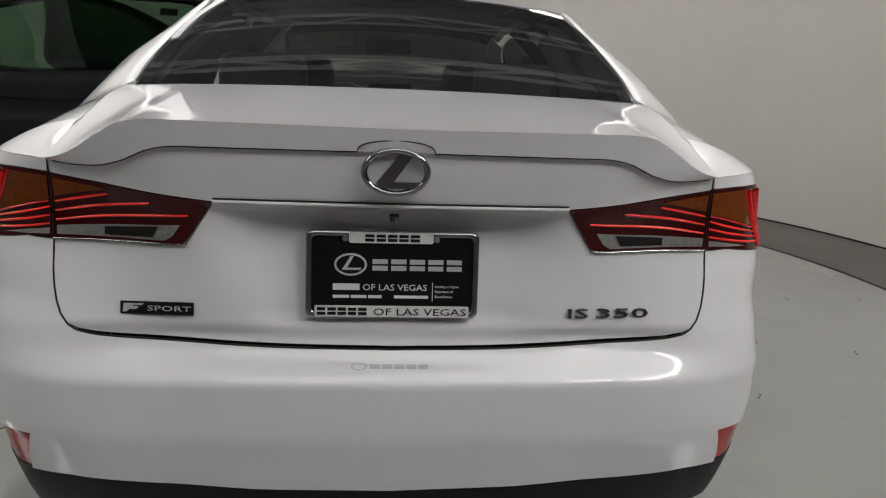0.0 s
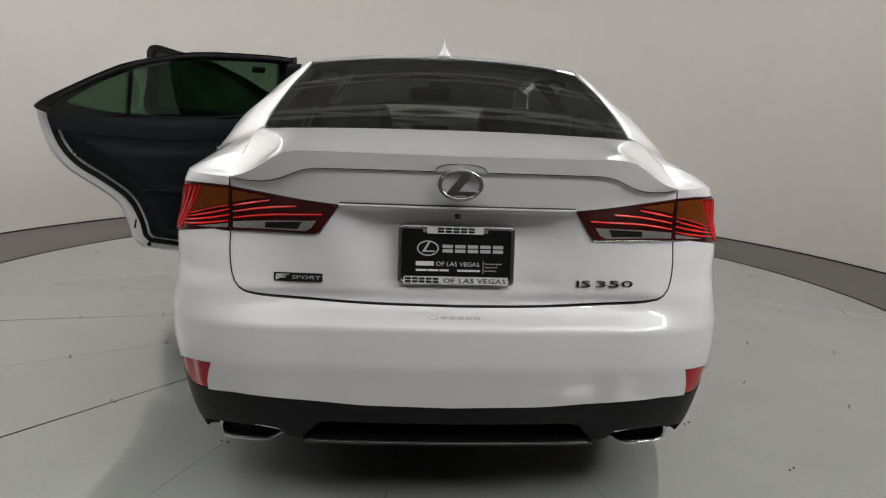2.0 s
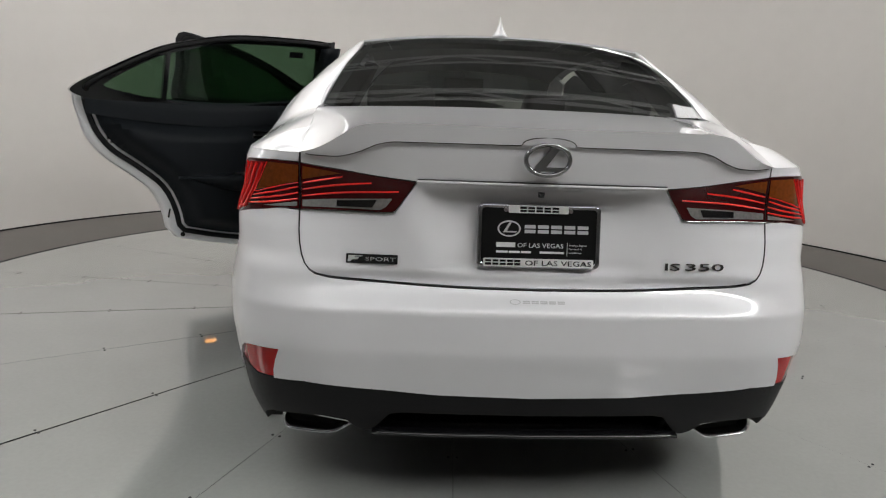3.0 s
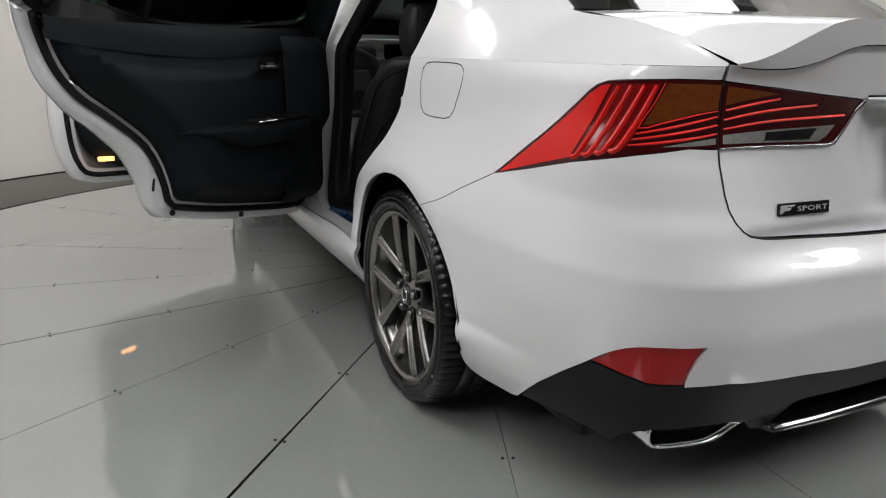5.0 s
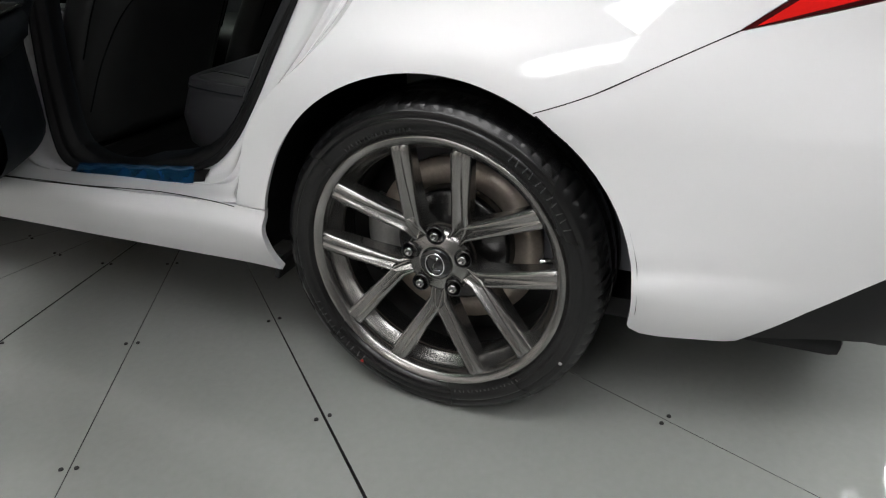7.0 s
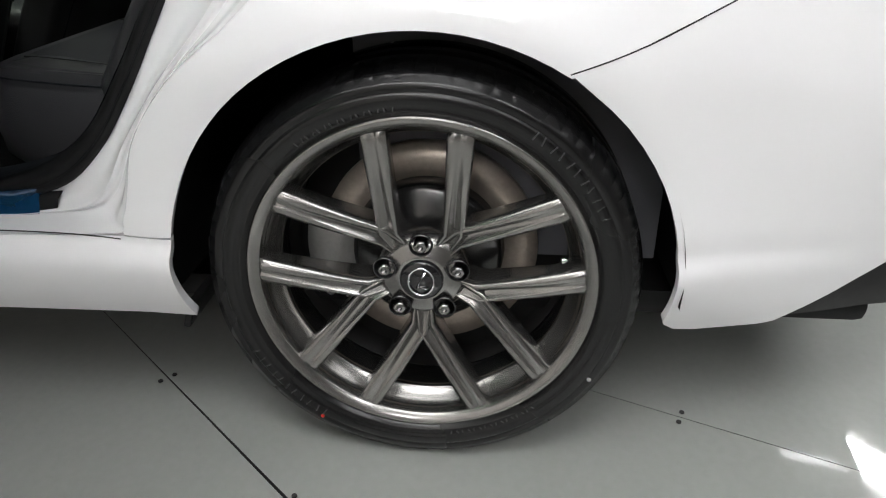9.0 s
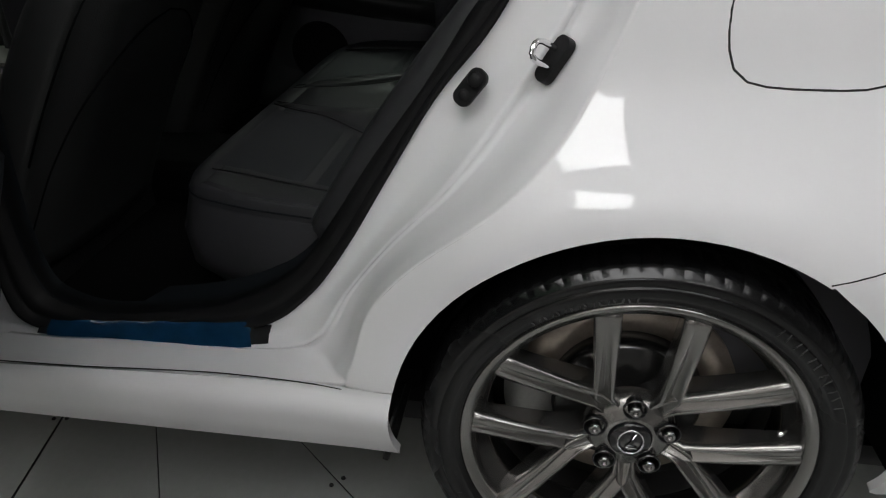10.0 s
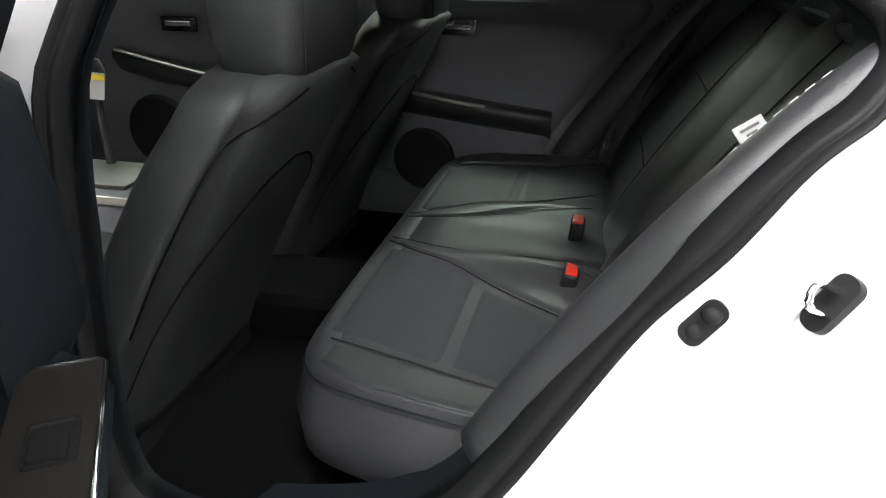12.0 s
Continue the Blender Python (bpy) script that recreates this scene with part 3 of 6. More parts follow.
def both(half):
    """The whole outline from its right half, which begins and ends in the middle."""
    return half + [(-s, z) for s, z in half[::-1][1:-1]]


def mirror(poly):
    return [(-s, z) for s, z in poly[::-1]]


half = half_bumper()
part("rear_bumper", patch(both(half), skin, (0.025, 0.008), 0.012, 0.0008), M_PAINT, car)

REFL_POLY = REFL_TOP + REFL_IN + [(0.76, 0.406), (0.787, 0.412), (0.855, 0.4215)]
for poly in (REFL_POLY, mirror(REFL_POLY)):
    part("rear_reflector", patch(poly, skin, (0.02, 0.02), 0.01, 0.002, -0.006), M_REFLECTOR, car, "red plastic reflector")

# black diffuser under the bumper
dhalf = [(0, 0.381), (sx(0.25, 0.386), 0.386), (sx(0.45, 0.40), 0.40), (sx(0.60, 0.411), 0.411), (0.689, 0.4095), (0.76, 0.4055), (0.787, 0.4115), (0.855, 0.421), (0.8875, 0.4235),
         (0.960, 0.3725), (1.031, 0.3185), (1.115, 0.243), (1.05, 0.244), (0.974, 0.249), (0.90, 0.244), (0.865, 0.233), (0.84, 0.228), (0.815, 0.256), (0.795, 0.268), (0.74, 0.289),
         (sx(0.62, 0.300), 0.300), (sx(0.55, 0.300), 0.300), (sx(0.49, 0.290), 0.290), (sx(0.465, 0.262), 0.262), (sx(0.44, 0.252), 0.252), (sx(0.42, 0.256), 0.256), (sx(0.372, 0.316), 0.316), (sx(0.34, 0.322), 0.322), (0, 0.320)]
part("diffuser", patch(both(dhalf), skin, (0.03, 0.02), 0.03, 0.001, -0.004), M_BLACK, car, "matt black plastic rear diffuser")
bm = bmesh.new()
rows = []
for x in np.linspace(-0.42, 0.42, 29):
    sv = sx(x, 0.28) if x else 0
    q = Vector(skin(sv, 0.28))
    dy = 0.008
    rows.append([(x, q.y + 0.02, 0.268), (x, q.y - 0.018 + dy, 0.264), (x, q.y - 0.02 + dy, 0.256), (x, q.y + 0.03, 0.248), (x, q.y + 0.12, 0.246), (x, q.y + 0.12, 0.268)])
part("diffuser_lip", sharpen(loft(rows, True, True, bm)), M_GLOSSBLACK, car)
part("diffuser_recess", sharpen(box((0.86, 0.02, 0.12), (0, -0.80, 0.285), 0.003)), M_GLOSSBLACK, car)


def exhaust(side):
    """A flattened trapezoid tail pipe with a thick bright rim, cut to follow the bumper's corner."""
    def ring(y, g, slant=1.0):
        base = [(0.464, 0.268), (0.478, 0.273), (0.55, 0.279), (0.64, 0.284), (0.664, 0.281), (0.674, 0.268), (0.674, 0.246), (0.666, 0.230), (0.645, 0.224), (0.56, 0.224), (0.525, 0.230), (0.502, 0.243), (0.478, 0.261)]
        pts = smooth_line(base, 0.012, True)
        c = np.array([0.578, 0.254])
        return [(side * (c[0] + (x - c[0]) * (1 - g * 0.45)), y + slant * 0.24 * (x - 0.58), c[1] + (z - c[1]) * (1 - g)) for x, z in pts]
    rows = [ring(-0.55, 0.05, 0), ring(-0.80, 0.02), ring(-0.838, 0.0), ring(-0.846, 0.04), ring(-0.845, 0.19), ring(-0.83, 0.23), ring(-0.79, 0.25)]
    e = part("exhaust_tip", loft(rows, True), M_CHROME, car, "chrome tail pipe trim")
    part("exhaust_bore", loft([ring(-0.797, 0.245), ring(-0.60, 0.32, 0)], True, True), M_GAP, e)


exhaust(-1)
exhaust(1)

# tail lamps: on the quarter and on the boot lid
q_lamp = LAMP_TOP + [(sx(0.62, 0.975), 0.975), (sx(0.62, 0.915), 0.915), (sx(0.619, 0.856), 0.856)] + LAMP_LOW[::-1][:-1]
l_lamp = [(sx(x, z), z) for x, z in [(0.616, 0.974), (0.52, 0.963), (0.42, 0.951), (0.318, 0.941), (0.345, 0.90), (0.368, 0.866), (0.385, 0.859), (0.50, 0.857), (0.616, 0.855)]]


def strip(s_pts, width, name, mat, lamp, proud=0.0042):
    """A light guide along (s, z) points on the lamp's skin."""
    pts = smooth_line(s_pts, 0.02)
    rows = []
    for i, (s, z) in enumerate(pts):
        t = i / (len(pts) - 1)
        w = width * (0.35 + 0.65 * math.sin(math.pi * min(max(t, 0.06), 0.97)) ** 0.4)
        d = np.array(pts[min(i + 1, len(pts) - 1)]) - np.array(pts[max(i - 1, 0)])
        d /= np.linalg.norm(d)
        n = np.array([-d[1], d[0]])
        row = []
        for k, o in ((-0.5, 0.001), (-0.3, proud), (0.3, proud), (0.5, 0.001)):
            ss, zz = np.array([s, z]) + n * w * k
            q = Vector(skin(ss, zz))
            a = Vector(skin(ss + 0.004, zz)) - Vector(skin(ss - 0.004, zz))
            b = Vector(skin(ss, zz + 0.004)) - Vector(skin(ss, zz - 0.004))
            nn = a.cross(b).normalized()
            if nn.dot(q - Vector((0, 1.2, 0.6))) < 0:
                nn = -nn
            row.append(q + nn * o)
        rows.append(row)
    part(name, loft(rows), mat, lamp)


def tail_lamp(side):
    f = (lambda p: p) if side > 0 else mirror
    g = lambda pts: [(side * s, z) for s, z in pts]
    outer = part("tail_lamp", patch(f(q_lamp), skin, (0.02, 0.015), 0.012, 0.001, 0.0005), M_DARKRED, car, "red wedge tail lamp on the quarter panel")
    inner = part("tail_lamp", patch(f(l_lamp), skin, (0.02, 0.015), 0.012, 0.001, 0.0005), M_DARKRED, car, "dark red tail lamp on the boot lid")
    # red wedge, the ribs beside it, then the amber field over a fan of light guides
    wedge = [(1.185, 0.766), (1.062, 0.853), (0.995, 0.908), (0.952, 0.945), (0.925, 0.962), (0.897, 0.967), (0.972, 0.824), (1.09, 0.792)]
    part("lamp_wedge", patch(f(wedge), skin, (0.02, 0.015), 0, 0.001, 0.0018), M_RED, outer, "bright red lens wedge")
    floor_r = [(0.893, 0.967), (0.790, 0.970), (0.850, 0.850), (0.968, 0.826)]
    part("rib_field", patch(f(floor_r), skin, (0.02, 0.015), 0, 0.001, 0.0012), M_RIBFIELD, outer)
    for k in range(4):
        t = 0.10 + 0.26 * k
        a, b = (0.893 - 0.103 * t, 0.962 + 0.003 * t), (0.966 - 0.114 * t, 0.829 + 0.024 * t)
        strip(g([a, ((a[0] + b[0]) / 2 - 0.002, (a[1] + b[1]) / 2), b, (b[0] + 0.018, b[1] - 0.004)]), 0.0125, "lamp_rib", M_RED, outer, 0.0055)
    strip(g([(0.784, 0.969), (0.806, 0.93), (0.832, 0.889), (0.78, 0.899), (0.70, 0.915), (0.655, 0.922)]), 0.0032, "lamp_edge", M_REDSTRIP, outer)
    amber = [(0.780, 0.970), (0.652, 0.969), (0.655, 0.924), (0.70, 0.917), (0.826, 0.892)]
    part("indicator", patch(f(amber), skin, (0.02, 0.015), 0, 0.001, 0.002), M_AMBER, outer, "amber indicator lens")
    for k in range(3):
        z1, z0 = 0.912 - 0.0155 * k, 0.879 - 0.0105 * k
        strip(g([(0.654, z1), (0.72, z1 * 0.62 + z0 * 0.38 - 0.001), (0.835 + 0.006 * k, z0)]), 0.0052, "light_guide", M_REDSTRIP, outer)
    clear = [(0.655, 0.874), (0.72, 0.866), (0.78, 0.857), (0.72, 0.858), (0.655, 0.862)]
    part("lower_lens", patch(f(clear), skin, (0.02, 0.015), 0, 0.0005, 0.002), M_CLEARLENS, outer)
    amber2 = [(sx(0.61, 0.967), 0.967), (sx(0.55, 0.960), 0.960), (sx(0.508, 0.953), 0.953), (sx(0.56, 0.942), 0.942), (sx(0.61, 0.931), 0.931)]
    part("indicator", patch(f(amber2), skin, (0.02, 0.015), 0, 0.001, 0.002), M_AMBER, inner, "amber indicator lens")
    clear = [(sx(0.61, 0.880), 0.880), (sx(0.50, 0.889), 0.889), (sx(0.376, 0.897), 0.897), (sx(0.392, 0.874), 0.874), (sx(0.408, 0.864), 0.864), (sx(0.61, 0.862), 0.862)]
    rl = part("reversing_lamp", patch(f(clear), skin, (0.02, 0.015), 0, 0.001, 0.002), M_CLEARLENS, inner, "clear reversing lamp")
    dark = [(sx(0.520, 0.884), 0.884), (sx(0.415, 0.892), 0.892), (sx(0.428, 0.869), 0.869), (sx(0.521, 0.867), 0.867)]
    part("bulb_window", patch(f(dark), skin, (0.02, 0.015), 0, 0.001, 0.0035), M_GLOSSBLACK, rl)
    for pts in ([(0.608, 0.923), (0.56, 0.933), (0.505, 0.944)], [(0.609, 0.906), (0.52, 0.922), (0.43, 0.933)], [(0.609, 0.889), (0.50, 0.904), (0.362, 0.914)]):
        strip(g([(sx(x, z), z) for x, z in pts]), 0.0052, "light_guide", M_REDSTRIP, inner)
    rimline = [(s, z) for s, z in l_lamp[3:]]
    strip(g(rimline), 0.005, "lamp_rim", M_DARKCHROME, inner)


tail_lamp(-1)
tail_lamp(1)

# boot lid: rear face
z_lip = pchip([0, 0.40, 0.455, 0.50, 0.545, 0.585, 0.615], [1.083, 1.085, 1.078, 1.055, 1.028, 1.010, 1.003])
z_line = pchip([0, 0.37, 0.41, 0.47, 0.52, 0.56, 0.615], [1.043, 1.041, 1.035, 1.010, 0.998, 0.997, 1.001])
lid_half = [(sx(x, z - 0.0) if x else 0, z) for x, z in LID_SIDE[::-1]] + [(s, z) for s, z in [(sx(0.616, 0.855), 0.855)] + l_lamp[::-1][1:]]
lid_half += [(sx(x, z_line(x)), z_line(x) + 0.004) for x in (0.613, 0.56, 0.52, 0.47, 0.43, 0.39, 0.30, 0.15)] + [(0, z_line(0) + 0.004)]


def lid_skin(sv, z):
    """The lid's rear face: as the skin, but tucked under along its lower edge."""
    q = skin(sv, z)
    return (q[0], q[1] + 0.013 * ease(0.716, 0.682, z), z)


lid = part("boot_lid", patch(both(lid_half), lid_skin, (0.025, 0.008)), M_PAINT, car)


def lip_skin(s, f):
    """The spoiler's rear face: f 0 at its lower line, 1 at its lip, then forwards over the deck to the window at 2."""
    x = abs(skin(s, 1.04)[0])
    z0, z1 = z_line(x), z_lip(x)
    sg = -1 if s < 0 else 1
    if f <= 1:
        z = z0 + (z1 - z0) * f
        q = Vector(skin(s, z))
        out = 0.010 + 0.008 * f
        return (q.x, q.y - out, z)
    q = Vector(skin(s, z1))
    y0, y1 = q.y - 0.018, -0.392 - 0.05 * (1 - (x / 0.63) ** 2)
    t = f - 1
    z2 = top_zc(-0.40) - (top_zc(-0.40) - top_zr(-0.40)) * (min(x / 0.628, 1)) ** 2.4 - 0.004
    side = ease(0.38, 0.612, x)
    z = z1 + (z2 - z1) * (t**1.15 * (1 - side) + (1 - (1 - t) ** 1.6) * side)
    xs = q.x + (sg * min(x * 1.025, 0.628) - q.x) * t
    return (xs, y0 + (y1 - y0) * t, z)


sl = sx(0.612, 1.003)
rows = []
for f in [0, 0.001, 0.3, 0.6, 0.85, 0.95, 1.0, 1.015, 1.04, 1.09, 1.16, 1.25, 1.4, 1.55, 1.7, 1.85, 2.0]:
    row = []
    for s in np.linspace(-sl, sl, 61):
        p = Vector(lip_skin(s, f if f != 0 else 0.0))
        if f == 0:
            p = Vector(skin(s, z_line(abs(skin(s, 1.04)[0])))) + Vector((0, 0.004, 0))
        row.append(p)
    rows.append(row)
bm = loft(rows)
bmesh.ops.recalc_face_normals(bm, faces=bm.faces)
for f in bm.faces:
    if f.normal.dot(Vector((0, -0.5, 1))) < 0:
        f.normal_flip()
sharpen(bm, 50)
bm.verts.ensure_lookup_table()
LIP_ROW = {bm.verts[6 * 61 + j] for j in range(6, 55)}
for e in bm.edges:
    if e.verts[0] in LIP_ROW and e.verts[1] in LIP_ROW:
        e.smooth = False
part("boot_lid_top", bm, M_PAINT, car)
# the joint rises over the emblem
arc = [(0.066 * math.cos(a), lip_skin(0.001, 0.3)[1] - 0.001, z_line(0) + 0.020 * math.sin(a) ** 0.8) for a in np.linspace(0.02, math.pi - 0.02, 24)]
part("spoiler_joint", tube(arc, 0.0012, 6), M_GAP, car, "thin dark joint under the spoiler")
for sg in (-1, 1):
    line = []
    for x in np.linspace(0.066, 0.60, 40):
        q = Vector(skin(sx(sg * x, z_line(x)), z_line(x)))
        line.append((q.x, q.y - 0.0075, q.z - 0.0012))
    part("spoiler_joint", tube(line, 0.0013, 6), M_GAP, car, "thin dark joint under the spoiler")

# strip under the garnish edge over the plate
rows = []
for x in np.linspace(-0.318, 0.318, 33):
    q = Vector(skin(sx(x, 0.944) if x else 0, 0.946))
    rows.append([(x, q.y + 0.004, 0.9475), (x, q.y - 0.004, 0.946), (x, q.y - 0.0045, 0.9405), (x, q.y + 0.02, 0.9375)])
bm = loft(rows)
part("garnish_strip", sharpen(bm, 30), M_PAINT, car, "thin white strip over the number plate")
part("camera_eye", spin([(-0.0, 0.001), (0.0, 0.008), (0.012, 0.009)], 16, "z", at=(0.0, -0.905, 0.910)), M_GLOSSBLACK, car)

# fine dark joints between panels
def joint(pts, name="panel_joint", r=0.0010):
    line = []
    for sv, z in pts:
        q = Vector(skin(sv, z))
        line.append(q)
    part(name, tube(line, r, 6), M_GAP, car)


for side in (-1, 1):
    joint([(sy(y, z, side), z) for y, z in smooth_line(SEAM, 0.02)])
lid_edge = [(sx(x, z), z) for x, z in LID_SIDE]
joint(lid_edge + [(-sv, z) for sv, z in lid_edge[::-1][1:]], "lid_joint", 0.0019)
for side in (-1, 1):
    joint([(side * sx(0.6175, z), z) for z in np.linspace(0.856, 1.0, 12)], "lamp_joint", 0.0012)
part("garnish_joint", tube([(x, skin(sx(x, 0.948) if x else 0, 0.948)[1] - 0.003, 0.9485) for x in np.linspace(-0.316, 0.316, 33)], 0.0016, 6), M_GAP, car)

# quarter panels
JAMB = [(0.074, 1.0), (0.077, 0.951), (0.102, 0.878), (0.15, 0.779), (0.22, 0.702), (0.325, 0.618), (0.395, 0.53), (0.43, 0.42), (0.44, 0.392)]
JAMB_S = smooth_line(JAMB, 0.03)


def quarter_poly():
    pts = [(sy(y, z, 1), z) for y, z in JAMB_S]
    a_front = math.degrees(math.asin((0.392 - ARCH_Z) / ARCH_R))
    pts += [(sy(y, z, 1), z) for y, z in arch(a_front, 122, 26)]
    pts += [(sy(y, z, 1), z) for y, z in SEAM[1:]]
    pts += LAMP_TOP[1:] + [(sx(0.621, 0.976), 0.976), (sx(0.617, 1.0), 1.0)]
    for s in np.linspace(sx(0.617, 1.0), sy(0.074, 1.0, 1), 14)[1:-1]:
        pts.append((s, 1.0))
    return pts


QP = quarter_poly()
for poly in (QP, mirror(QP)):
    part("quarter_panel", patch(poly, skin, (0.03, 0.016), 0.012, 0.0008), M_PAINT, car)

# rockers
ROCK = [(0.44, 0.392), (1.0, 0.372), (1.6, 0.362), (2.38, 0.36), (2.42, 0.25), (1.6, 0.232), (0.9, 0.238), (0.44, 0.246), (0.373, 0.243)] + arch(-12.6, 11.0, 6)
for side in (-1, 1):
    part("rocker_panel", patch(flank_poly(ROCK, side), skin, (0.06, 0.008), 0.014, 0.0014), M_PAINT, car)
part("mud_flap", sharpen(box((0.20, 0.012, 0.05), (-0.76, 0.385, 0.236), 0.004, turn=pose(0, 0, 0, 18))), M_BLACK, car)
part("mud_flap", sharpen(box((0.20, 0.012, 0.05), (0.76, 0.385, 0.236), 0.004, turn=pose(0, 0, 0, 18))), M_BLACK, car)

# front wings, nose, bonnet and the closed right-hand doors
F_Y, F_R = 2.80, 0.365
front_arch = [(F_Y + F_R * math.cos(radians(a)), 0.32 + F_R * math.sin(radians(a))) for a in np.linspace(168, 12, 20)]
WING = [(2.38, 1.0), (2.38, 0.36), (2.43, 0.30)] + front_arch + [(3.18, 0.28), (3.30, 0.28), (3.30, 0.95)]
for side in (-1, 1):
    part("front_wing", patch(flank_poly(WING, side), skin, (0.06, 0.03)), M_PAINT, car)
sf = sy(3.30, 0.6, 1)
nose = [(sf, 0.28), (S_END - 0.001, 0.24), (S_END - 0.001, 0.72), (S_END - 0.35, 0.80), (sf, 0.95)]


def nose_skin(s, z):
    p = skin(s, min(z, 0.95))
    return (p[0], p[1] - 0.25 * max(0, z - 0.55) ** 1.2, z)


for poly in (nose, mirror(nose)):
    part("front_bumper", patch(poly, nose_skin, (0.06, 0.04), 0.01, 0), M_PAINT, car)
part("bonnet", patch([(2.50, -0.9), (3.60, -0.9), (3.60, 0.9), (2.50, 0.9)], top, (0.08, 0.06)), M_PAINT, car)
RDOOR = JAMB_S + [(0.6, 0.388), (1.0, 0.374), (1.25, 0.368), (1.25, 1.0)]
part("rear_door", patch(flank_poly(RDOOR, 1), skin, (0.06, 0.03)), M_PAINT, car, "closed white rear door")
part("front_door", patch(flank_poly([(1.25, 1.0), (1.25, 0.368), (2.38, 0.362), (2.38, 1.0)], 1), skin, (0.06, 0.03)), M_PAINT, car, "closed white front door")

# glass, roof and pillars


def window_skin(y, v):
    """The rear window: evenly bowed both ways."""
    k, u = v / 0.6, (y + 0.39) / 0.46
    bow = 0.080 * u * (1 - u)
    zc, zr, xr = 1.1335 + 0.2545 * u + bow, 1.1165 + 0.2355 * u + bow * 0.94, 0.628 - 0.103 * u
    return (xr * k, y - 0.05 * (1 - k * k) * (1 - u) ** 2, zc - (zc - zr) * k * k - 0.02 * (1 - k * k) * (1 - u) ** 2)


part("rear_window", patch([(-0.385, -0.585), (-0.385, 0.585), (0.055, 0.585), (0.055, -0.585)], window_skin, (0.02, 0.03), 0.004, 0.0, -0.002), M_GLASS, car, "dark tinted rear window")
part("roof", patch([(0.062, -0.6), (0.062, 0.6), (1.70, 0.6), (1.70, -0.6)], top, (0.06, 0.05)), M_PAINT, car)
part("windscreen", patch([(1.71, -0.59), (1.71, 0.59), (2.55, 0.59), (2.55, -0.59)], top, (0.06, 0.06), 0.004, 0), M_SCREENGLASS, car, "green-tinted windscreen")
# upper door cut on the flank of the roof
UPPER = [(0.074, 1.0), (0.055, 1.06), (0.062, 1.14), (0.11, 1.175), (0.20, 1.225), (0.32, 1.285), (0.45, 1.328), (0.62, 1.352)]


def upper_poly(side):
    pts = [(y, tv(y, z) if z > ZB else 1.0) for y, z in UPPER] + [(0.80, 0.625), (1.2, 0.63), (1.70, 0.63), (1.70, 0.60), (0.8, 0.60), (0.3, 0.60), (0.062, 0.60)]
    pts += [(y, 0.587) for y in (0.05, -0.1, -0.25, -0.385)] + [(-0.40, 0.60), (-0.55, 0.60), (-0.72, 0.602)]
    pts += [(-0.72, 1.0), (-0.5, 1.0), (-0.3, 1.0), (-0.1, 1.0)]
    return [(y, side * v) for y, v in pts]


part("roof_side", patch(upper_poly(-1), top, (0.04, 0.03), 0.012, 0.0), M_PAINT, car)
part("roof_side", patch(upper_poly(1), top, (0.04, 0.03), 0.012, 0.0), M_PAINT, car)
for side in (-1, 1):
    # shoulder behind the deck, between lid and quarter
    rows = []
    for y in np.linspace(-0.722, -0.90, 10):
        row = []
        for k in np.linspace(0, 1, 8):
            s1 = sy(-0.722, 1.0, 1)
            s0 = sx(0.617, 1.0)
            t = (y + 0.722) / (-0.90 + 0.722)
            s = s1 + (s0 - s1) * t
            outer = Vector(skin(side * s, 1.0))
            inner = Vector((side * (0.612 + 0.001), y + (skin(s0, 1.0)[1] + 0.90) * t, top_zr(y) + 0.002 - 0.002 * t))
            p = inner.lerp(outer, k)
            p.z += 0.010 * math.sin(math.pi * k) * (1 - t)
            row.append(p)
        rows.append(row)
    bm = loft(rows)
    bmesh.ops.recalc_face_normals(bm, faces=bm.faces)
    if sum(f.normal.z for f in bm.faces) < 0:
        bmesh.ops.reverse_faces(bm, faces=bm.faces)
    part("quarter_shoulder", bm, M_PAINT, car)
# a-pillars and right-hand glass
for side in (-1, 1):
    part("windscreen_pillar", patch([(1.70, side * 0.59), (1.70, side * 0.66), (2.1, side * 0.72), (2.52, side * 0.98), (2.55, side * 0.6), (2.1, side * 0.59)], top, (0.06, 0.04)), M_PAINT, car)
part("side_window", patch([(0.30, 0.93), (0.42, 0.72), (0.75, 0.655), (1.20, 0.65), (1.20, 0.985), (0.5, 0.97)], top, (0.06, 0.05), 0.004, 0), M_SCREENGLASS, car, "green-tinted side window")
part("side_window", patch([(1.30, 0.985), (1.30, 0.65), (1.72, 0.66), (2.1, 0.74), (2.45, 0.985)], top, (0.06, 0.05), 0.004, 0), M_SCREENGLASS, car, "green-tinted side window")
part("centre_pillar", patch([(1.20, 0.63), (1.20, 1.0), (1.30, 1.0), (1.30, 0.63)], top, (0.05, 0.05), 0.02, 0), M_GLOSSBLACK, car)
part("window_frame", patch([(0.074, 1.0), (0.30, 0.93), (0.42, 0.72), (0.75, 0.655), (1.20, 0.65), (1.20, 0.625), (0.80, 0.62), (0.45, 0.66), (0.2, 0.78), (0.06, 0.9)], top, (0.05, 0.05), 0.02, 0), M_GLOSSBLACK, car)

# roof aerial
rows = []
for t in np.linspace(0, 1, 9):
    w = 0.032 * (1 - t) ** 1.9 + 0.002
    y0, y1 = 0.05 + 0.07 * t, 0.20 - 0.045 * t
    z = 1.388 + 0.076 * t
    rows.append([(w * math.cos(a), (y0 + y1) / 2 + (y1 - y0) / 2 * math.sin(a), z) for a in np.linspace(0, 2 * math.pi, 17)[:-1]])
part("roof_aerial", loft(rows, True, True), M_PAINT, car, "white shark-fin aerial")


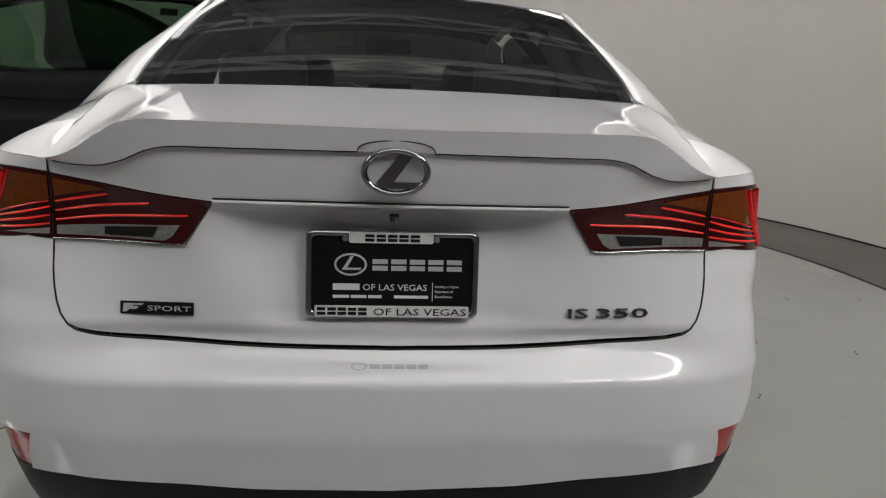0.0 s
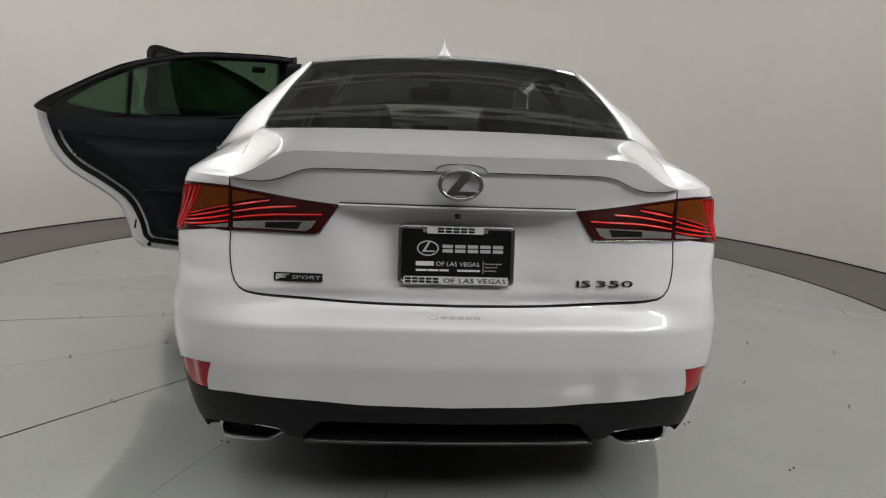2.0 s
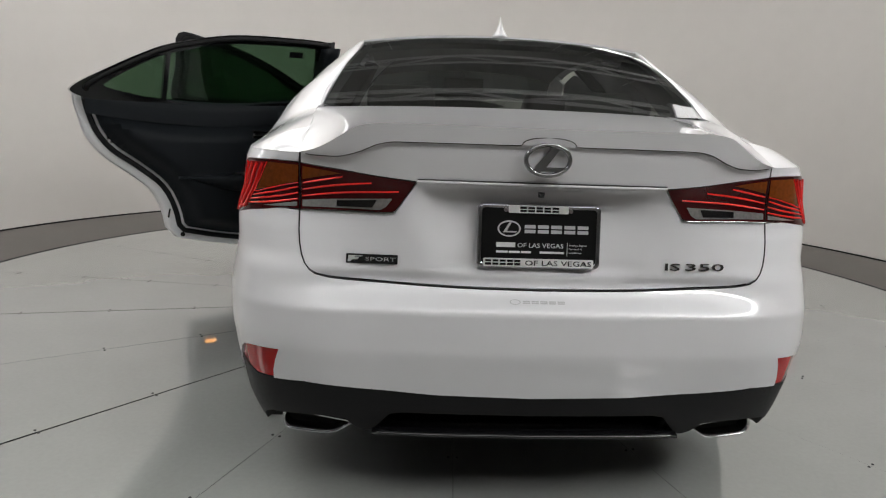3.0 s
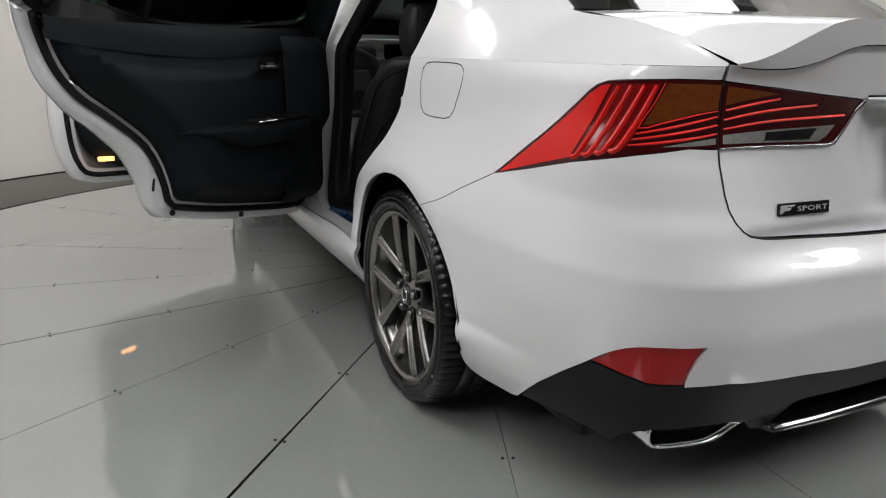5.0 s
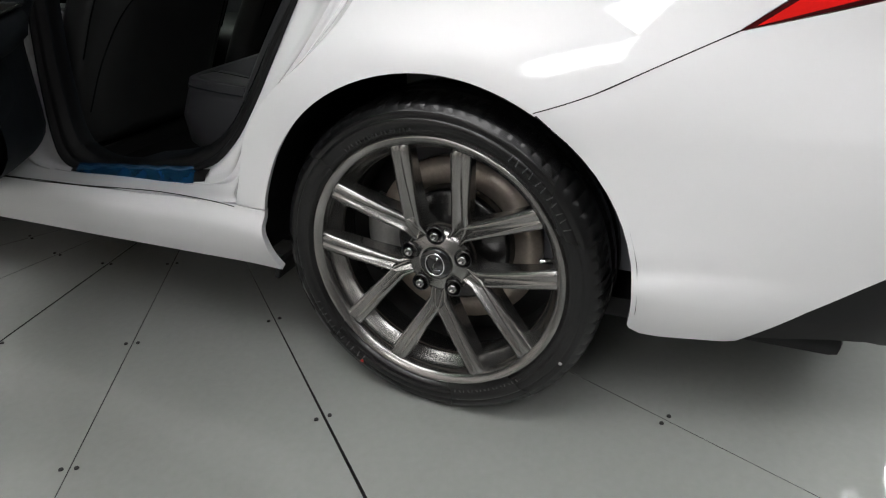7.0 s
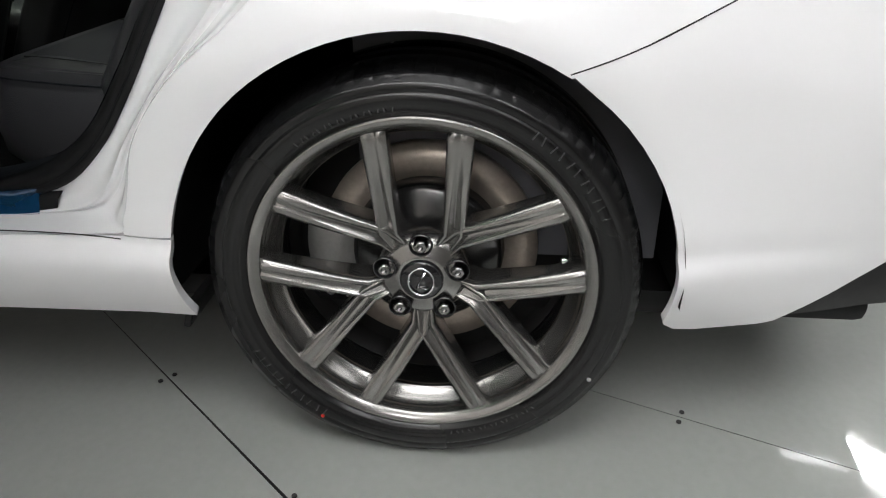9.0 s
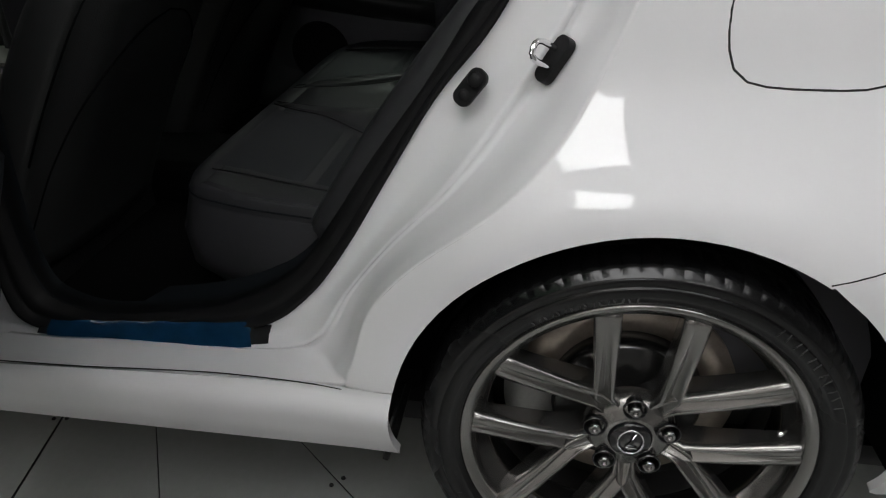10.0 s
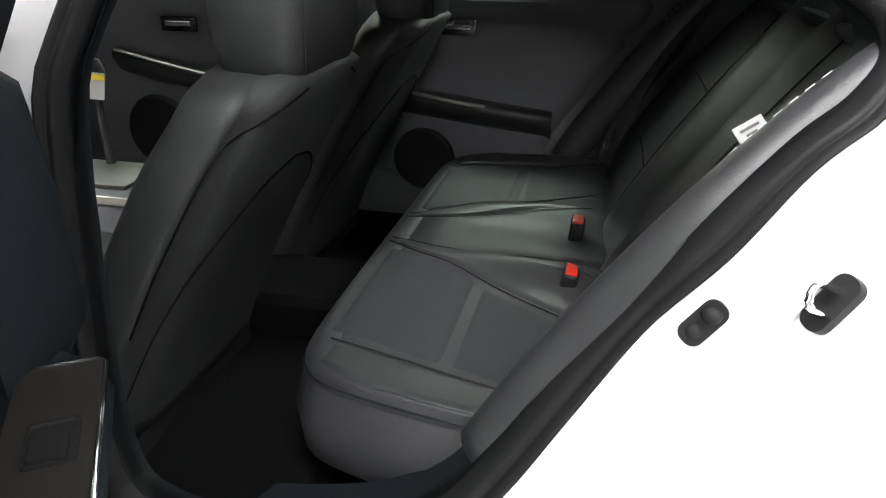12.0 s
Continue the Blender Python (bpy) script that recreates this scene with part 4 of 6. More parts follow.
# ---- badges ----
def badge_ring(cx, cz, rx, rz, thick, y_of, material, parent, name, depth=0.004):
    rows = []
    for a in np.linspace(0, 2 * math.pi, 41)[:-1]:
        c, s = math.cos(a), math.sin(a)
        row = []
        for k in range(8):
            b = 2 * math.pi * k / 8
            r = 1 + thick * 0.5 * math.cos(b) / rx
            x, z = cx + rx * r * c, cz + (rz + thick * 0.5 * math.cos(b)) * s
            row.append((x, y_of(x, z) - depth * 0.5 - depth * 0.6 * math.sin(b), z))
        rows.append(row)
    rows.append(rows[0])
    return part(name, loft(rows, True), material, parent)


def tail_y(x, z):
    return skin(sx(x, z) if abs(x) > 1e-4 else 0, z)[1]


emblem_y = lambda x, z: tail_y(0, 1.0) - 0.008
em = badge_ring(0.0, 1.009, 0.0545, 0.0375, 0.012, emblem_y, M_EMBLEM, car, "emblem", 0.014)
em["label"] = "chrome oval ring emblem"
stroke = [(0.031, 1.041), (0.008, 1.041), (-0.034, 0.990), (-0.031, 0.981), (0.042, 0.981), (0.048, 0.992), (-0.004, 0.992)]
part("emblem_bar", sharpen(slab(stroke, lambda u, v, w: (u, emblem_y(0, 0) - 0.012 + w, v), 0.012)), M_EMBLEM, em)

# number plate in a chrome frame
PL_TILT = math.atan2(0.026, 0.162)
plate = thing("number_plate", "black dealer plate in a polished chrome frame on the boot lid", "number plate")
PM = Matrix.Translation((0, -0.908, 0.8095)) @ pose(0, 0, 0, 90 - math.degrees(PL_TILT) * 1.0, 0, 0)
plate.matrix_world = PM


def rounded(w, h, r, n=5):
    pts = []
    for cx, cy, a0 in ((w / 2 - r, h / 2 - r, 0), (-w / 2 + r, h / 2 - r, 90), (-w / 2 + r, -h / 2 + r, 180), (w / 2 - r, -h / 2 + r, 270)):
        pts += [(cx + r * math.cos(radians(a0 + 90 * k / n)), cy + r * math.sin(radians(a0 + 90 * k / n))) for k in range(n + 1)]
    return pts


def flat(poly, z0, depth, bm=None):
    return slab(poly, lambda u, v, w: (u, v, z0 + w), depth, bm)


part("plate", sharpen(flat(rounded(0.305, 0.152, 0.008), 0.0, 0.003)), M_PLATE, plate)
outer, inner = rounded(0.320, 0.164, 0.014), rounded(0.296, 0.140, 0.008)
rows = [[(x, y, 0.001) for x, y in outer], [(x, y, 0.007) for x, y in inset(outer, 0.002)], [(x, y, 0.008) for x, y in inset(inner, -0.002)], [(x, y, 0.004) for x, y in inner]]
rows.append([(x, y, 0.002) for x, y in inner])
part("plate_frame", sharpen(loft(rows, True)), M_EMBLEM, plate, "polished chrome plate frame in a darkened tone")
part("frame_panel", sharpen(flat([(x, y - 0.0685) for x, y in rounded(0.285, 0.021, 0.003)], 0.0055, 0.003), 30), M_FRAMEPANEL, plate)
part("frame_panel", sharpen(flat([(x - 0.004, y + 0.0685) for x, y in rounded(0.155, 0.020, 0.004)], 0.0055, 0.003), 30), M_FRAMEPANEL, plate)


def bars(words, x, y, h, z, material, parent, name, thick=0.0006):
    """Plain blocks in the size of letters: words is a list of (start, end)."""
    for a, b in words:
        part(name, flat([(x + a, y - h / 2), (x + b, y - h / 2), (x + b, y + h / 2), (x + a, y + h / 2)], z, thick), material, parent, smooth=False)


def letters(text, x, y, size, z, material, parent, name, width=None, deep=0.0004, bold=0.0):
    cu = bpy.data.curves.new(name, "FONT")
    cu.body = text
    cu.size = size
    cu.extrude = deep
    cu.offset = bold
    cu.resolution_u = 2
    tmp = bpy.data.objects.new("tmp", cu)
    scene.collection.objects.link(tmp)
    me = bpy.data.meshes.new_from_object(tmp.evaluated_get(bpy.context.evaluated_depsgraph_get()))
    bpy.data.objects.remove(tmp)
    me.materials.append(material)
    ob = new(name, me)
    ob.parent = parent
    xs = [v.co.x for v in me.vertices]
    k = width / (max(xs) - min(xs)) if width else 1
    ob.matrix_local = Matrix.Translation((x, y, z)) @ Matrix.Diagonal((k, 1, 1, 1))
    return ob


def glyphs(n, x, y, w, h, z, material, parent, name, thick=0.0008):
    """n plain blocks side by side, each of two flat bars, for a name that is not spelled out."""
    step = w / n
    for i in range(n):
        for k in (-1, 1):
            bars([(0, step * 0.82)], x + i * step, y + k * h * 0.29, h * 0.42, z, material, parent, name, thick)


glyphs(5, -0.052, 0.068, 0.104, 0.013, 0.0086, M_GLOSSBLACK, plate, "brand_mark")
glyphs(5, -0.138, -0.0685, 0.094, 0.014, 0.0086, M_GLOSSBLACK, plate, "brand_mark")
letters("OF LAS VEGAS", -0.036, -0.0752, 0.0185, 0.0090, M_GLOSSBLACK, plate, "lettering", 0.172)
glyphs(5, -0.038, 0.018, 0.172, 0.021, 0.0032, M_SILVERINK, plate, "brand_mark")
rows = []
ring_o = [(-0.078 + 0.030 * math.cos(a), 0.018 + 0.021 * math.sin(a)) for a in np.linspace(0, 2 * math.pi, 33)[:-1]]
ring_i = [(-0.078 + 0.026 * math.cos(a), 0.018 + 0.0172 * math.sin(a)) for a in np.linspace(0, 2 * math.pi, 33)[:-1]]
part("brand_mark", loft([[(x, y, 0.0034) for x, y in ring_o], [(x, y, 0.0038) for x, y in ring_i]], True), M_SILVERINK, plate)
part("brand_mark", flat([(-0.072, 0.034), (-0.078, 0.034), (-0.094, 0.008), (-0.060, 0.008), (-0.058, 0.012), (-0.084, 0.012)], 0.0032, 0.0006), M_SILVERINK, plate, smooth=False)
bars([(0, 0.049)], -0.110, -0.0235, 0.012, 0.0032, M_WHITEINK, plate, "brand_mark")
letters("OF LAS VEGAS", -0.056, -0.0295, 0.0165, 0.0036, M_WHITEINK, plate, "lettering", 0.119)
bars([(0, 0.030), (0.033, 0.062), (0.065, 0.090)], -0.110, -0.0415, 0.0055, 0.0032, M_WHITEINK, plate, "lettering")
bars([(0, 0.063)], 0.003, -0.0415, 0.0055, 0.0032, M_WHITEINK, plate, "lettering")
bars([(0, 0.0012)], 0.0735, -0.032, 0.036, 0.0032, M_WHITEINK, plate, "rule")
for i, (txt, wd) in enumerate((("Setting a Higher", 0.046), ("Standard of", 0.034), ("Excellence", 0.032))):
    letters(txt, 0.0785, -0.0235 - 0.0095 * i, 0.0062, 0.0036, M_WHITEINK, plate, "lettering", wd)
for x in (-0.088, 0.080):
    o = part("plate_screw", sharpen(flat([(x + 0.0055 * math.cos(a), 0.066 + 0.0055 * math.sin(a)) for a in np.linspace(0, 2 * math.pi, 13)[:-1]], 0.003, 0.003)), M_CHROME, plate)


def flat_badge(x0, x1, z0, z1, name):
    """A matrix on the boot lid for a badge between two corners."""
    cx, cz = (x0 + x1) / 2, (z0 + z1) / 2
    a, b = Vector((x0, tail_y(x0, cz), cz)), Vector((x1, tail_y(x1, cz), cz))
    up = Vector((cx, tail_y(cx, cz + 0.01), cz + 0.01)) - Vector((cx, tail_y(cx, cz - 0.01), cz - 0.01))
    ex = (b - a).normalized()
    ez = ex.cross(up.normalized()).normalized()
    ey = ez.cross(ex)
    m = Matrix((ex, ey, ez)).transposed().to_4x4()
    m.translation = (a + b) / 2 + ez * 0.001
    ob = new(name)
    ob.parent = car
    ob.matrix_world = m
    return ob


sp = flat_badge(-0.493, -0.361, 0.727, 0.751, "trim_badge")
part("badge_plate", sharpen(flat(rounded(0.132, 0.024, 0.002), 0, 0.003)), M_GLOSSBLACK, sp, "gloss black badge with silver marks")
part("badge_mark", flat([(-0.062, -0.008), (-0.056, -0.008), (-0.050, -0.003), (-0.038, -0.003), (-0.032, 0.003), (-0.046, 0.003), (-0.042, 0.005), (-0.028, 0.005), (-0.023, 0.008), (-0.060, 0.008)], 0.003, 0.0006), M_SILVERINK, sp, smooth=False)
letters("SPORT", -0.018, -0.0048, 0.0138, 0.0034, M_SILVERINK, sp, "lettering", 0.078)
bm_mark = flat_badge(-0.075, 0.072, 0.640, 0.652, "bumper_mark")
# grey stands for the shading of marks pressed into the white bumper
M_EMBOSS = node_material("embossed_mark", (0.50, 0.50, 0.50), 0.4, vary=0.03)
glyphs(5, -0.038, 0.0, 0.112, 0.0085, 0.0, M_EMBOSS, bm_mark, "embossed_mark", 0.0004)
part("embossed_mark", loft([[(-0.058 + 0.014 * math.cos(a), 0.0075 * math.sin(a), 0.0004) for a in np.linspace(0, 2 * math.pi, 25)[:-1]], [(-0.058 + 0.0118 * math.cos(a), 0.0057 * math.sin(a), 0.0006) for a in np.linspace(0, 2 * math.pi, 25)[:-1]]], True), M_EMBOSS, bm_mark)
mo = flat_badge(0.331, 0.493, 0.727, 0.751, "model_badge")
for word, x, w in (("IS", -0.081, 0.040), ("350", -0.024, 0.105)):
    o = letters(word, x, -0.0095, 0.0265, 0.0018, M_DARKCHROME, mo, "badge_letters", w, 0.0018, 0.0001)


# ---- wheels ----
WX, WY, WZ = 0.888, 0.011, 0.320


def polar(o, r, a):
    return Vector((o, r * math.cos(a), r * math.sin(a)))


def build_wheel():
    """One wheel with its outer face towards +x, its middle at the origin."""
    bm = spin([(-0.020, 0.2360), (-0.012, 0.2355), (-0.007, 0.2375), (-0.003, 0.2385), (0.001, 0.2470), (0.0035, 0.250), (0.003, 0.254), (0.000, 0.2565), (-0.012, 0.257)], 96)
    w = finish("wheel", sharpen(bm, 30), M_ALLOY)
    # deeper barrel is darkened for shade; its lip keeps the lit alloy tone
    part("barrel", sharpen(spin([(-0.205, 0.232), (-0.080, 0.2235), (-0.062, 0.2200)], 96), 30), M_BARREL, w, "glossy wheel barrel, darkened for the shade inside")
    part("inner_lip", sharpen(spin([(-0.062, 0.2200), (-0.059, 0.2185), (-0.052, 0.2185), (-0.048, 0.2205), (-0.045, 0.2262), (-0.036, 0.2280), (-0.032, 0.2330), (-0.020, 0.2358)], 96), 30), M_ALLOY, w)
    # black sleeve puts in the shade deep inside the barrel
    part("barrel_shade", spin([(-0.112, 0.2245), (-0.115, 0.2215), (-0.20, 0.2260)], 64), M_GAP, w)
    # spokes: five pairs that meet their neighbours in a v at the hub
    for k in range(5):
        mid = radians(90 + 72 * k)
        for side in (-1, 1):
            a_rim, a_hub = mid + side * radians(14.2), mid + side * radians(33)
            p0, pm, p1 = polar(-0.036, 0.044, mid + side * radians(35.5)), polar(-0.024, 0.086, a_hub), polar(-0.0015, 0.2415, a_rim)
            ax = (p1 - pm).normalized()
            across = ax.cross(Vector((1, 0, 0))).normalized()
            out = across.cross(ax).normalized()
            if out.x < 0:
                out = -out
            rows = []
            for t in (0, 0.12, 0.22, 0.30, 0.42, 0.55, 0.68, 0.80, 0.90, 0.96, 0.985, 1.0):
                c = (p0.lerp(pm, t / 0.22) if t < 0.22 else pm.lerp(p1, (t - 0.22) / 0.78)) + out * (0.004 * math.sin(math.pi * t))
                hw = 0.0165 + 0.0030 * ease(0.35, 1.0, t) + 0.0015 * ease(0.22, 0.0, t)
                d = 0.058 - 0.020 * t
                gw = 0.58 - 0.36 * ease(0.15, 0.95, t)
                g = 0.012 * (1 - 0.80 * ease(0.25, 0.95, t))
                cut = 0.006 * ease(0.975, 1.0, t)
                prof = [(-0.84, -d), (-0.98, -0.016), (-1.0, -0.011), (-0.90, -0.003), (-gw - 0.10, 0.0), (-gw, -0.0012), (-0.05, -g), (0.05, -g), (gw, -0.0012), (gw + 0.10, 0.0), (0.90, -0.003), (1.0, -0.011), (0.98, -0.016), (0.84, -d)]
                rows.append([c + across * (u * hw) + out * (h - cut) for u, h in prof])
            part("spoke", sharpen(loft(rows, False, False), 26), M_ALLOY, w)
    hub = spin([(-0.060, 0.070), (-0.044, 0.069), (-0.034, 0.063), (-0.027, 0.054), (-0.026, 0.038), (-0.022, 0.034), (-0.030, 0.030), (-0.030, 0.001)], 60)
    part("hub", sharpen(hub, 40), M_ALLOY, w)
    cap = spin([(-0.028, 0.0325), (-0.020, 0.0318), (-0.017, 0.029), (-0.0155, 0.001)], 40)
    part("centre_cap", cap, M_GLOSSBLACK, w, "gloss black hub cap with an oval silver mark")
    ring = []
    for a in np.linspace(0, 2 * math.pi, 33):
        ring.append((-0.0150, 0.019 * math.cos(a), 0.0225 * math.sin(a)))
    part("cap_mark", tube(ring, 0.0016, 6), M_CHROME, w)
    part("cap_mark", tube([(-0.0148, 0.006, 0.016), (-0.0148, -0.006, -0.010), (-0.0148, 0.010, -0.011)][::1], 0.002, 6), M_CHROME, w)
    for k in range(5):
        a = radians(90 + 72 * k)
        c = polar(0, 0.0572, a)
        part("nut_seat", sharpen(spin([(-0.024, 0.0178), (-0.0195, 0.0172), (-0.0205, 0.0155), (-0.036, 0.0140), (-0.038, 0.001)], 24, at=c)), M_GLOSSBLACK, w)
        part("wheel_nut", sharpen(spin([(-0.036, 0.0112), (-0.018, 0.0108), (-0.013, 0.009), (-0.0125, 0.005), (-0.017, 0.0048), (-0.017, 0.0002)], 6, at=c), 25), M_DARKCHROME, w)
    prof = [(-0.014, 0.250), (0.001, 0.2562), (0.006, 0.262), (0.0075, 0.2635), (0.0062, 0.265), (0.0105, 0.272), (0.0115, 0.2735), (0.0122, 0.285), (0.0105, 0.287), (0.0085, 0.2885), (0.0100, 0.290), (0.0088, 0.297), (0.0072, 0.3005), (0.0062, 0.3010), (0.002, 0.309), (-0.010, 0.3155), (-0.020, 0.3185), (-0.045, 0.3200), (-0.062, 0.3205), (-0.064, 0.314), (-0.072, 0.314), (-0.074, 0.3208),
            (-0.108, 0.3212), (-0.110, 0.3145), (-0.120, 0.3145), (-0.122, 0.3212), (-0.156, 0.3208), (-0.158, 0.314), (-0.166, 0.314), (-0.168, 0.3205), (-0.205, 0.319), (-0.228, 0.312), (-0.242, 0.295), (-0.240, 0.262), (-0.215, 0.24)]
    lugs = 76
    turns = [(i + f) / lugs for i in range(lugs) for f in (0.0, 0.02, 0.05, 0.07, 0.55)]
    rows = []
    for a, r in prof:
        row = []
        for k, turn in enumerate(turns):
            rr = r
            if r > 0.305 and k % 5 in (1, 2) and (-0.062 < a < -0.005 or (k % 10 < 5 and -0.15 < a < -0.08 and r > 0.32) or -0.23 < a < -0.167):
                rr -= 0.0018
            row.append(polar(a, rr, 2 * math.pi * turn))
        rows.append(row)
    part("tyre", sharpen(loft(rows, True), 13), M_TYRE, w, "black low-profile road tyre")
    # raised marks on the sidewall, their shine put into a lighter grey
    for a0, n, r in ((26, 11, 0.281), (205, 11, 0.281), (96, 16, 0.268), (280, 16, 0.268)):
        for i in range(n):
            a = radians(a0 + i * (3.1 if n == 11 else 2.0))
            hgt = 0.0062 if n == 11 else 0.003
            p, q = polar(0.0118 if r > 0.27 else 0.0095, r - hgt, a), polar(0.0118 if r > 0.27 else 0.0085, r + hgt, a + radians(0.5 if i % 2 else -0.3))
            part("sidewall_mark", tube([p, q], 0.0011, 4), M_SIDEMARK, w)
    part("brake_disc", sharpen(spin([(-0.150, 0.121), (-0.130, 0.122), (-0.130, 0.174), (-0.152, 0.174), (-0.152, 0.126)], 64)), M_STEEL, w, "worn brown-grey brake disc")
    part("disc_hat", sharpen(spin([(-0.130, 0.1215), (-0.105, 0.118), (-0.098, 0.110), (-0.098, 0.001)], 48)), M_BARREL, w)
    rows = []
    for a in np.linspace(radians(158), radians(206), 12):
        rows.append([polar(o, r, a) for o, r in ((-0.100, 0.118), (-0.092, 0.142), (-0.096, 0.178), (-0.12, 0.196), (-0.157, 0.196), (-0.157, 0.118))])
    part("brake_caliper", sharpen(loft(rows, True, True)), M_CASTALU, w, "grey cast brake caliper")
    part("valve", tube([polar(-0.034, 0.224, radians(10)), polar(-0.016, 0.206, radians(12))], 0.0042, 8), M_CHROME, w)
    for a0 in (-78, -100):
        bmw = box((0.03, 0.05, 0.004), (0, 0, 0), 0.001)
        bmesh.ops.transform(bmw, matrix=Matrix.Rotation(radians(a0 + 90), 4, "X") @ Matrix.Translation((-0.07, 0, -0.2275)), verts=bmw.verts)
        part("balance_weight", bmw, M_CALIPER, w)
    # black disc added as the shade behind the brake
    part("shade_backing", spin([(-0.158, 0.001), (-0.158, 0.218), (-0.17, 0.218)], 48), M_GAP, w)
    for a, mat, nm in ((-123.8, M_BUCKLE, "red balance mark"), (-29.6, M_STITCH, "pale balance mark")):
        c = polar(0, 0.292, radians(a))
        part("balance_mark", spin([(0.0090, 0.0034), (0.0106, 0.0032), (0.0106, 0.0002)], 14, at=c), mat, w, nm)
    return w


wheel = build_wheel()
wheel.parent = car
left_pose = Matrix.Translation((-WX, WY, WZ)) @ pose(0, 0, 0, 0, 0, 180)
wheel.matrix_local = left_pose
for m in (Matrix.Translation((-WX, 2.80, WZ)) @ pose(0, 0, 0, 0, 0, 180), Matrix.Translation((WX, WY, WZ)), Matrix.Translation((WX, 2.80, WZ))):
    copy_thing(wheel, m)

# wheel housings and underside
for side in (-1, 1):
    for y0 in (ARCH_Y, F_Y):
        rows = []
        for x in (0.885, 0.86, 0.60, 0.56):
            r = 0.372 if x > 0.57 else 0.30
            rows.append([(side * x, y0 + r * math.cos(a), 0.322 + r * math.sin(a)) for a in np.linspace(radians(-4), radians(184), 40)])
        rows.append([(side * 0.55, y0 + 0.05 * math.cos(a), 0.322 + 0.05 * math.sin(a)) for a in np.linspace(radians(-4), radians(184), 40)])
        part("wheel_housing", loft(rows), M_CARPET, car)
part("underbody", sharpen(box((1.50, 4.1, 0.05), (0, 1.35, 0.225), 0.02)), M_BLACK, car)
part("silencer", sharpen(box((0.9, 0.30, 0.14), (0, -0.58, 0.29), 0.05, 3)), M_CALIPER, car)
part("boot_floor", box((1.30, 0.9, 0.03), (0, -0.45, 0.42), 0), M_CARPET, car, smooth=False)

# fuel flap: a fine joint line on the flank
flap = smooth_line([(-0.022, 0.955), (-0.026, 0.893), (-0.052, 0.858), (-0.13, 0.852), (-0.203, 0.859), (-0.230, 0.898), (-0.250, 0.955), (-0.232, 0.985), (-0.13, 0.990), (-0.040, 0.985)], 0.02, True)
pts = []
for y, z in flap:
    q = Vector(skin(sy(y, z, -1), z))
    pts.append(q + Vector((0.0005, 0, 0)))
part("fuel_flap_joint", tube(pts, 0.0016, 6, True), M_GAP, car, "thin dark joint round the fuel flap")


# ---- door openings ----
def sampled(ctrl, k=6, closed=True):
    pts = [np.array(p, float) for p in ctrl]
    n = len(pts)
    out = []
    for i in range(n if closed else n - 1):
        p1, p2 = pts[i], pts[(i + 1) % n]
        p0 = pts[i - 1] if closed or i else 2 * p1 - p2
        p3 = pts[(i + 2) % n] if closed or i < n - 2 else 2 * p2 - p1
        for t in np.arange(k) / k:
            out.append(0.5 * (2 * p1 + (p2 - p0) * t + (2 * p0 - 5 * p1 + 4 * p2 - p3) * t**2 + (3 * p1 - p0 - 3 * p2 + p3) * t**3))
    if not closed:
        out.append(pts[-1])
    return out


OPEN_A = [(1.0, 1.362), (0.80, 1.362), (0.62, 1.352), (0.45, 1.328), (0.32, 1.285), (0.20, 1.225), (0.11, 1.175), (0.062, 1.12), (0.062, 1.04), (0.077, 0.951), (0.102, 0.878), (0.15, 0.779), (0.22, 0.702),
          (0.325, 0.618), (0.395, 0.53), (0.43, 0.42), (0.47, 0.392), (0.80, 0.381), (1.10, 0.372), (1.22, 0.40), (1.245, 0.55), (1.25, 0.80), (1.25, 1.0), (1.23, 1.2), (1.17, 1.345)]
OPEN_C = [(0.90, 1.330), (0.82, 1.330), (0.66, 1.322), (0.49, 1.298), (0.35, 1.260), (0.23, 1.200), (0.145, 1.145), (0.115, 1.09), (0.14, 1.04), (0.197, 0.977), (0.255, 0.880), (0.326, 0.788), (0.400, 0.661),
          (0.457, 0.562), (0.520, 0.474), (0.60, 0.414), (0.75, 0.385), (0.90, 0.367), (0.99, 0.364), (1.053, 0.400), (1.072, 0.55), (1.068, 0.80), (1.040, 1.0), (0.985, 1.19), (0.945, 1.298)]
OPEN_D = [(0.88, 1.292), (0.82, 1.292), (0.68, 1.282), (0.52, 1.258), (0.39, 1.215), (0.28, 1.165), (0.185, 1.122), (0.147, 1.082), (0.166, 1.04), (0.210, 0.995), (0.273, 0.915), (0.338, 0.820), (0.418, 0.705),
          (0.484, 0.596), (0.556, 0.497), (0.65, 0.437), (0.76, 0.405), (0.90, 0.386), (0.975, 0.398), (1.025, 0.44), (1.050, 0.58), (1.052, 0.80), (1.022, 1.0), (0.962, 1.17), (0.92, 1.262)]


def flank_x(y, z):
    return skin(sy(y, z, -1), z)[0] if z <= ZB else top(y, -tv(y, z))[0]


def seal_x(z):
    return -0.785 + 0.045 * min(max((z - 0.4) / 0.4, 0), 1) + 0.50 * max(0, z - 1.02)


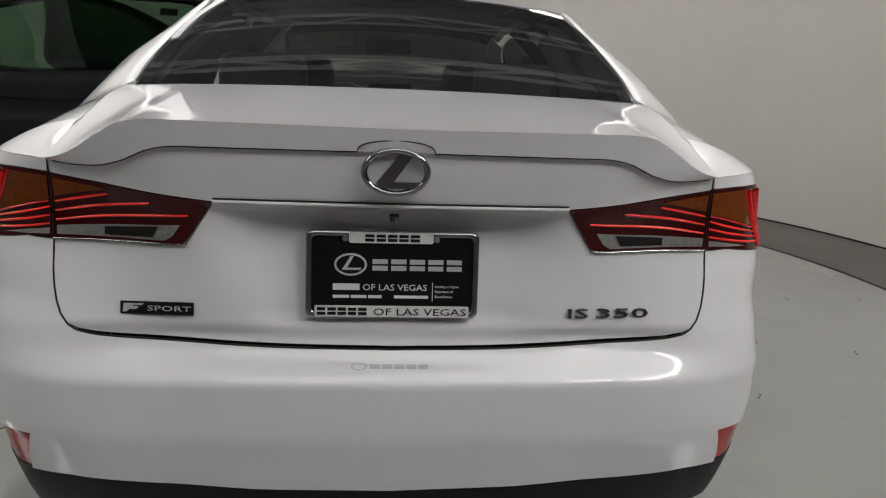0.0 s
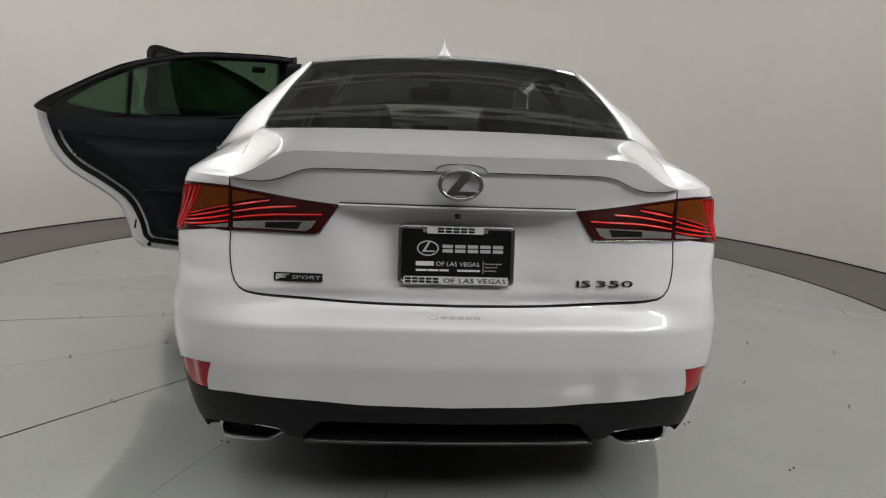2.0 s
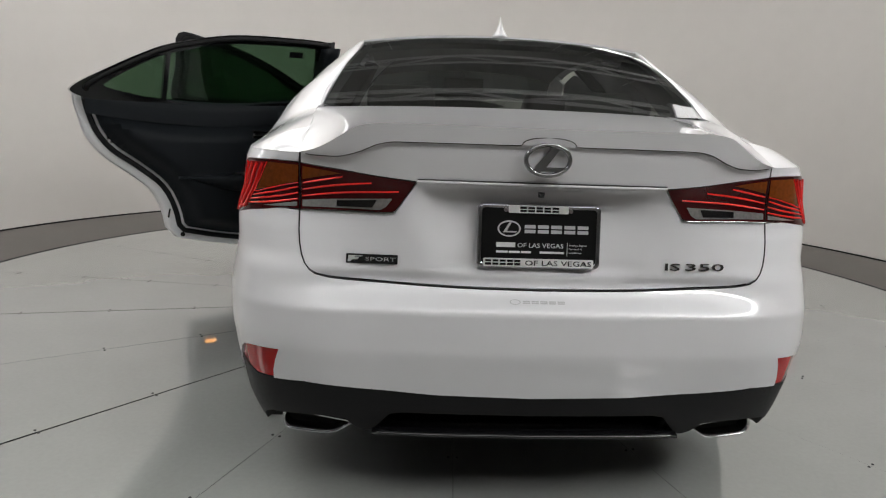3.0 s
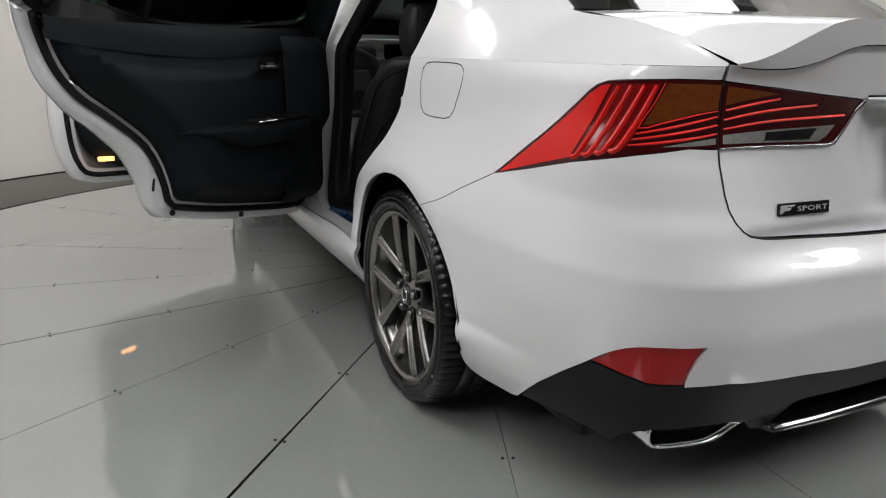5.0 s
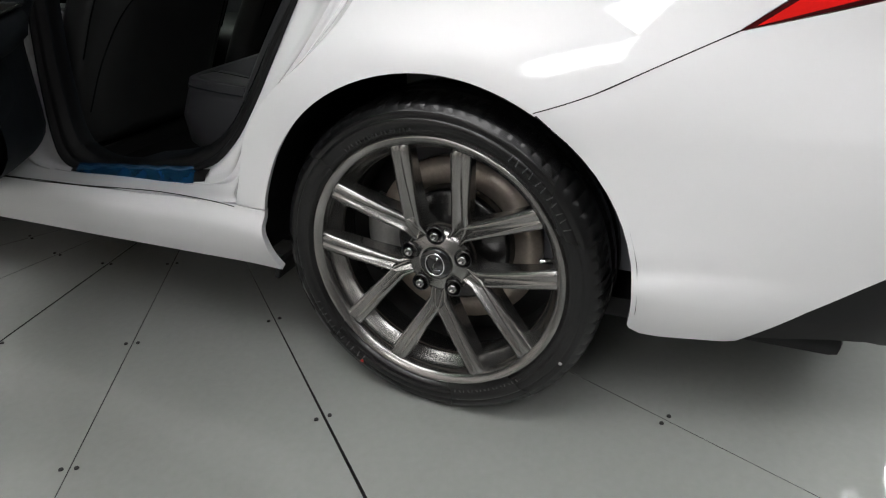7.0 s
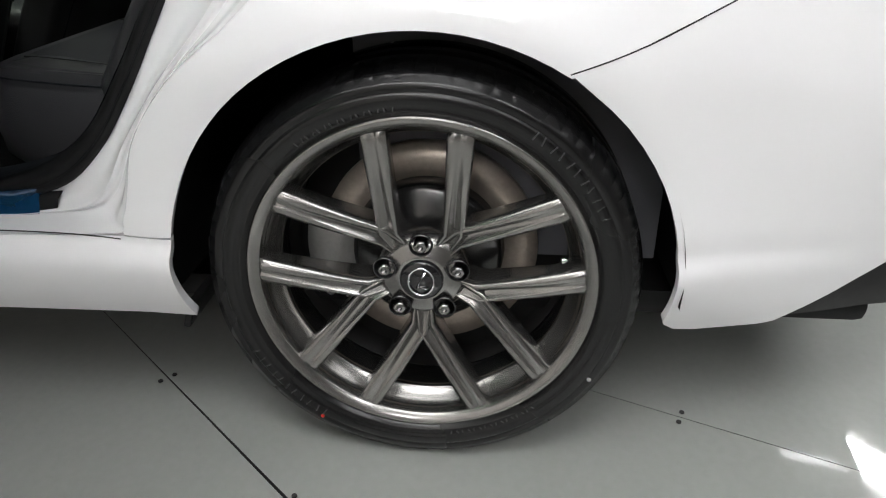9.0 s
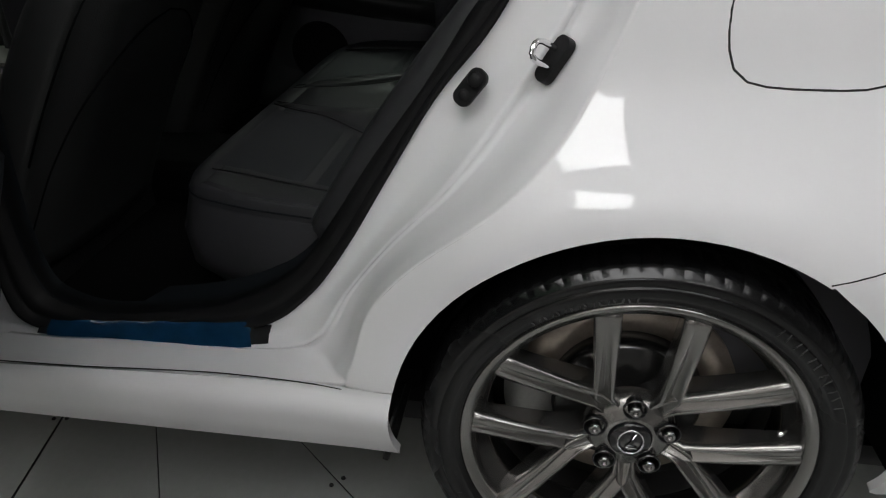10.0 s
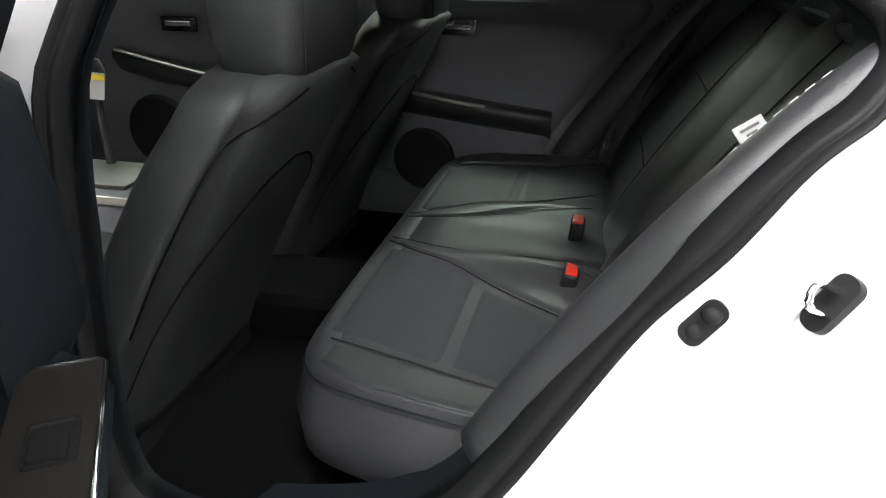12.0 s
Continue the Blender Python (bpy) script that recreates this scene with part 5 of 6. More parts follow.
def rear_opening(side):
    A, C, D = sampled(OPEN_A), sampled(OPEN_C), sampled(OPEN_D)
    jamb, seal, lining = [], [], []
    for a, c, d in zip(A, C, D):
        pa = Vector((flank_x(*a), a[0], a[1]))
        pc = Vector((seal_x(c[1]), c[0], c[1]))
        pd = Vector((seal_x(d[1]) + 0.028, d[0], d[1]))
        away = (pa - pc)
        away.x = 0
        away = away.normalized() * 0.006 if away.length > 0.001 else Vector()
        row = [(-side * (pa.x + 0.0025), pa.y + away.y, pa.z + away.z)]
        far = (pc - pa).length
        for t in (0, 0.03, 0.06, 0.10, 0.14, 0.18, 0.22, 0.26, 0.30, 0.34, 0.38, 0.42, 0.46, 0.50, 0.54, 0.58, 0.62, 0.66, 0.70, 0.75, 0.80, 0.86, 0.93, 1.0):
            p = pa.lerp(pc, t)
            p.x = pa.x + (pc.x - pa.x) * (0.25 * t + 0.75 * ease(0.0, 0.75, t))
            dip = 0.010 * ease(0, 0.06, t) * (1 - t) + 0.026 * ease(0.06, 0.26, t) * ease(0.47, 0.38, t) * min(1, far / 0.12)
            row.append((-side * (p.x + dip), p.y, p.z))
        jamb.append(row)
        row = []
        mid = (pd - pc)
        for t, h in ((0, -0.004), (0.05, 0.012), (0.2, 0.016), (0.34, 0.008), (0.40, 0.004), (0.5, 0.010), (0.75, 0.008), (1.0, -0.004), (1.0, -0.03)):
            p = pc + mid * t
            row.append((-side * (p.x - h), p.y, p.z))
        seal.append(row)
        inner = pd + Vector((0.04 if d[0] > 0.85 else 0.09, 0, 0))
        lining.append([(-side * pd.x, pd.y, pd.z), (-side * (pd.x * 0.5 + inner.x * 0.5), pd.y, pd.z), (-side * inner.x, pd.y + 0.0, pd.z)])
    for rows in (jamb, seal, lining):
        rows.append(rows[0])
    part("door_jamb", loft(jamb), M_PAINT, car)
    part("weatherstrip", loft(seal), M_RUBBER, car, "thick black rubber door seal")
    part("opening_lining", loft(lining), M_TRIM, car)


rear_opening(-1)


# striker and switch on the jamb
def jamb_plate(name, m, length, width, material, label, lift=0.004):
    bm = flat(rounded(length, width, width * 0.42, 6), 0, lift)
    bmesh.ops.transform(bm, matrix=m, verts=bm.verts)
    return part(name, sharpen(bm, 40), material, car, label)


def facing(at, normal, lean):
    """A pose at a point with z along the normal, x leaning up along the jamb."""
    ez = Vector(normal).normalized()
    ex = Vector((0, -math.sin(lean), math.cos(lean)))
    ex = (ex - ez * ex.dot(ez)).normalized()
    m = Matrix((ex, ez.cross(ex), ez)).transposed().to_4x4()
    m.translation = at
    return m


SM = facing((-0.784, 0.168, 0.861), (-0.50, 0.72, 0.46), 0.46)
sk = jamb_plate("striker", SM @ Matrix.Translation((0, 0, -0.008)), 0.064, 0.029, M_BLACK, "black striker plate with a chrome loop", 0.012)
loop = [SM @ Vector(p) for p in ((-0.010, -0.006, 0.002), (-0.010, -0.006, 0.028), (-0.005, -0.005, 0.037), (0.006, 0.001, 0.037), (0.012, 0.004, 0.028), (0.012, 0.004, 0.002))]
part("striker_loop", tube(smooth_line(loop, 0.005), 0.0042, 10), M_CHROME, sk)
WM = facing((-0.764, 0.273, 0.815), (-0.90, 0.30, 0.30), 0.62)
sw = jamb_plate("door_switch", WM, 0.056, 0.028, M_RUBBER, "black rubber courtesy light switch", 0.006)
for px, r, h, mat, nm in ((-0.013, 0.0085, 0.008, M_BLACK, "switch_screw"), (0.013, 0.0105, 0.014, M_BLACK, "switch_button")):
    bm = spin([(0.004, r), (h, r * 0.9), (h + 0.002, r * 0.6), (h + 0.002, 0.0005)], 18, "z", at=(px, 0, 0))
    bmesh.ops.transform(bm, matrix=WM, verts=bm.verts)
    part(nm, bm, mat, sw)

# joint between the sill and the rocker cover
part("sill_joint", tube([(flank_x(y, z) - 0.0006, y, z) for y, z in smooth_line([(0.445, 0.386), (0.54, 0.391), (0.64, 0.392), (0.73, 0.387), (0.87, 0.378), (1.0, 0.3745), (1.24, 0.368)], 0.03)], 0.0011, 6), M_GAP, car)

# sill cover with blue film
def sill_z(y):
    return 0.414 - 0.085 * (y - 0.62)


rows = []
for y in np.linspace(0.590, 1.010, 14):
    z = sill_z(y)
    rows.append([(-0.828, y, z - 0.060), (-0.824, y, z - 0.050), (-0.802, y, z - 0.012), (-0.785, y, z - 0.004)])
part("sill_cover", loft(rows), M_BLACK, car, "black sill cover")
rows = []
for y in np.linspace(0.622, 0.990, 22):
    z = sill_z(y) + 0.004
    w = 0.0012 * math.sin(y * 90)
    rows.append([(-0.8235, y - 0.010, z - 0.041 + w), (-0.8205, y - 0.007, z - 0.036 + w), (-0.803, y, z - 0.012), (-0.787, y, z - 0.003 + w)])
part("sill_film", loft(rows), M_BLUE, car, "blue protective film on the sill cover")

# pillar between the doors and front opening edge
rows = []
for z in np.linspace(0.36, 1.35, 20):
    x = flank_x(1.26, z)
    rows.append([(x + 0.012, 1.248, z), (x + 0.004, 1.255, z), (x + 0.004, 1.30, z), (x + 0.03, 1.34, z), (x + 0.05, 1.38, z), (x + 0.16, 1.38, z), (x + 0.16, 1.20, z)])
part("centre_pillar", loft(rows), M_PAINT, car, "white body pillar between the open doors")
rows = []
for z in np.linspace(0.42, 1.32, 20):
    x = seal_x(z) + 0.06
    yb = 1.055 - 0.30 * max(0, z - 0.85)
    rows.append([(x - 0.025, yb, z), (x - 0.005, yb + 0.02, z), (x + 0.012, yb + 0.10, z), (x + 0.02, 1.36, z), (x, 1.40, z)])
part("pillar_trim", loft(rows), M_TRIM, car)
# front opening: sill and forward jamb
rows = []
for y in np.linspace(1.30, 2.40, 12):
    rows.append([(flank_x(y, 0.365), y, 0.362), (-0.86, y, 0.375), (-0.79, y, 0.40), (-0.74, y, 0.37), (-0.70, y, 0.30)])
part("front_sill", loft(rows), M_PAINT, car)
part("front_jamb", sharpen(box((0.10, 0.03, 0.66), (-0.80, 2.42, 0.68), 0.01)), M_PAINT, car)


# ---- doors ----
def swing(hx, hy, angle):
    return Matrix.Translation((hx, hy, 0)) @ Matrix.Rotation(radians(-angle), 4, "Z") @ Matrix.Translation((-hx, -hy, 0))


def frame_x(z):
    return -0.825 + 0.50 * max(0, z - 1.02)


def ring_slab(outer, inner, x0, x1):
    """A flat ring between two outlines, with its thickness from x0(z) to x1(z)."""
    rows = [[(x0(z), y, z) for y, z in outer], [(x1(z), y, z) for y, z in outer], [(x1(z), y, z) for y, z in inner], [(x0(z), y, z) for y, z in inner], [(x0(z), y, z) for y, z in outer]]
    bm = loft(rows, True)
    bmesh.ops.recalc_face_normals(bm, faces=bm.faces)
    return sharpen(bm, 35)


def trim_panel(outline, x_edge, x_mid, step=0.03, soft=0.05, relief=None):
    """A padded lining: it stands at x_edge along its rim and swells to x_mid."""
    poly = outline
    p = np.array(poly)

    def dist(y, z):
        best = 9
        for i in range(len(p)):
            a, b = p[i - 1], p[i]
            d = b - a
            t = min(max(((y - a[0]) * d[0] + (z - a[1]) * d[1]) / (d @ d + 1e-12), 0), 1)
            best = min(best, math.hypot(y - a[0] - t * d[0], z - a[1] - t * d[1]))
        return best

    def fn(y, z):
        k = ease(0, soft, dist(y, z))
        x = x_edge + (x_mid - x_edge) * k
        if relief:
            x += relief(y, z) * k
        return (x, y, z)

    bm = bmesh.new()
    bm.faces.new([bm.verts.new((u, v, 0)) for u, v in poly])
    for axis in (0, 1):
        lo, hi = p[:, axis].min(), p[:, axis].max()
        k = math.floor(lo / step) + 1
        while k * step < hi - 1e-5:
            co, no = [0, 0, 0], [0, 0, 0]
            co[axis], no[axis] = k * step, 1
            bmesh.ops.bisect_plane(bm, geom=bm.verts[:] + bm.edges[:] + bm.faces[:], dist=1e-5, plane_co=co, plane_no=no)
            k += 1
    bmesh.ops.triangulate(bm, faces=[f for f in bm.faces if len(f.verts) > 4])
    for v in bm.verts:
        v.co = fn(v.co.x, v.co.y)
    rim = [e for e in bm.edges if len(e.link_faces) == 1]
    ret = bmesh.ops.extrude_edge_only(bm, edges=rim)
    for v in ret["geom"]:
        if isinstance(v, bmesh.types.BMVert):
            v.co.x -= 0.05 if x_mid > x_edge else -0.05
    bmesh.ops.recalc_face_normals(bm, faces=bm.faces)
    return sharpen(bm, 50)


def open_door(lower, f_out, f_in, hinge, angle, label):
    """A door with skin, folded rim, seal, lining, window frame and glass, swung open about its hinge."""
    skin_poly = [(y, z) for y, z in lower if z <= 1.001]
    door = part("door", patch(flank_poly(skin_poly, -1), lambda s, z: (skin(s, z)[0], *skin(s, z)[1:]), (0.05, 0.03), 0.004, 0.002), M_PAINT, car, label)
    f_out, f_in = [tuple(p) for p in sampled(f_out, 4)], [tuple(p) for p in sampled(f_in, 4)]
    rimline = inset(lower, 0.004)
    in1, in2 = inset(lower, 0.060), inset(lower, 0.078)
    edge_rows = [[(flank_x(y, min(z, 1.0)) + 0.004, y, z) for y, z in rimline], [(-0.835, y, z) for y, z in inset(lower, 0.006)], [(-0.818, y, z) for y, z in inset(lower, 0.012)], [(-0.810, y, z) for y, z in inset(lower, 0.035)], [(-0.805, y, z) for y, z in in1], [(-0.80, y, z) for y, z in in2]]
    bm = loft(edge_rows, True)
    part("folded_rim", sharpen(bm, 40), M_PAINT, door)
    line = inset(lower, 0.050)
    part("door_seal", tube([(-0.803, y, z) for y, z in line], 0.0125, 8, True), M_RUBBER, door, "black rubber seal")
    part("window_frame", ring_slab(f_out, f_in, frame_x, lambda z: frame_x(z) + 0.045), M_GLOSSBLACK, door, "gloss black window frame")
    part("frame_seal", tube([(frame_x(z) + 0.048, y, z) for y, z in [tuple((np.array(a) * 0.55 + np.array(b) * 0.45)) for a, b in zip(f_out, f_in)][:36]], 0.011, 8), M_RUBBER, door)
    gi = inset(f_in, -0.008)
    part("window_pane", slab(gi, lambda u, v, w: (frame_x(v) + 0.018 + w, u, v), 0.004), M_GREENGLASS, door, "green-tinted window glass", smooth=False)
    return door


REAR_LOWER = smooth_line([(0.065, 1.14), (0.075, 1.05), (0.115, 0.93), (0.185, 0.835), (0.30, 0.748), (0.395, 0.665), (0.44, 0.57), (0.458, 0.48)], 0.03) + smooth_line([(0.50, 0.428), (0.72, 0.378), (1.08, 0.325), (1.21, 0.322)], 0.06) + [(1.24, 0.345), (1.25, 0.60), (1.25, 0.80), (1.25, 0.98), (1.25, 1.10), (0.95, 1.085), (0.70, 1.075), (0.45, 1.085), (0.25, 1.11)]
F_OUT = [(0.06, 1.12), (0.075, 1.16), (0.20, 1.232), (0.32, 1.295), (0.45, 1.348), (0.71, 1.402), (1.0, 1.412), (1.20, 1.407), (1.245, 1.38), (1.245, 1.06), (0.95, 1.03), (0.70, 1.025), (0.45, 1.045), (0.20, 1.08)]
F_IN = [(0.185, 1.152), (0.20, 1.172), (0.275, 1.222), (0.36, 1.268), (0.47, 1.312), (0.71, 1.364), (1.0, 1.374), (1.13, 1.372), (1.165, 1.35), (1.165, 1.135), (0.95, 1.098), (0.70, 1.078), (0.453, 1.098), (0.27, 1.13)]
door = open_door(REAR_LOWER, F_OUT, F_IN, (-0.87, 1.25), 56, "open white rear door with black lining and green glass")
DOOR_M = swing(-0.87, 1.25, 56)
TRIM_OUT = [(y, min(z, 1.085)) for y, z in inset(REAR_LOWER, 0.074)]


def door_relief(y, z):
    k = 0.020 * ease(0.94, 1.05, z) + 0.022 * ease(0.76, 0.72, z) * ease(0.50, 0.58, z) - 0.010 * ease(0.62, 0.48, z)
    return k - 0.012 * math.exp(-(((z - (0.93 + 0.03 * (1.2 - y))) / 0.010) ** 2))


part("door_lining", trim_panel(TRIM_OUT, -0.775, -0.680, 0.022, 0.075, door_relief), M_TRIM, door, "soft black door lining")
# armrest with window switch, pull and handle
rows = []
for y in np.linspace(0.48, 1.06, 18):
    t = (y - 0.48) / 0.58
    o = -0.665 + 0.085 * ease(0, 0.45, t) - 0.05 * ease(0.90, 1.0, t)
    zt = 0.745 + 0.020 * t
    k = ease(-0.15, 0.6, t)
    rows.append([(-0.70, y, zt + 0.004), (o - 0.012, y, zt + 0.004), (o, y, zt - 0.002), (o + 0.006 * k, y, zt - 0.018 * k), (o - 0.004, y, zt - 0.050 * k), (o - 0.04, y, zt - 0.080 * k), (-0.70, y, zt - 0.095 * k)])
part("armrest", sharpen(loft(rows, True, True), 50), M_TRIM, door)
# soft trim along the foot of the window
rows = []
for y, z in ((0.11, 1.135), (0.18, 1.122), (0.25, 1.112), (0.35, 1.100), (0.45, 1.092), (0.58, 1.082), (0.70, 1.080), (0.83, 1.084), (0.95, 1.092), (1.06, 1.108), (1.20, 1.125)):
    rows.append([(-0.81, y, z + 0.014), (-0.768, y, z + 0.014), (-0.748, y, z + 0.004), (-0.742, y, z - 0.04), (-0.742, y, z - 0.10)])
part("belt_trim", loft(rows), M_TRIM, door)
# the lining swells towards the hinge, and the window post has a thick inner trim
rows = []
for z in [0.398, 0.400, 0.404, 0.410, 0.418, 0.430, 0.445, 0.465] + list(np.linspace(0.49, 1.06, 20)):
    f = ease(1.12, 1.02, z)
    g = math.sqrt(max(0.0, 1 - max(0.0, (0.500 - z) / 0.102) ** 2))
    f *= 0.077 + 0.046 * ease(0.685, 0.765, z) - 0.010 * ease(0.88, 1.0, z)
    prof = [(-0.78, 1.185), (-0.74 + 0.70 * f, 1.183), (-0.735 + f, 1.168), (-0.730 + f, 1.13), (-0.715 + 0.75 * f, 1.05), (-0.70 + 0.3 * f, 0.97)]
    rows.append([(-0.79 + (x + 0.79) * g, y, z) for x, y in prof])
part("lining_end", sharpen(loft(rows), 60), M_TRIM, door)
rows = []
for z in np.linspace(1.0, 1.375, 10):
    x = frame_x(z) + 0.03
    rows.append([(x, 1.235, z), (x + 0.12, 1.225, z), (x + 0.135, 1.205, z), (x + 0.12, 1.180, z), (x, 1.170, z)])
part("post_trim", loft(rows, True, True), M_TRIM, door)
sp_poly = rounded(0.27, 0.078, 0.012)
fm = Matrix.Translation((-0.619, 0.870, 0.7640)) @ pose(0, 0, 0, 0, 0, 90) @ pose(0, 0, 0, 0, -2.0, 0)
bm = flat(sp_poly, 0, 0.006)
bmesh.ops.transform(bm, matrix=fm, verts=bm.verts)
part("switch_panel", sharpen(bm, 40), M_PANEL, door, "satin grey switch panel on the armrest")
well = rounded(0.060, 0.044, 0.005)
bm = loft([[(u * k, v * k, h) for u, v in well] for k, h in ((1.0, 0.006), (0.985, 0.0095), (0.90, 0.0095), (0.86, 0.0066), (0.01, 0.0066))], True)
bmesh.ops.transform(bm, matrix=fm @ Matrix.Translation((0.01, -0.004, 0)), verts=bm.verts)
part("switch_well", sharpen(bm, 40), M_BLACK, door, "sunken black switch frame")
bm = box((0.030, 0.030, 0.009), (0.000, -0.004, 0.008), 0.003, turn=pose(0, 0, 0, 0, 5, 0))
bmesh.ops.transform(bm, matrix=fm, verts=bm.verts)
part("window_switch", sharpen(bm, 40), M_BLACK, door)
edge = [fm @ Vector((u, v, 0.006)) for u, v in [(-0.13, -0.040), (0.05, -0.042), (0.125, -0.041), (0.134, -0.034), (0.135, 0.0), (0.134, 0.03)]]
part("panel_trim", tube(edge, 0.0028, 8), M_CHROME, door, "thin satin chrome edge")
part("pull_accent", tube(smooth_line([(-0.655, 0.715, 0.699), (-0.640, 0.82, 0.712), (-0.632, 0.93, 0.738), (-0.640, 1.00, 0.758)], 0.04), 0.006, 8, flat=0.8), M_SATIN, door, "silver accent on the door pull")
part("door_handle", sharpen(box((0.014, 0.085, 0.016), (-0.643, 0.870, 0.950), 0.005, 3)), M_CHROME, door, "chrome inside handle")
part("handle_well", sharpen(box((0.010, 0.12, 0.040), (-0.652, 0.885, 0.950), 0.004)), M_GLOSSBLACK, door)
part("divider_bar", sharpen(slab([(0.432, 1.09), (0.452, 1.09), (0.452, 1.325), (0.432, 1.315)], lambda u, v, w: (frame_x(v) + 0.006 + w, u, v), 0.034)), M_GLOSSBLACK, door)
part("glass_sticker", slab([(1.02, 1.325), (1.09, 1.325), (1.09, 1.352), (1.02, 1.352)], lambda u, v, w: (frame_x(v) + 0.024 + w, u, v), 0.001), M_GLOSSBLACK, door, "small black sticker", smooth=False)
part("latch", sharpen(box((0.03, 0.030, 0.05), (-0.815, 0.215, 0.925), 0.004)), M_CHROME, door, "steel door latch")
part("latch_mouth", sharpen(box((0.012, 0.022, 0.020), (-0.797, 0.212, 0.928), 0.003)), M_GAP, door)
for y, z in ((0.52, 0.452), (0.84, 0.385)):
    part("drain_plug", spin([(-0.806, 0.011), (-0.800, 0.010), (-0.799, 0.001)], 16, at=(0, y, z)), M_RUBBER, door)
part("rim_slot", sharpen(box((0.006, 0.008, 0.045), (-0.814, 0.462, 0.56), 0.002, turn=pose(0, 0, 0, -12))), M_GAP, door)
part("check_strap", sharpen(box((0.012, 0.06, 0.022), (-0.805, 1.265, 0.62), 0.003)), M_GAP, door)
door.matrix_local = DOOR_M

FRONT_LOWER = [(1.275, 1.06)] + smooth_line([(1.275, 0.95), (1.285, 0.60), (1.31, 0.44), (1.37, 0.345), (1.46, 0.322)], 0.05) + [(1.9, 0.322), (2.28, 0.33), (2.34, 0.36), (2.36, 0.60), (2.36, 0.98), (2.30, 1.06), (1.8, 1.06)]
G_OUT = [(1.27, 1.04), (1.275, 1.25), (1.280, 1.43), (1.45, 1.418), (1.65, 1.375), (1.85, 1.30), (2.05, 1.20), (2.34, 1.04), (2.2, 1.02), (1.8, 1.01), (1.5, 1.015)]
G_IN = [(1.35, 1.09), (1.352, 1.25), (1.36, 1.37), (1.45, 1.365), (1.62, 1.335), (1.80, 1.265), (1.98, 1.17), (2.12, 1.075), (2.1, 1.07), (1.8, 1.065), (1.5, 1.07)]
fdoor = open_door(FRONT_LOWER, G_OUT, G_IN, (-0.87, 2.36), 62, "open white front door with black lining and green glass")
FT = smooth_line([(1.36, 1.06), (1.36, 0.85), (1.38, 0.60), (1.43, 0.47), (1.56, 0.41), (1.9, 0.40), (2.2, 0.42), (2.26, 0.60), (2.24, 1.05)], 0.05) + [(1.8, 1.07)]
part("door_lining", trim_panel(FT, -0.775, -0.735, 0.05, 0.05), M_TRIM, fdoor, "soft black door lining")
part("courtesy_lamp", sharpen(box((0.012, 0.075, 0.022), (-0.738, 1.47, 0.455), 0.004)), M_ORANGE, fdoor, "glowing amber courtesy lamp")
part("armrest", sharpen(box((0.09, 0.60, 0.07), (-0.70, 1.75, 0.73), 0.025, 3)), M_LEATHER, fdoor)
fdoor.matrix_local = swing(-0.87, 2.36, 67) @ Matrix.Translation((0, 2.36, 0.36)) @ Matrix.Rotation(radians(-2.6), 4, "X") @ Matrix.Translation((0, -2.36, -0.36))


# ---- cabin ----
part("cabin_floor", sharpen(box((1.44, 2.4, 0.04), (0, 1.55, 0.275), 0.01)), M_CARPET, car)
part("floor_tunnel", sharpen(box((0.26, 2.2, 0.13), (0, 1.5, 0.34), 0.05, 3)), M_CARPET, car)
part("headliner", patch([(0.0, -0.585), (0.0, 0.585), (1.75, 0.585), (1.75, -0.585)], lambda y, v: (lambda p: (p[0] * 0.98, p[1], p[2] - 0.030))(top(y, v)), (0.12, 0.1), 0, 0), M_ARMREST, car, "grey cloth headliner")
part("parcel_shelf", sharpen(box((1.16, 0.46, 0.03), (0, -0.18, 1.035), 0.01)), M_TRIM, car)
part("seat_bulkhead", box((1.35, 0.02, 0.75), (0, 0.02, 0.65), 0), M_CARPET, car, smooth=False)


def cushion_top(x, y=0.5):
    """Height of the rear seat: low ridges beside the middle place that fade towards the front."""
    a = abs(x)
    fade = 1 - ease(0.50, 0.80, y)
    return 0.548 + 0.006 * math.exp(-(((a - 0.61) / 0.06) ** 2)) + (0.030 * math.exp(-(((a - 0.155) / 0.055) ** 2)) + 0.004 * ease(0.1, 0.0, a)) * fade


# plan of the cushion's edge from the middle outwards: straight front, rounded corner, then back along the door
EDGE = smooth_line([(0.0, 0.850), (0.20, 0.850), (0.42, 0.848), (0.50, 0.842), (0.553, 0.823), (0.592, 0.786), (0.614, 0.725), (0.631, 0.65), (0.645, 0.55), (0.655, 0.46), (0.660, 0.40)], 0.018)


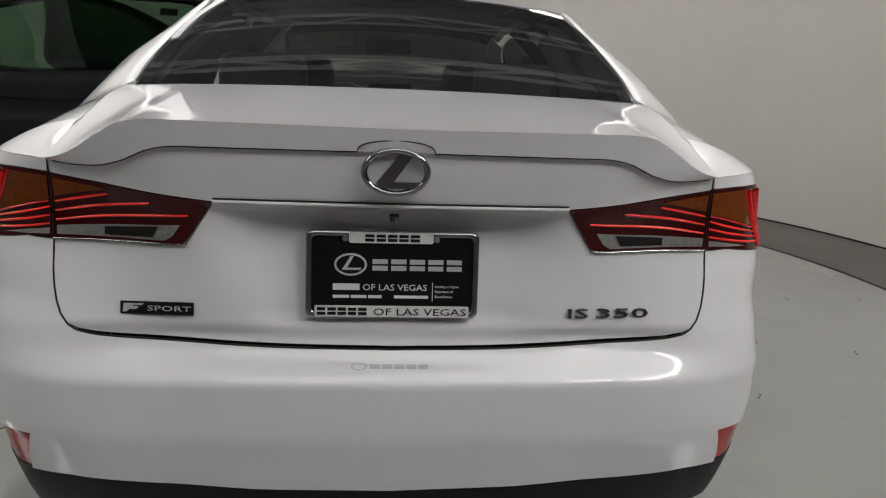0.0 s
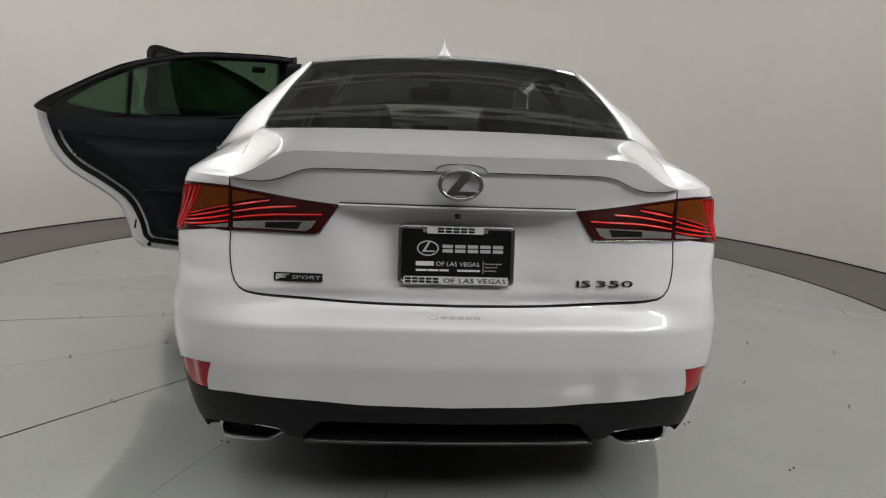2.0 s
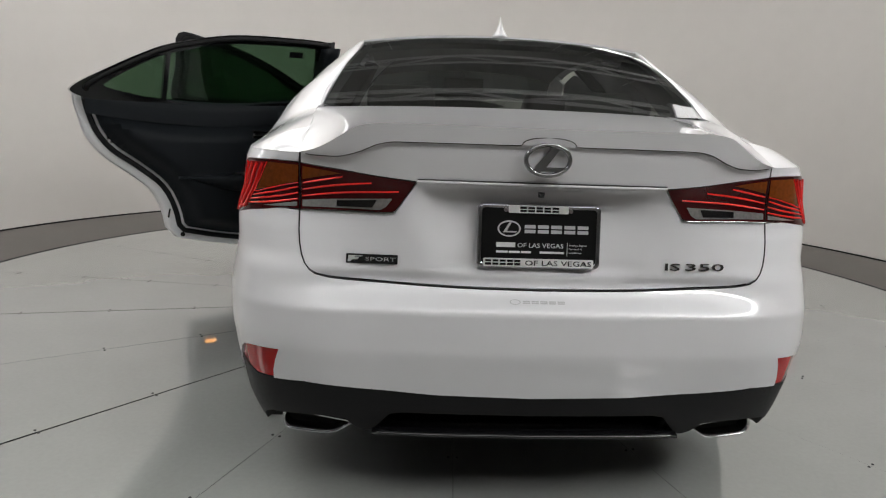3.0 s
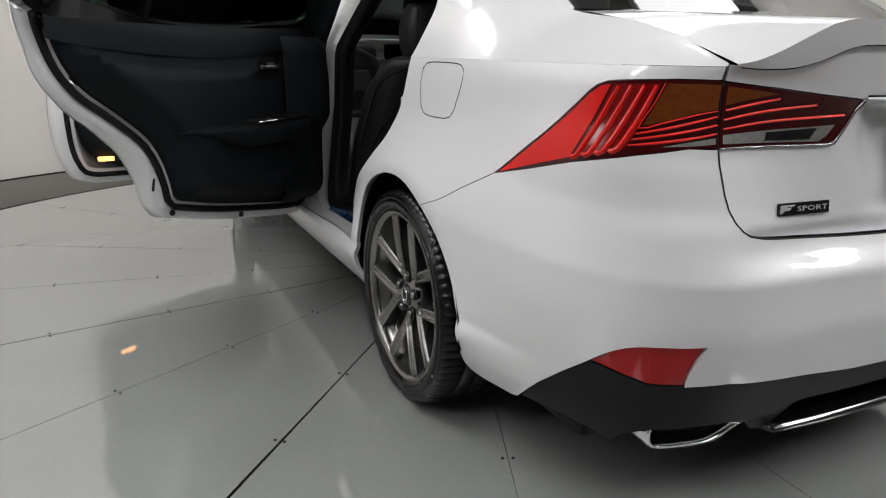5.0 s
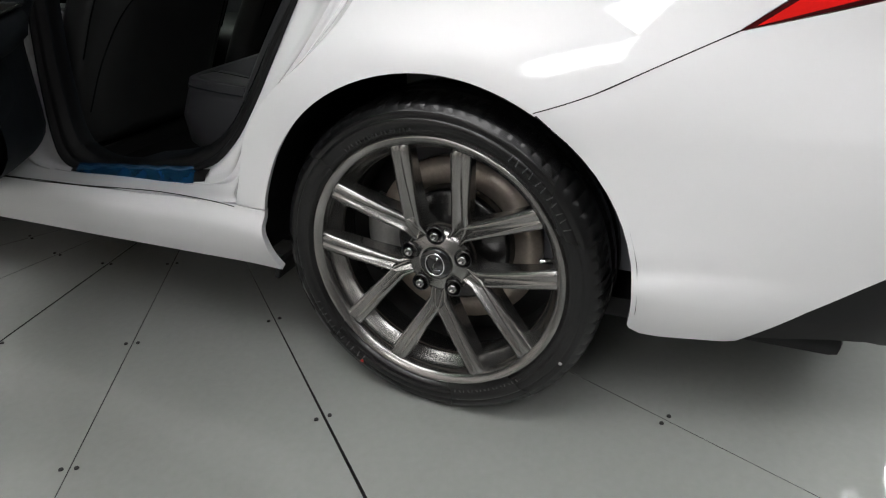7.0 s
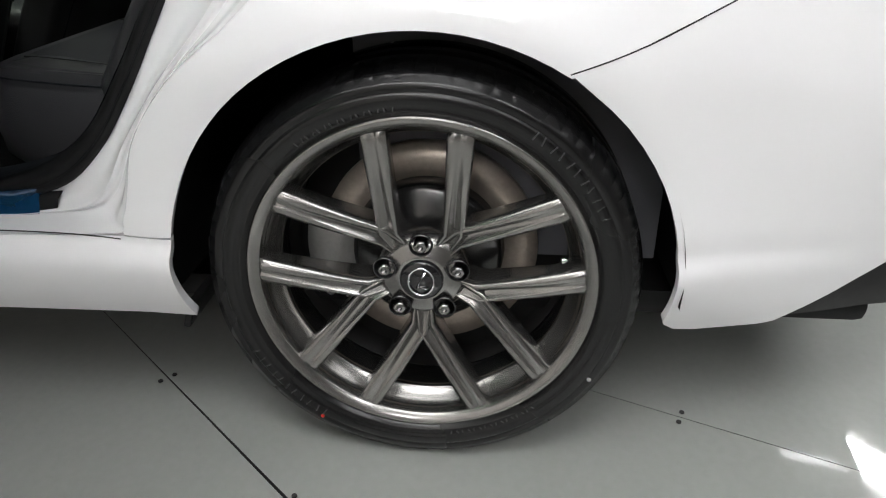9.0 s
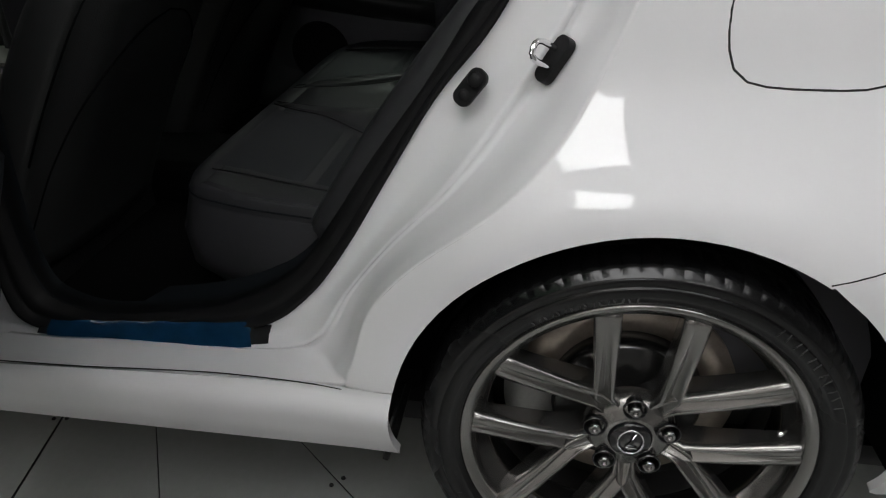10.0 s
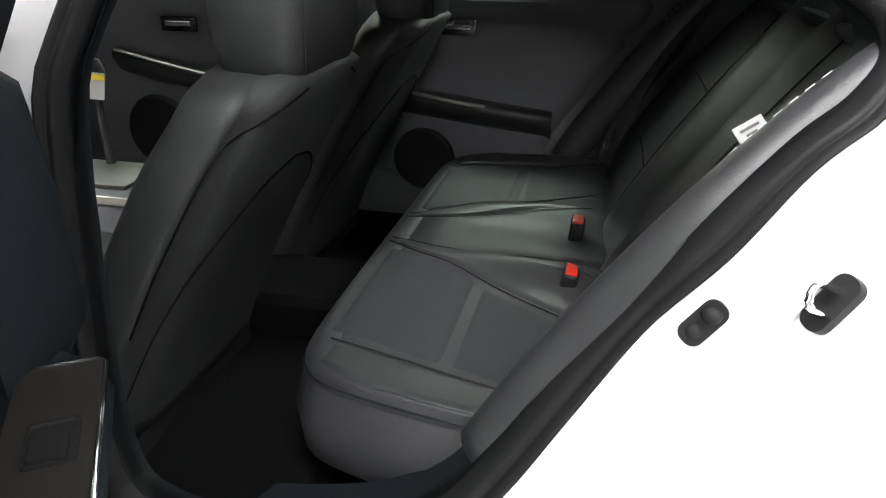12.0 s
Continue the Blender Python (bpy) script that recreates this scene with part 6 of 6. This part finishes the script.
def seat_section(i, side):
    x, y = EDGE[i]
    x0, y0 = EDGE[max(i - 1, 0)]
    x1, y1 = EDGE[min(i + 1, len(EDGE) - 1)]
    d = Vector((x1 - x0, y1 - y0)).normalized()
    nx, ny = -d.y, d.x
    pts = []
    for t in (0, 0.2, 0.4, 0.6, 0.78, 0.885, 0.89, 0.895, 0.95, 0.985):
        yy = 0.30 + (y - 0.30) * t
        xx = x * (0.985 + 0.015 * t)
        zz = cushion_top(xx, yy) - 0.03 * ease(0.42, 0.30, yy) + 0.008 * ease(0.5, 0.75, t)
        zz -= 0.003 * (1 if t == 0.89 else 0) + 0.004 * ease(0.93, 1.0, t)
        pts.append((side * xx, yy, zz))
    z = cushion_top(x, y)
    out = ease(0.45, 0.62, x)
    for o, dz in ((0.0, -0.012), (0.0015, -0.018), (-0.0005, -0.0215), (0.002, -0.026), (0.010 + 0.016 * out, -0.085), (-0.002 + 0.022 * out, -0.15), (-0.035 + 0.01 * out, -0.20), (-0.10, -0.235), (-0.20, -0.24)):
        pts.append((side * (x + nx * o), y + ny * o, z + dz))
    return pts


rows = [seat_section(i, -1) for i in range(len(EDGE) - 1, 0, -1)] + [seat_section(i, 1) for i in range(len(EDGE))]
bench = part("rear_bench", sharpen(loft(rows, False), 75), M_BENCH, car, "black leather rear bench seat")


def seat_line(pts, r=0.0016, mat=None, name="seam"):
    """A stitched seam on the cushion through (x, y) points."""
    line = [(x, y, cushion_top(x, y) + 0.0015 + 0.008 * ease(0.52, 0.75, y)) for x, y in smooth_line(pts, 0.03)]
    part(name, tube(line, r, 6), mat or M_RUBBER, bench)


def wedge_in(y):
    """Inner and outer edge of the smooth wedge beside the middle place, at y."""
    k = (0.828 - y) / 0.386
    return 0.066 + 0.09 * k, 0.076 + 0.235 * k


def side_in_at(y):
    """The seam beside the door-side bolster of the cushion, at y."""
    return 0.495 + 0.095 * (0.80 - y) / 0.40


def cushion_panel(lo, hi, y0, y1, name, mat, sg, lift, label=""):
    """A sewn panel on the cushion between two edges lo(y) and hi(y), its rim sunk into the seams."""
    rows = []
    for j, y in enumerate(np.linspace(y0, y1, 18)):
        row = []
        for i in range(12):
            x = lo(y) + (hi(y) - lo(y)) * i / 11
            rim = -0.004 if j in (0, 17) or i in (0, 11) else lift
            row.append((sg * x, y, cushion_top(x, y) + 0.008 * ease(0.52, 0.75, y) + rim - 0.03 * ease(0.42, 0.30, y)))
        rows.append(row)
    part(name, loft(rows), mat, bench, label)


for sg in (-1, 1):
    seat_line([(sg * side_in_at(y), y) for y in (0.38, 0.50, 0.62, 0.72, 0.80)])
    seat_line([(sg * (wedge_in(y)[1] + 0.004), y) for y in (0.40, 0.55, 0.70, 0.825)])
    seat_line([(sg * (wedge_in(y)[0] - 0.004), y) for y in (0.40, 0.55, 0.70, 0.825)], 0.0012)
    cushion_panel(lambda y: wedge_in(y)[0], lambda y: wedge_in(y)[1], 0.36, 0.822, "seat_wedge", M_SMOOTH, sg, 0.004, "smooth black leather wedge")
    cushion_panel(lambda y: wedge_in(y)[1] + 0.006, lambda y: side_in_at(y) - 0.004, 0.602, 0.815, "seat_panel", M_FABRIC, sg, 0.0025, "perforated black leather panel")
    cushion_panel(lambda y: wedge_in(y)[1] + 0.006, lambda y: side_in_at(y) - 0.004, 0.36, 0.595, "seat_panel", M_FABRIC, sg, 0.0025, "perforated black leather panel")
    cushion_panel(lambda y: side_in_at(y) + 0.004, lambda y: 0.628 + 0.05 * (0.60 - y) if y < 0.7 else 0.623 - 0.62 * (y - 0.70), 0.38, 0.80, "seat_bolster", M_SMOOTH, sg, 0.004, "smooth black leather bolster")
line = [seat_section(i, -1)[10] for i in range(len(EDGE) - 1, 0, -1)] + [seat_section(i, 1)[10] for i in range(len(EDGE))]
part("front_piping", tube(line, 0.0022, 6), M_TRIM, bench)


def back_point(x, t, lift=0.0):
    """The backrest: t 0 at the cushion, 1 at its top."""
    a = abs(x)
    y = 0.375 - 0.36 * t**1.1 + 0.035 * math.exp(-(((a - 0.60) / 0.07) ** 2)) * math.sin(math.pi * min(t * 0.9 + 0.1, 1)) + 0.02 * math.exp(-(((a - 0.13) / 0.06) ** 2)) + lift
    z = 0.50 + 0.57 * t - 0.04 * ease(0.5, 0.68, a) * t
    return (x, y + 0.010 * math.sin(math.pi * t), z)


rows = []
for x in np.linspace(-0.62, 0.62, 41):
    rows.append([back_point(x, t) for t in np.linspace(0, 1, 14)] + [(x, back_point(x, 1)[1] - 0.05, back_point(x, 1)[2] + 0.02), (x, back_point(x, 1)[1] - 0.11, back_point(x, 1)[2] - 0.01)])
back = part("rear_backrest", sharpen(loft(rows), 75), M_BENCH, car, "black leather rear seat backrest")
for sg in (-1, 1):
    for xx in (0.545, 0.20):
        part("seam", tube([back_point(sg * (xx + 0.02 * t), t, 0.002) for t in np.linspace(0.02, 0.97, 14)], 0.0018, 6), M_RUBBER, back)
    for tt in (0.30, 0.62):
        part("seam", tube([back_point(sg * x, tt, 0.002) for x in np.linspace(0.235, 0.55, 12)], 0.0016, 6), M_RUBBER, back)
    # side bolster beside the opening, with stitching
    rows = []
    for t in np.linspace(-0.06, 1.10, 22):
        c = Vector((sg * (0.685 - 0.025 * t), 0.482 - 0.345 * t, 0.565 + 0.485 * t))
        w = 0.060 * (math.sin(math.pi * min(0.24 + t * 0.68, 0.985)) ** 0.45)
        rows.append([c + Vector((0.9 * w * math.cos(a), 0.75 * w * math.sin(a), 0.62 * w * math.sin(a))) for a in np.linspace(0, 2 * math.pi, 17)[:-1]])
    bo = part("side_bolster", loft(rows, True, True), M_SMOOTH, back, "smooth black leather side bolster")
    pts = []
    for t in np.linspace(0.05, 0.97, 30):
        c = Vector((sg * (0.685 - 0.025 * t), 0.482 - 0.345 * t, 0.565 + 0.485 * t))
        w = 0.061 * (math.sin(math.pi * min(0.24 + t * 0.68, 0.985)) ** 0.45)
        a = radians(118) if sg > 0 else radians(62)
        pts.append(c + Vector((0.9 * w * math.cos(a), 0.75 * w * math.sin(a), 0.62 * w * math.sin(a))))
    part("seam", tube(pts[:24], 0.0009, 5), M_ARMREST, bo)
    for i in range(22, 29, 1):
        part("stitch", tube([pts[i].lerp(pts[i + 1], 0.15), pts[i].lerp(pts[i + 1], 0.75)], 0.0013, 5), M_STITCH, bo)
    # rear head restraint
    hr = sharpen(box((0.25, 0.10, 0.15), (sg * 0.37, -0.02, 1.12), 0.045, 4), 60)
    part("head_restraint", hr, M_LEATHER, back)
# tag sewn into the bolster's seam, with small grey marks
ez = Vector((-0.95, 0.22, 0.30)).normalized()
ex = Vector((0.0, -0.80, 0.60))
ex = (ex - ez * ex.dot(ez)).normalized()
TM = Matrix((ex, ez.cross(ex), ez)).transposed().to_4x4()
TM.translation = (-0.600, 0.231, 0.976)
bm = flat(rounded(0.034, 0.021, 0.001), 0, 0.001)
bmesh.ops.transform(bm, matrix=TM, verts=bm.verts)
tag = part("fabric_tag", bm, M_WHITECLOTH, back, "white sewn-in tag with grey marks", smooth=False)
for k, (w, v) in enumerate(((0.022, 0.003), (0.014, -0.004))):
    bm = box((w, 0.0032, 0.0008), (0, v, 0.0012), 0)
    bmesh.ops.transform(bm, matrix=TM, verts=bm.verts)
    part("tag_mark", bm, M_ARMREST, tag, smooth=False)

# buckles and belt
def buckle(x, y, z, red, lean):
    m = Matrix.Translation((x, y, z)) @ pose(0, 0, 0, lean, 0, 0)
    bm = box((0.052, 0.032, 0.064), (0, 0, 0), 0.009, 3)
    bmesh.ops.transform(bm, matrix=m, verts=bm.verts)
    b = part("belt_buckle", sharpen(bm), M_BLACK, car, "black belt buckle with a red button")
    bm = box((0.044, 0.024, 0.012), (0, 0.001, 0.031), 0.004)
    bmesh.ops.transform(bm, matrix=m, verts=bm.verts)
    part("button", sharpen(bm), M_BUCKLE, b, "red release button")


buckle(-0.195, 0.430, 0.552, True, 12)
buckle(0.050, 0.428, 0.560, True, 6)
rows = []
for p, q in zip(smooth_line([(0.60, 0.02, 1.12), (0.57, 0.20, 0.94), (0.52, 0.335, 0.69), (0.56, 0.36, 0.56)], 0.04), smooth_line([(0.65, 0.03, 1.12), (0.615, 0.215, 0.94), (0.555, 0.37, 0.69), (0.60, 0.40, 0.56)], 0.04)):
    rows.append([p, q])
belt = part("seat_belt", loft(rows), M_BELT, car, "black webbing seat belt")
bm = box((0.055, 0.012, 0.035), (0.535, 0.362, 0.665), 0.006, 3)
part("tongue_body", sharpen(bm), M_BLACK, belt)
part("belt_tongue", tube([(0.522, 0.37, 0.648), (0.520, 0.375, 0.615), (0.545, 0.385, 0.612), (0.548, 0.378, 0.648)], 0.004, 6), M_CHROME, belt, "chrome belt tongue")


def seat_half(t):
    """Half the width of a front seat's back at the fraction t of its height."""
    return 0.262 - 0.035 * ease(0.80, 1.0, t) + 0.006 * math.sin(math.pi * t) + 0.022 * (1 - t)


def seat_back_y(x, z):
    """Where the rear face of a front seat stands, x from its middle."""
    t = (z - 0.36) / 0.60
    w, d = seat_half(t), 0.18 - 0.03 * t
    c = min(abs(x) / w, 0.999) ** (1 / 0.45)
    sn = math.sqrt(1 - c * c)
    return 1.14 - 0.31 * t**1.15 + d / 2 - d / 2 * sn**0.6 - 0.018 * (1 - (x / w) ** 2) + 0.022 * math.exp(-((abs(x) / w - 0.86) / 0.1) ** 2)


def front_seat(sx0):
    """A front seat seen from behind: shell, bolsters, pocket and head restraint."""
    rows = []
    for t in np.linspace(0, 1, 20):
        z = 0.36 + 0.60 * t
        yr = 1.14 - 0.31 * t**1.15
        w = seat_half(t)
        d = 0.18 - 0.03 * t
        prof = []
        for a in np.linspace(0, 2 * math.pi, 33)[:-1]:
            c, s = math.cos(a), math.sin(a)
            x = w * math.copysign(abs(c) ** 0.45, c)
            y = yr + d / 2 + d / 2 * math.copysign(abs(s) ** 0.6, s)
            if s < 0:
                y -= 0.018 * (1 - (x / w) ** 2) - 0.022 * math.exp(-((abs(x) / w - 0.86) / 0.1) ** 2)
            prof.append((sx0 + x, y, z + 0.02 * (1 - (x / w) ** 2) * t))
        rows.append(prof)
    lid_row = [(sx0 + (p[0] - sx0) * 0.8, p[1] * 0.8 + 0.2 * (rows[-1][0][1]), p[2] + 0.022) for p in rows[-1]]
    rows.append(lid_row)
    st = part("front_seat", loft(rows, True, True), M_LEATHER, car, "black leather front seat")
    for sg in (-1, 1):
        for line in ([(0.268, 0.60), (0.262, 0.74), (0.238, 0.875), (0.17, 0.925), (0.09, 0.948)], [(0.235, 0.45), (0.222, 0.60), (0.19, 0.715), (0.10, 0.79), (0.0, 0.815)]):
            pts = [(sx0 + sg * x, seat_back_y(x, z) - 0.0005, z + 0.02 * (1 - (x / 0.262) ** 2) * (z - 0.36) / 0.6) for x, z in smooth_line(line, 0.025)]
            part("seam", tube(pts, 0.0019, 6), M_CARPET, st)
    rows = []
    for t in np.linspace(0, 1, 12):
        z = 0.970 + 0.222 * t
        w = 0.150 * (math.sin(math.pi * (0.08 + 0.84 * t)) ** 0.17)
        d = 0.080 * (math.sin(math.pi * (0.08 + 0.84 * t)) ** 0.20)
        yc = 0.888 - 0.01 * t
        rows.append([(sx0 + w * math.copysign(abs(math.cos(a)) ** 0.4, math.cos(a)), yc + d * math.copysign(abs(math.sin(a)) ** 0.5, math.sin(a)), z) for a in np.linspace(0, 2 * math.pi, 29)[:-1]])
    part("head_restraint", loft(rows, True, True), M_LEATHER, st, "padded black head restraint")
    part("seam", tube([(sx0 - 0.118, 0.811 - 0.004 * (z - 1.0), z) for z in np.linspace(0.99, 1.17, 8)], 0.0018, 6), M_RUBBER, st)
    for dx in (-0.06, 0.06):
        part("restraint_post", tube([(sx0 + dx, 0.872, 0.93), (sx0 + dx, 0.872, 0.99)], 0.0065, 10), M_CHROME, st)
    part("seat_base", sharpen(box((0.50, 0.52, 0.18), (sx0, 1.40, 0.45), 0.06, 4), 60), M_LEATHER, st)
    part("seat_rail", sharpen(box((0.44, 0.50, 0.05), (sx0, 1.40, 0.32), 0.01)), M_BLACK, st)


front_seat(-0.37)
front_seat(0.37)

# right-hand inside: linings, armrests, handles
RT = smooth_line([(0.24, 1.06), (0.27, 0.93), (0.40, 0.76), (0.52, 0.60), (0.60, 0.45), (0.80, 0.40), (1.10, 0.40), (1.18, 0.50), (1.20, 1.02)], 0.05) + [(0.7, 1.04)]


def relief_right(y, z):
    return -0.014 * ease(0.93, 1.02, z) + 0.012 * math.exp(-(((z - 0.90) / 0.012) ** 2)) + 0.008 * math.exp(-((math.hypot(y - 0.96, z - 0.49) - 0.10) / 0.012) ** 2)


part("door_lining", trim_panel(RT, 0.775, 0.735, 0.03, 0.05, relief_right), M_LITTRIM, car, "soft black rear door lining")
RT2 = [(1.29, 1.02), (1.30, 0.45), (1.42, 0.36), (2.2, 0.36), (2.32, 0.50), (2.32, 1.0), (1.8, 1.03)]
part("door_lining", trim_panel(RT2, 0.775, 0.735, 0.05, 0.05), M_LITTRIM, car, "soft black front door lining")
for y0, y1, z0, z1 in ((0.55, 1.15, 0.665, 0.735), (1.38, 2.05, 0.70, 0.80)):
    rows = []
    for y in np.linspace(y0, y1, 14):
        t = (y - y0) / (y1 - y0)
        z = z0 + (z1 - z0) * t
        o = 0.735 - 0.075 * math.sin(math.pi * min(0.15 + t * 0.75, 1)) ** 0.5
        rows.append([(0.76, y, z + 0.005), (o + 0.01, y, z + 0.005), (o, y, z - 0.004), (o, y, z - 0.02), (o + 0.03, y, z - 0.06), (0.76, y, z - 0.09)])
    part("armrest", sharpen(loft(rows, True, True), 50), M_LEATHER, car)
    line = []
    for y in np.linspace(y0 + 0.20, y1 - 0.02, 10):
        t = (y - y0) / (y1 - y0)
        line.append((0.733 - 0.075 * math.sin(math.pi * min(0.15 + t * 0.75, 1)) ** 0.5, y, z0 + (z1 - z0) * t + 0.002 + 0.02 * max(0, t - 0.5)))
    part("armrest_trim", tube(line, 0.0065, 8), M_SATIN, car, "silver armrest edge")
for y, z in ((0.855, 0.915), (1.79, 0.895)):
    part("handle_well", sharpen(box((0.012, 0.13, 0.048), (0.716, y, z), 0.005)), M_GLOSSBLACK, car)
    part("door_handle", sharpen(box((0.014, 0.095, 0.017), (0.706, y - 0.005, z + 0.002), 0.005, 3)), M_CHROME, car, "chrome inside handle")
for y0, z0, k in ((0.96, 0.49, 1.0), (1.93, 0.52, 1.25)):
    rows = [[(0.731 - h, y0 + k * r * math.cos(a), z0 + k * r * math.sin(a)) for a in np.linspace(0, 2 * math.pi, 33)[:-1]] for r, h in ((0.105, 0.0), (0.098, 0.012), (0.088, 0.008), (0.02, 0.012), (0.001, 0.012))]
    part("loudspeaker", loft(rows, True), M_BLACK, car, "black door loudspeaker grille")
# lining under the side glass and round the right-hand openings
part("inner_pillar", patch([(-0.38, 0.60), (0.05, 0.60), (0.45, 0.68), (0.26, 0.93), (0.22, 1.0), (-0.38, 1.0)], lambda y, v: (lambda p: (p[0] - 0.045, p[1], p[2] - 0.01))(top(y, v)), (0.06, 0.05), 0, 0), M_LITTRIM, car)
part("inner_pillar", patch([(-0.38, -0.60), (0.05, -0.60), (0.45, -0.66), (0.20, -0.76), (0.03, -0.90), (0.0, -1.0), (-0.38, -1.0)], lambda y, v: (lambda p: (p[0] + 0.045, p[1], p[2] - 0.01))(top(y, v)), (0.06, 0.05), 0, 0), M_LITTRIM, car)
rows = []
for y in np.linspace(-0.35, 0.45, 16):
    rows.append([(0.62, y, 1.06), (0.70, y, 1.04), (0.745, y, 0.98), (0.745, y, 0.50), (0.745, y, 0.30)])
part("inner_quarter", loft(rows), M_LITTRIM, car)
rows = []
for y in np.linspace(-0.35, 0.12, 12):
    rows.append([(-0.60, y, 1.06), (-0.66, y, 1.035), (-0.725, y, 0.96), (-0.735, y, 0.50), (-0.735, y, 0.30)])
part("inner_quarter", loft(rows), M_LITTRIM, car)

part("inner_side", box((0.02, 2.9, 0.80), (0.768, 1.05, 0.62), 0), M_LITTRIM, car, smooth=False)
# console, dashboard, wheel, mirror
part("centre_console", sharpen(box((0.24, 0.90, 0.22), (-0.02, 1.75, 0.52), 0.04, 3), 50), M_LITTRIM, car)
part("console_plate", sharpen(box((0.17, 0.34, 0.012), (-0.03, 1.62, 0.634), 0.005)), M_ARMREST, car, "dark grey console plate")
part("console_edge", sharpen(box((0.010, 0.40, 0.020), (-0.142, 1.60, 0.612), 0.004)), M_SATIN, car, "silver console edge")
for y, z in ((1.60, 0.645), (1.70, 0.655)):
    part("control_knob", spin([(z, 0.026), (z + 0.018, 0.024), (z + 0.02, 0.001)], 24, "z", at=(-0.08, y, 0)), M_CHROME, car)
part("dashboard", sharpen(box((1.44, 0.42, 0.30), (0, 2.32, 0.82), 0.09, 4), 60), M_LITTRIM, car)
part("instrument_hood", sharpen(box((0.40, 0.22, 0.14), (-0.37, 2.20, 0.97), 0.05, 4), 60), M_LITTRIM, car)
part("display", sharpen(box((0.26, 0.02, 0.11), (0.02, 2.16, 0.99), 0.008)), M_GLOSSBLACK, car)
wc = Vector((-0.37, 1.93, 0.84))
wr = [wc + Vector((0.185 * math.cos(a), 0.185 * math.sin(a) * 0.42, 0.185 * math.sin(a) * 0.9)) for a in np.linspace(0, 2 * math.pi, 41)[:-1]]
sw_ = part("steering_wheel", tube(wr, 0.016, 10, True), M_LEATHER, car, "black leather steering wheel")
part("wheel_boss", sharpen(box((0.19, 0.05, 0.13), wc, 0.03, 3, pose(0, 0, 0, -25)), 50), M_LEATHER, sw_)
part("column", tube([wc, wc + Vector((0, 0.30, -0.12))], 0.045, 12), M_BLACK, sw_)
part("rear_mirror", sharpen(box((0.25, 0.03, 0.075), (0, 1.83, 1.255), 0.02, 3), 50), M_BLACK, car, "black inside mirror")
part("mirror_stem", tube([(0, 1.84, 1.27), (0, 1.86, 1.33)], 0.012, 8), M_BLACK, car)
part("gear_lever", sharpen(spin([(0.63, 0.012), (0.80, 0.008), (0.83, 0.022), (0.87, 0.026), (0.895, 0.018), (0.90, 0.001)], 20, "z", at=(0.035, 1.595, 0)), 60), M_LEATHER, car, "black leather gear lever")
bm = flat(rounded(0.040, 0.062, 0.003), 0, 0.001)
bmesh.ops.transform(bm, matrix=Matrix.Translation((-0.005, 1.565, 0.842)) @ pose(0, 0, 0, 80, 12, -42), verts=bm.verts)
part("paper_tag", bm, M_WHITEINK, car, "white and yellow hanging card", smooth=False)
bm = flat(rounded(0.040, 0.014, 0.002), 0.0012, 0.001)
bmesh.ops.transform(bm, matrix=Matrix.Translation((-0.005, 1.565, 0.842)) @ pose(0, 0, 0, 80, 12, -42) @ Matrix.Translation((0, 0.020, 0)), verts=bm.verts)
part("paper_band", bm, M_YELLOW, car, smooth=False)
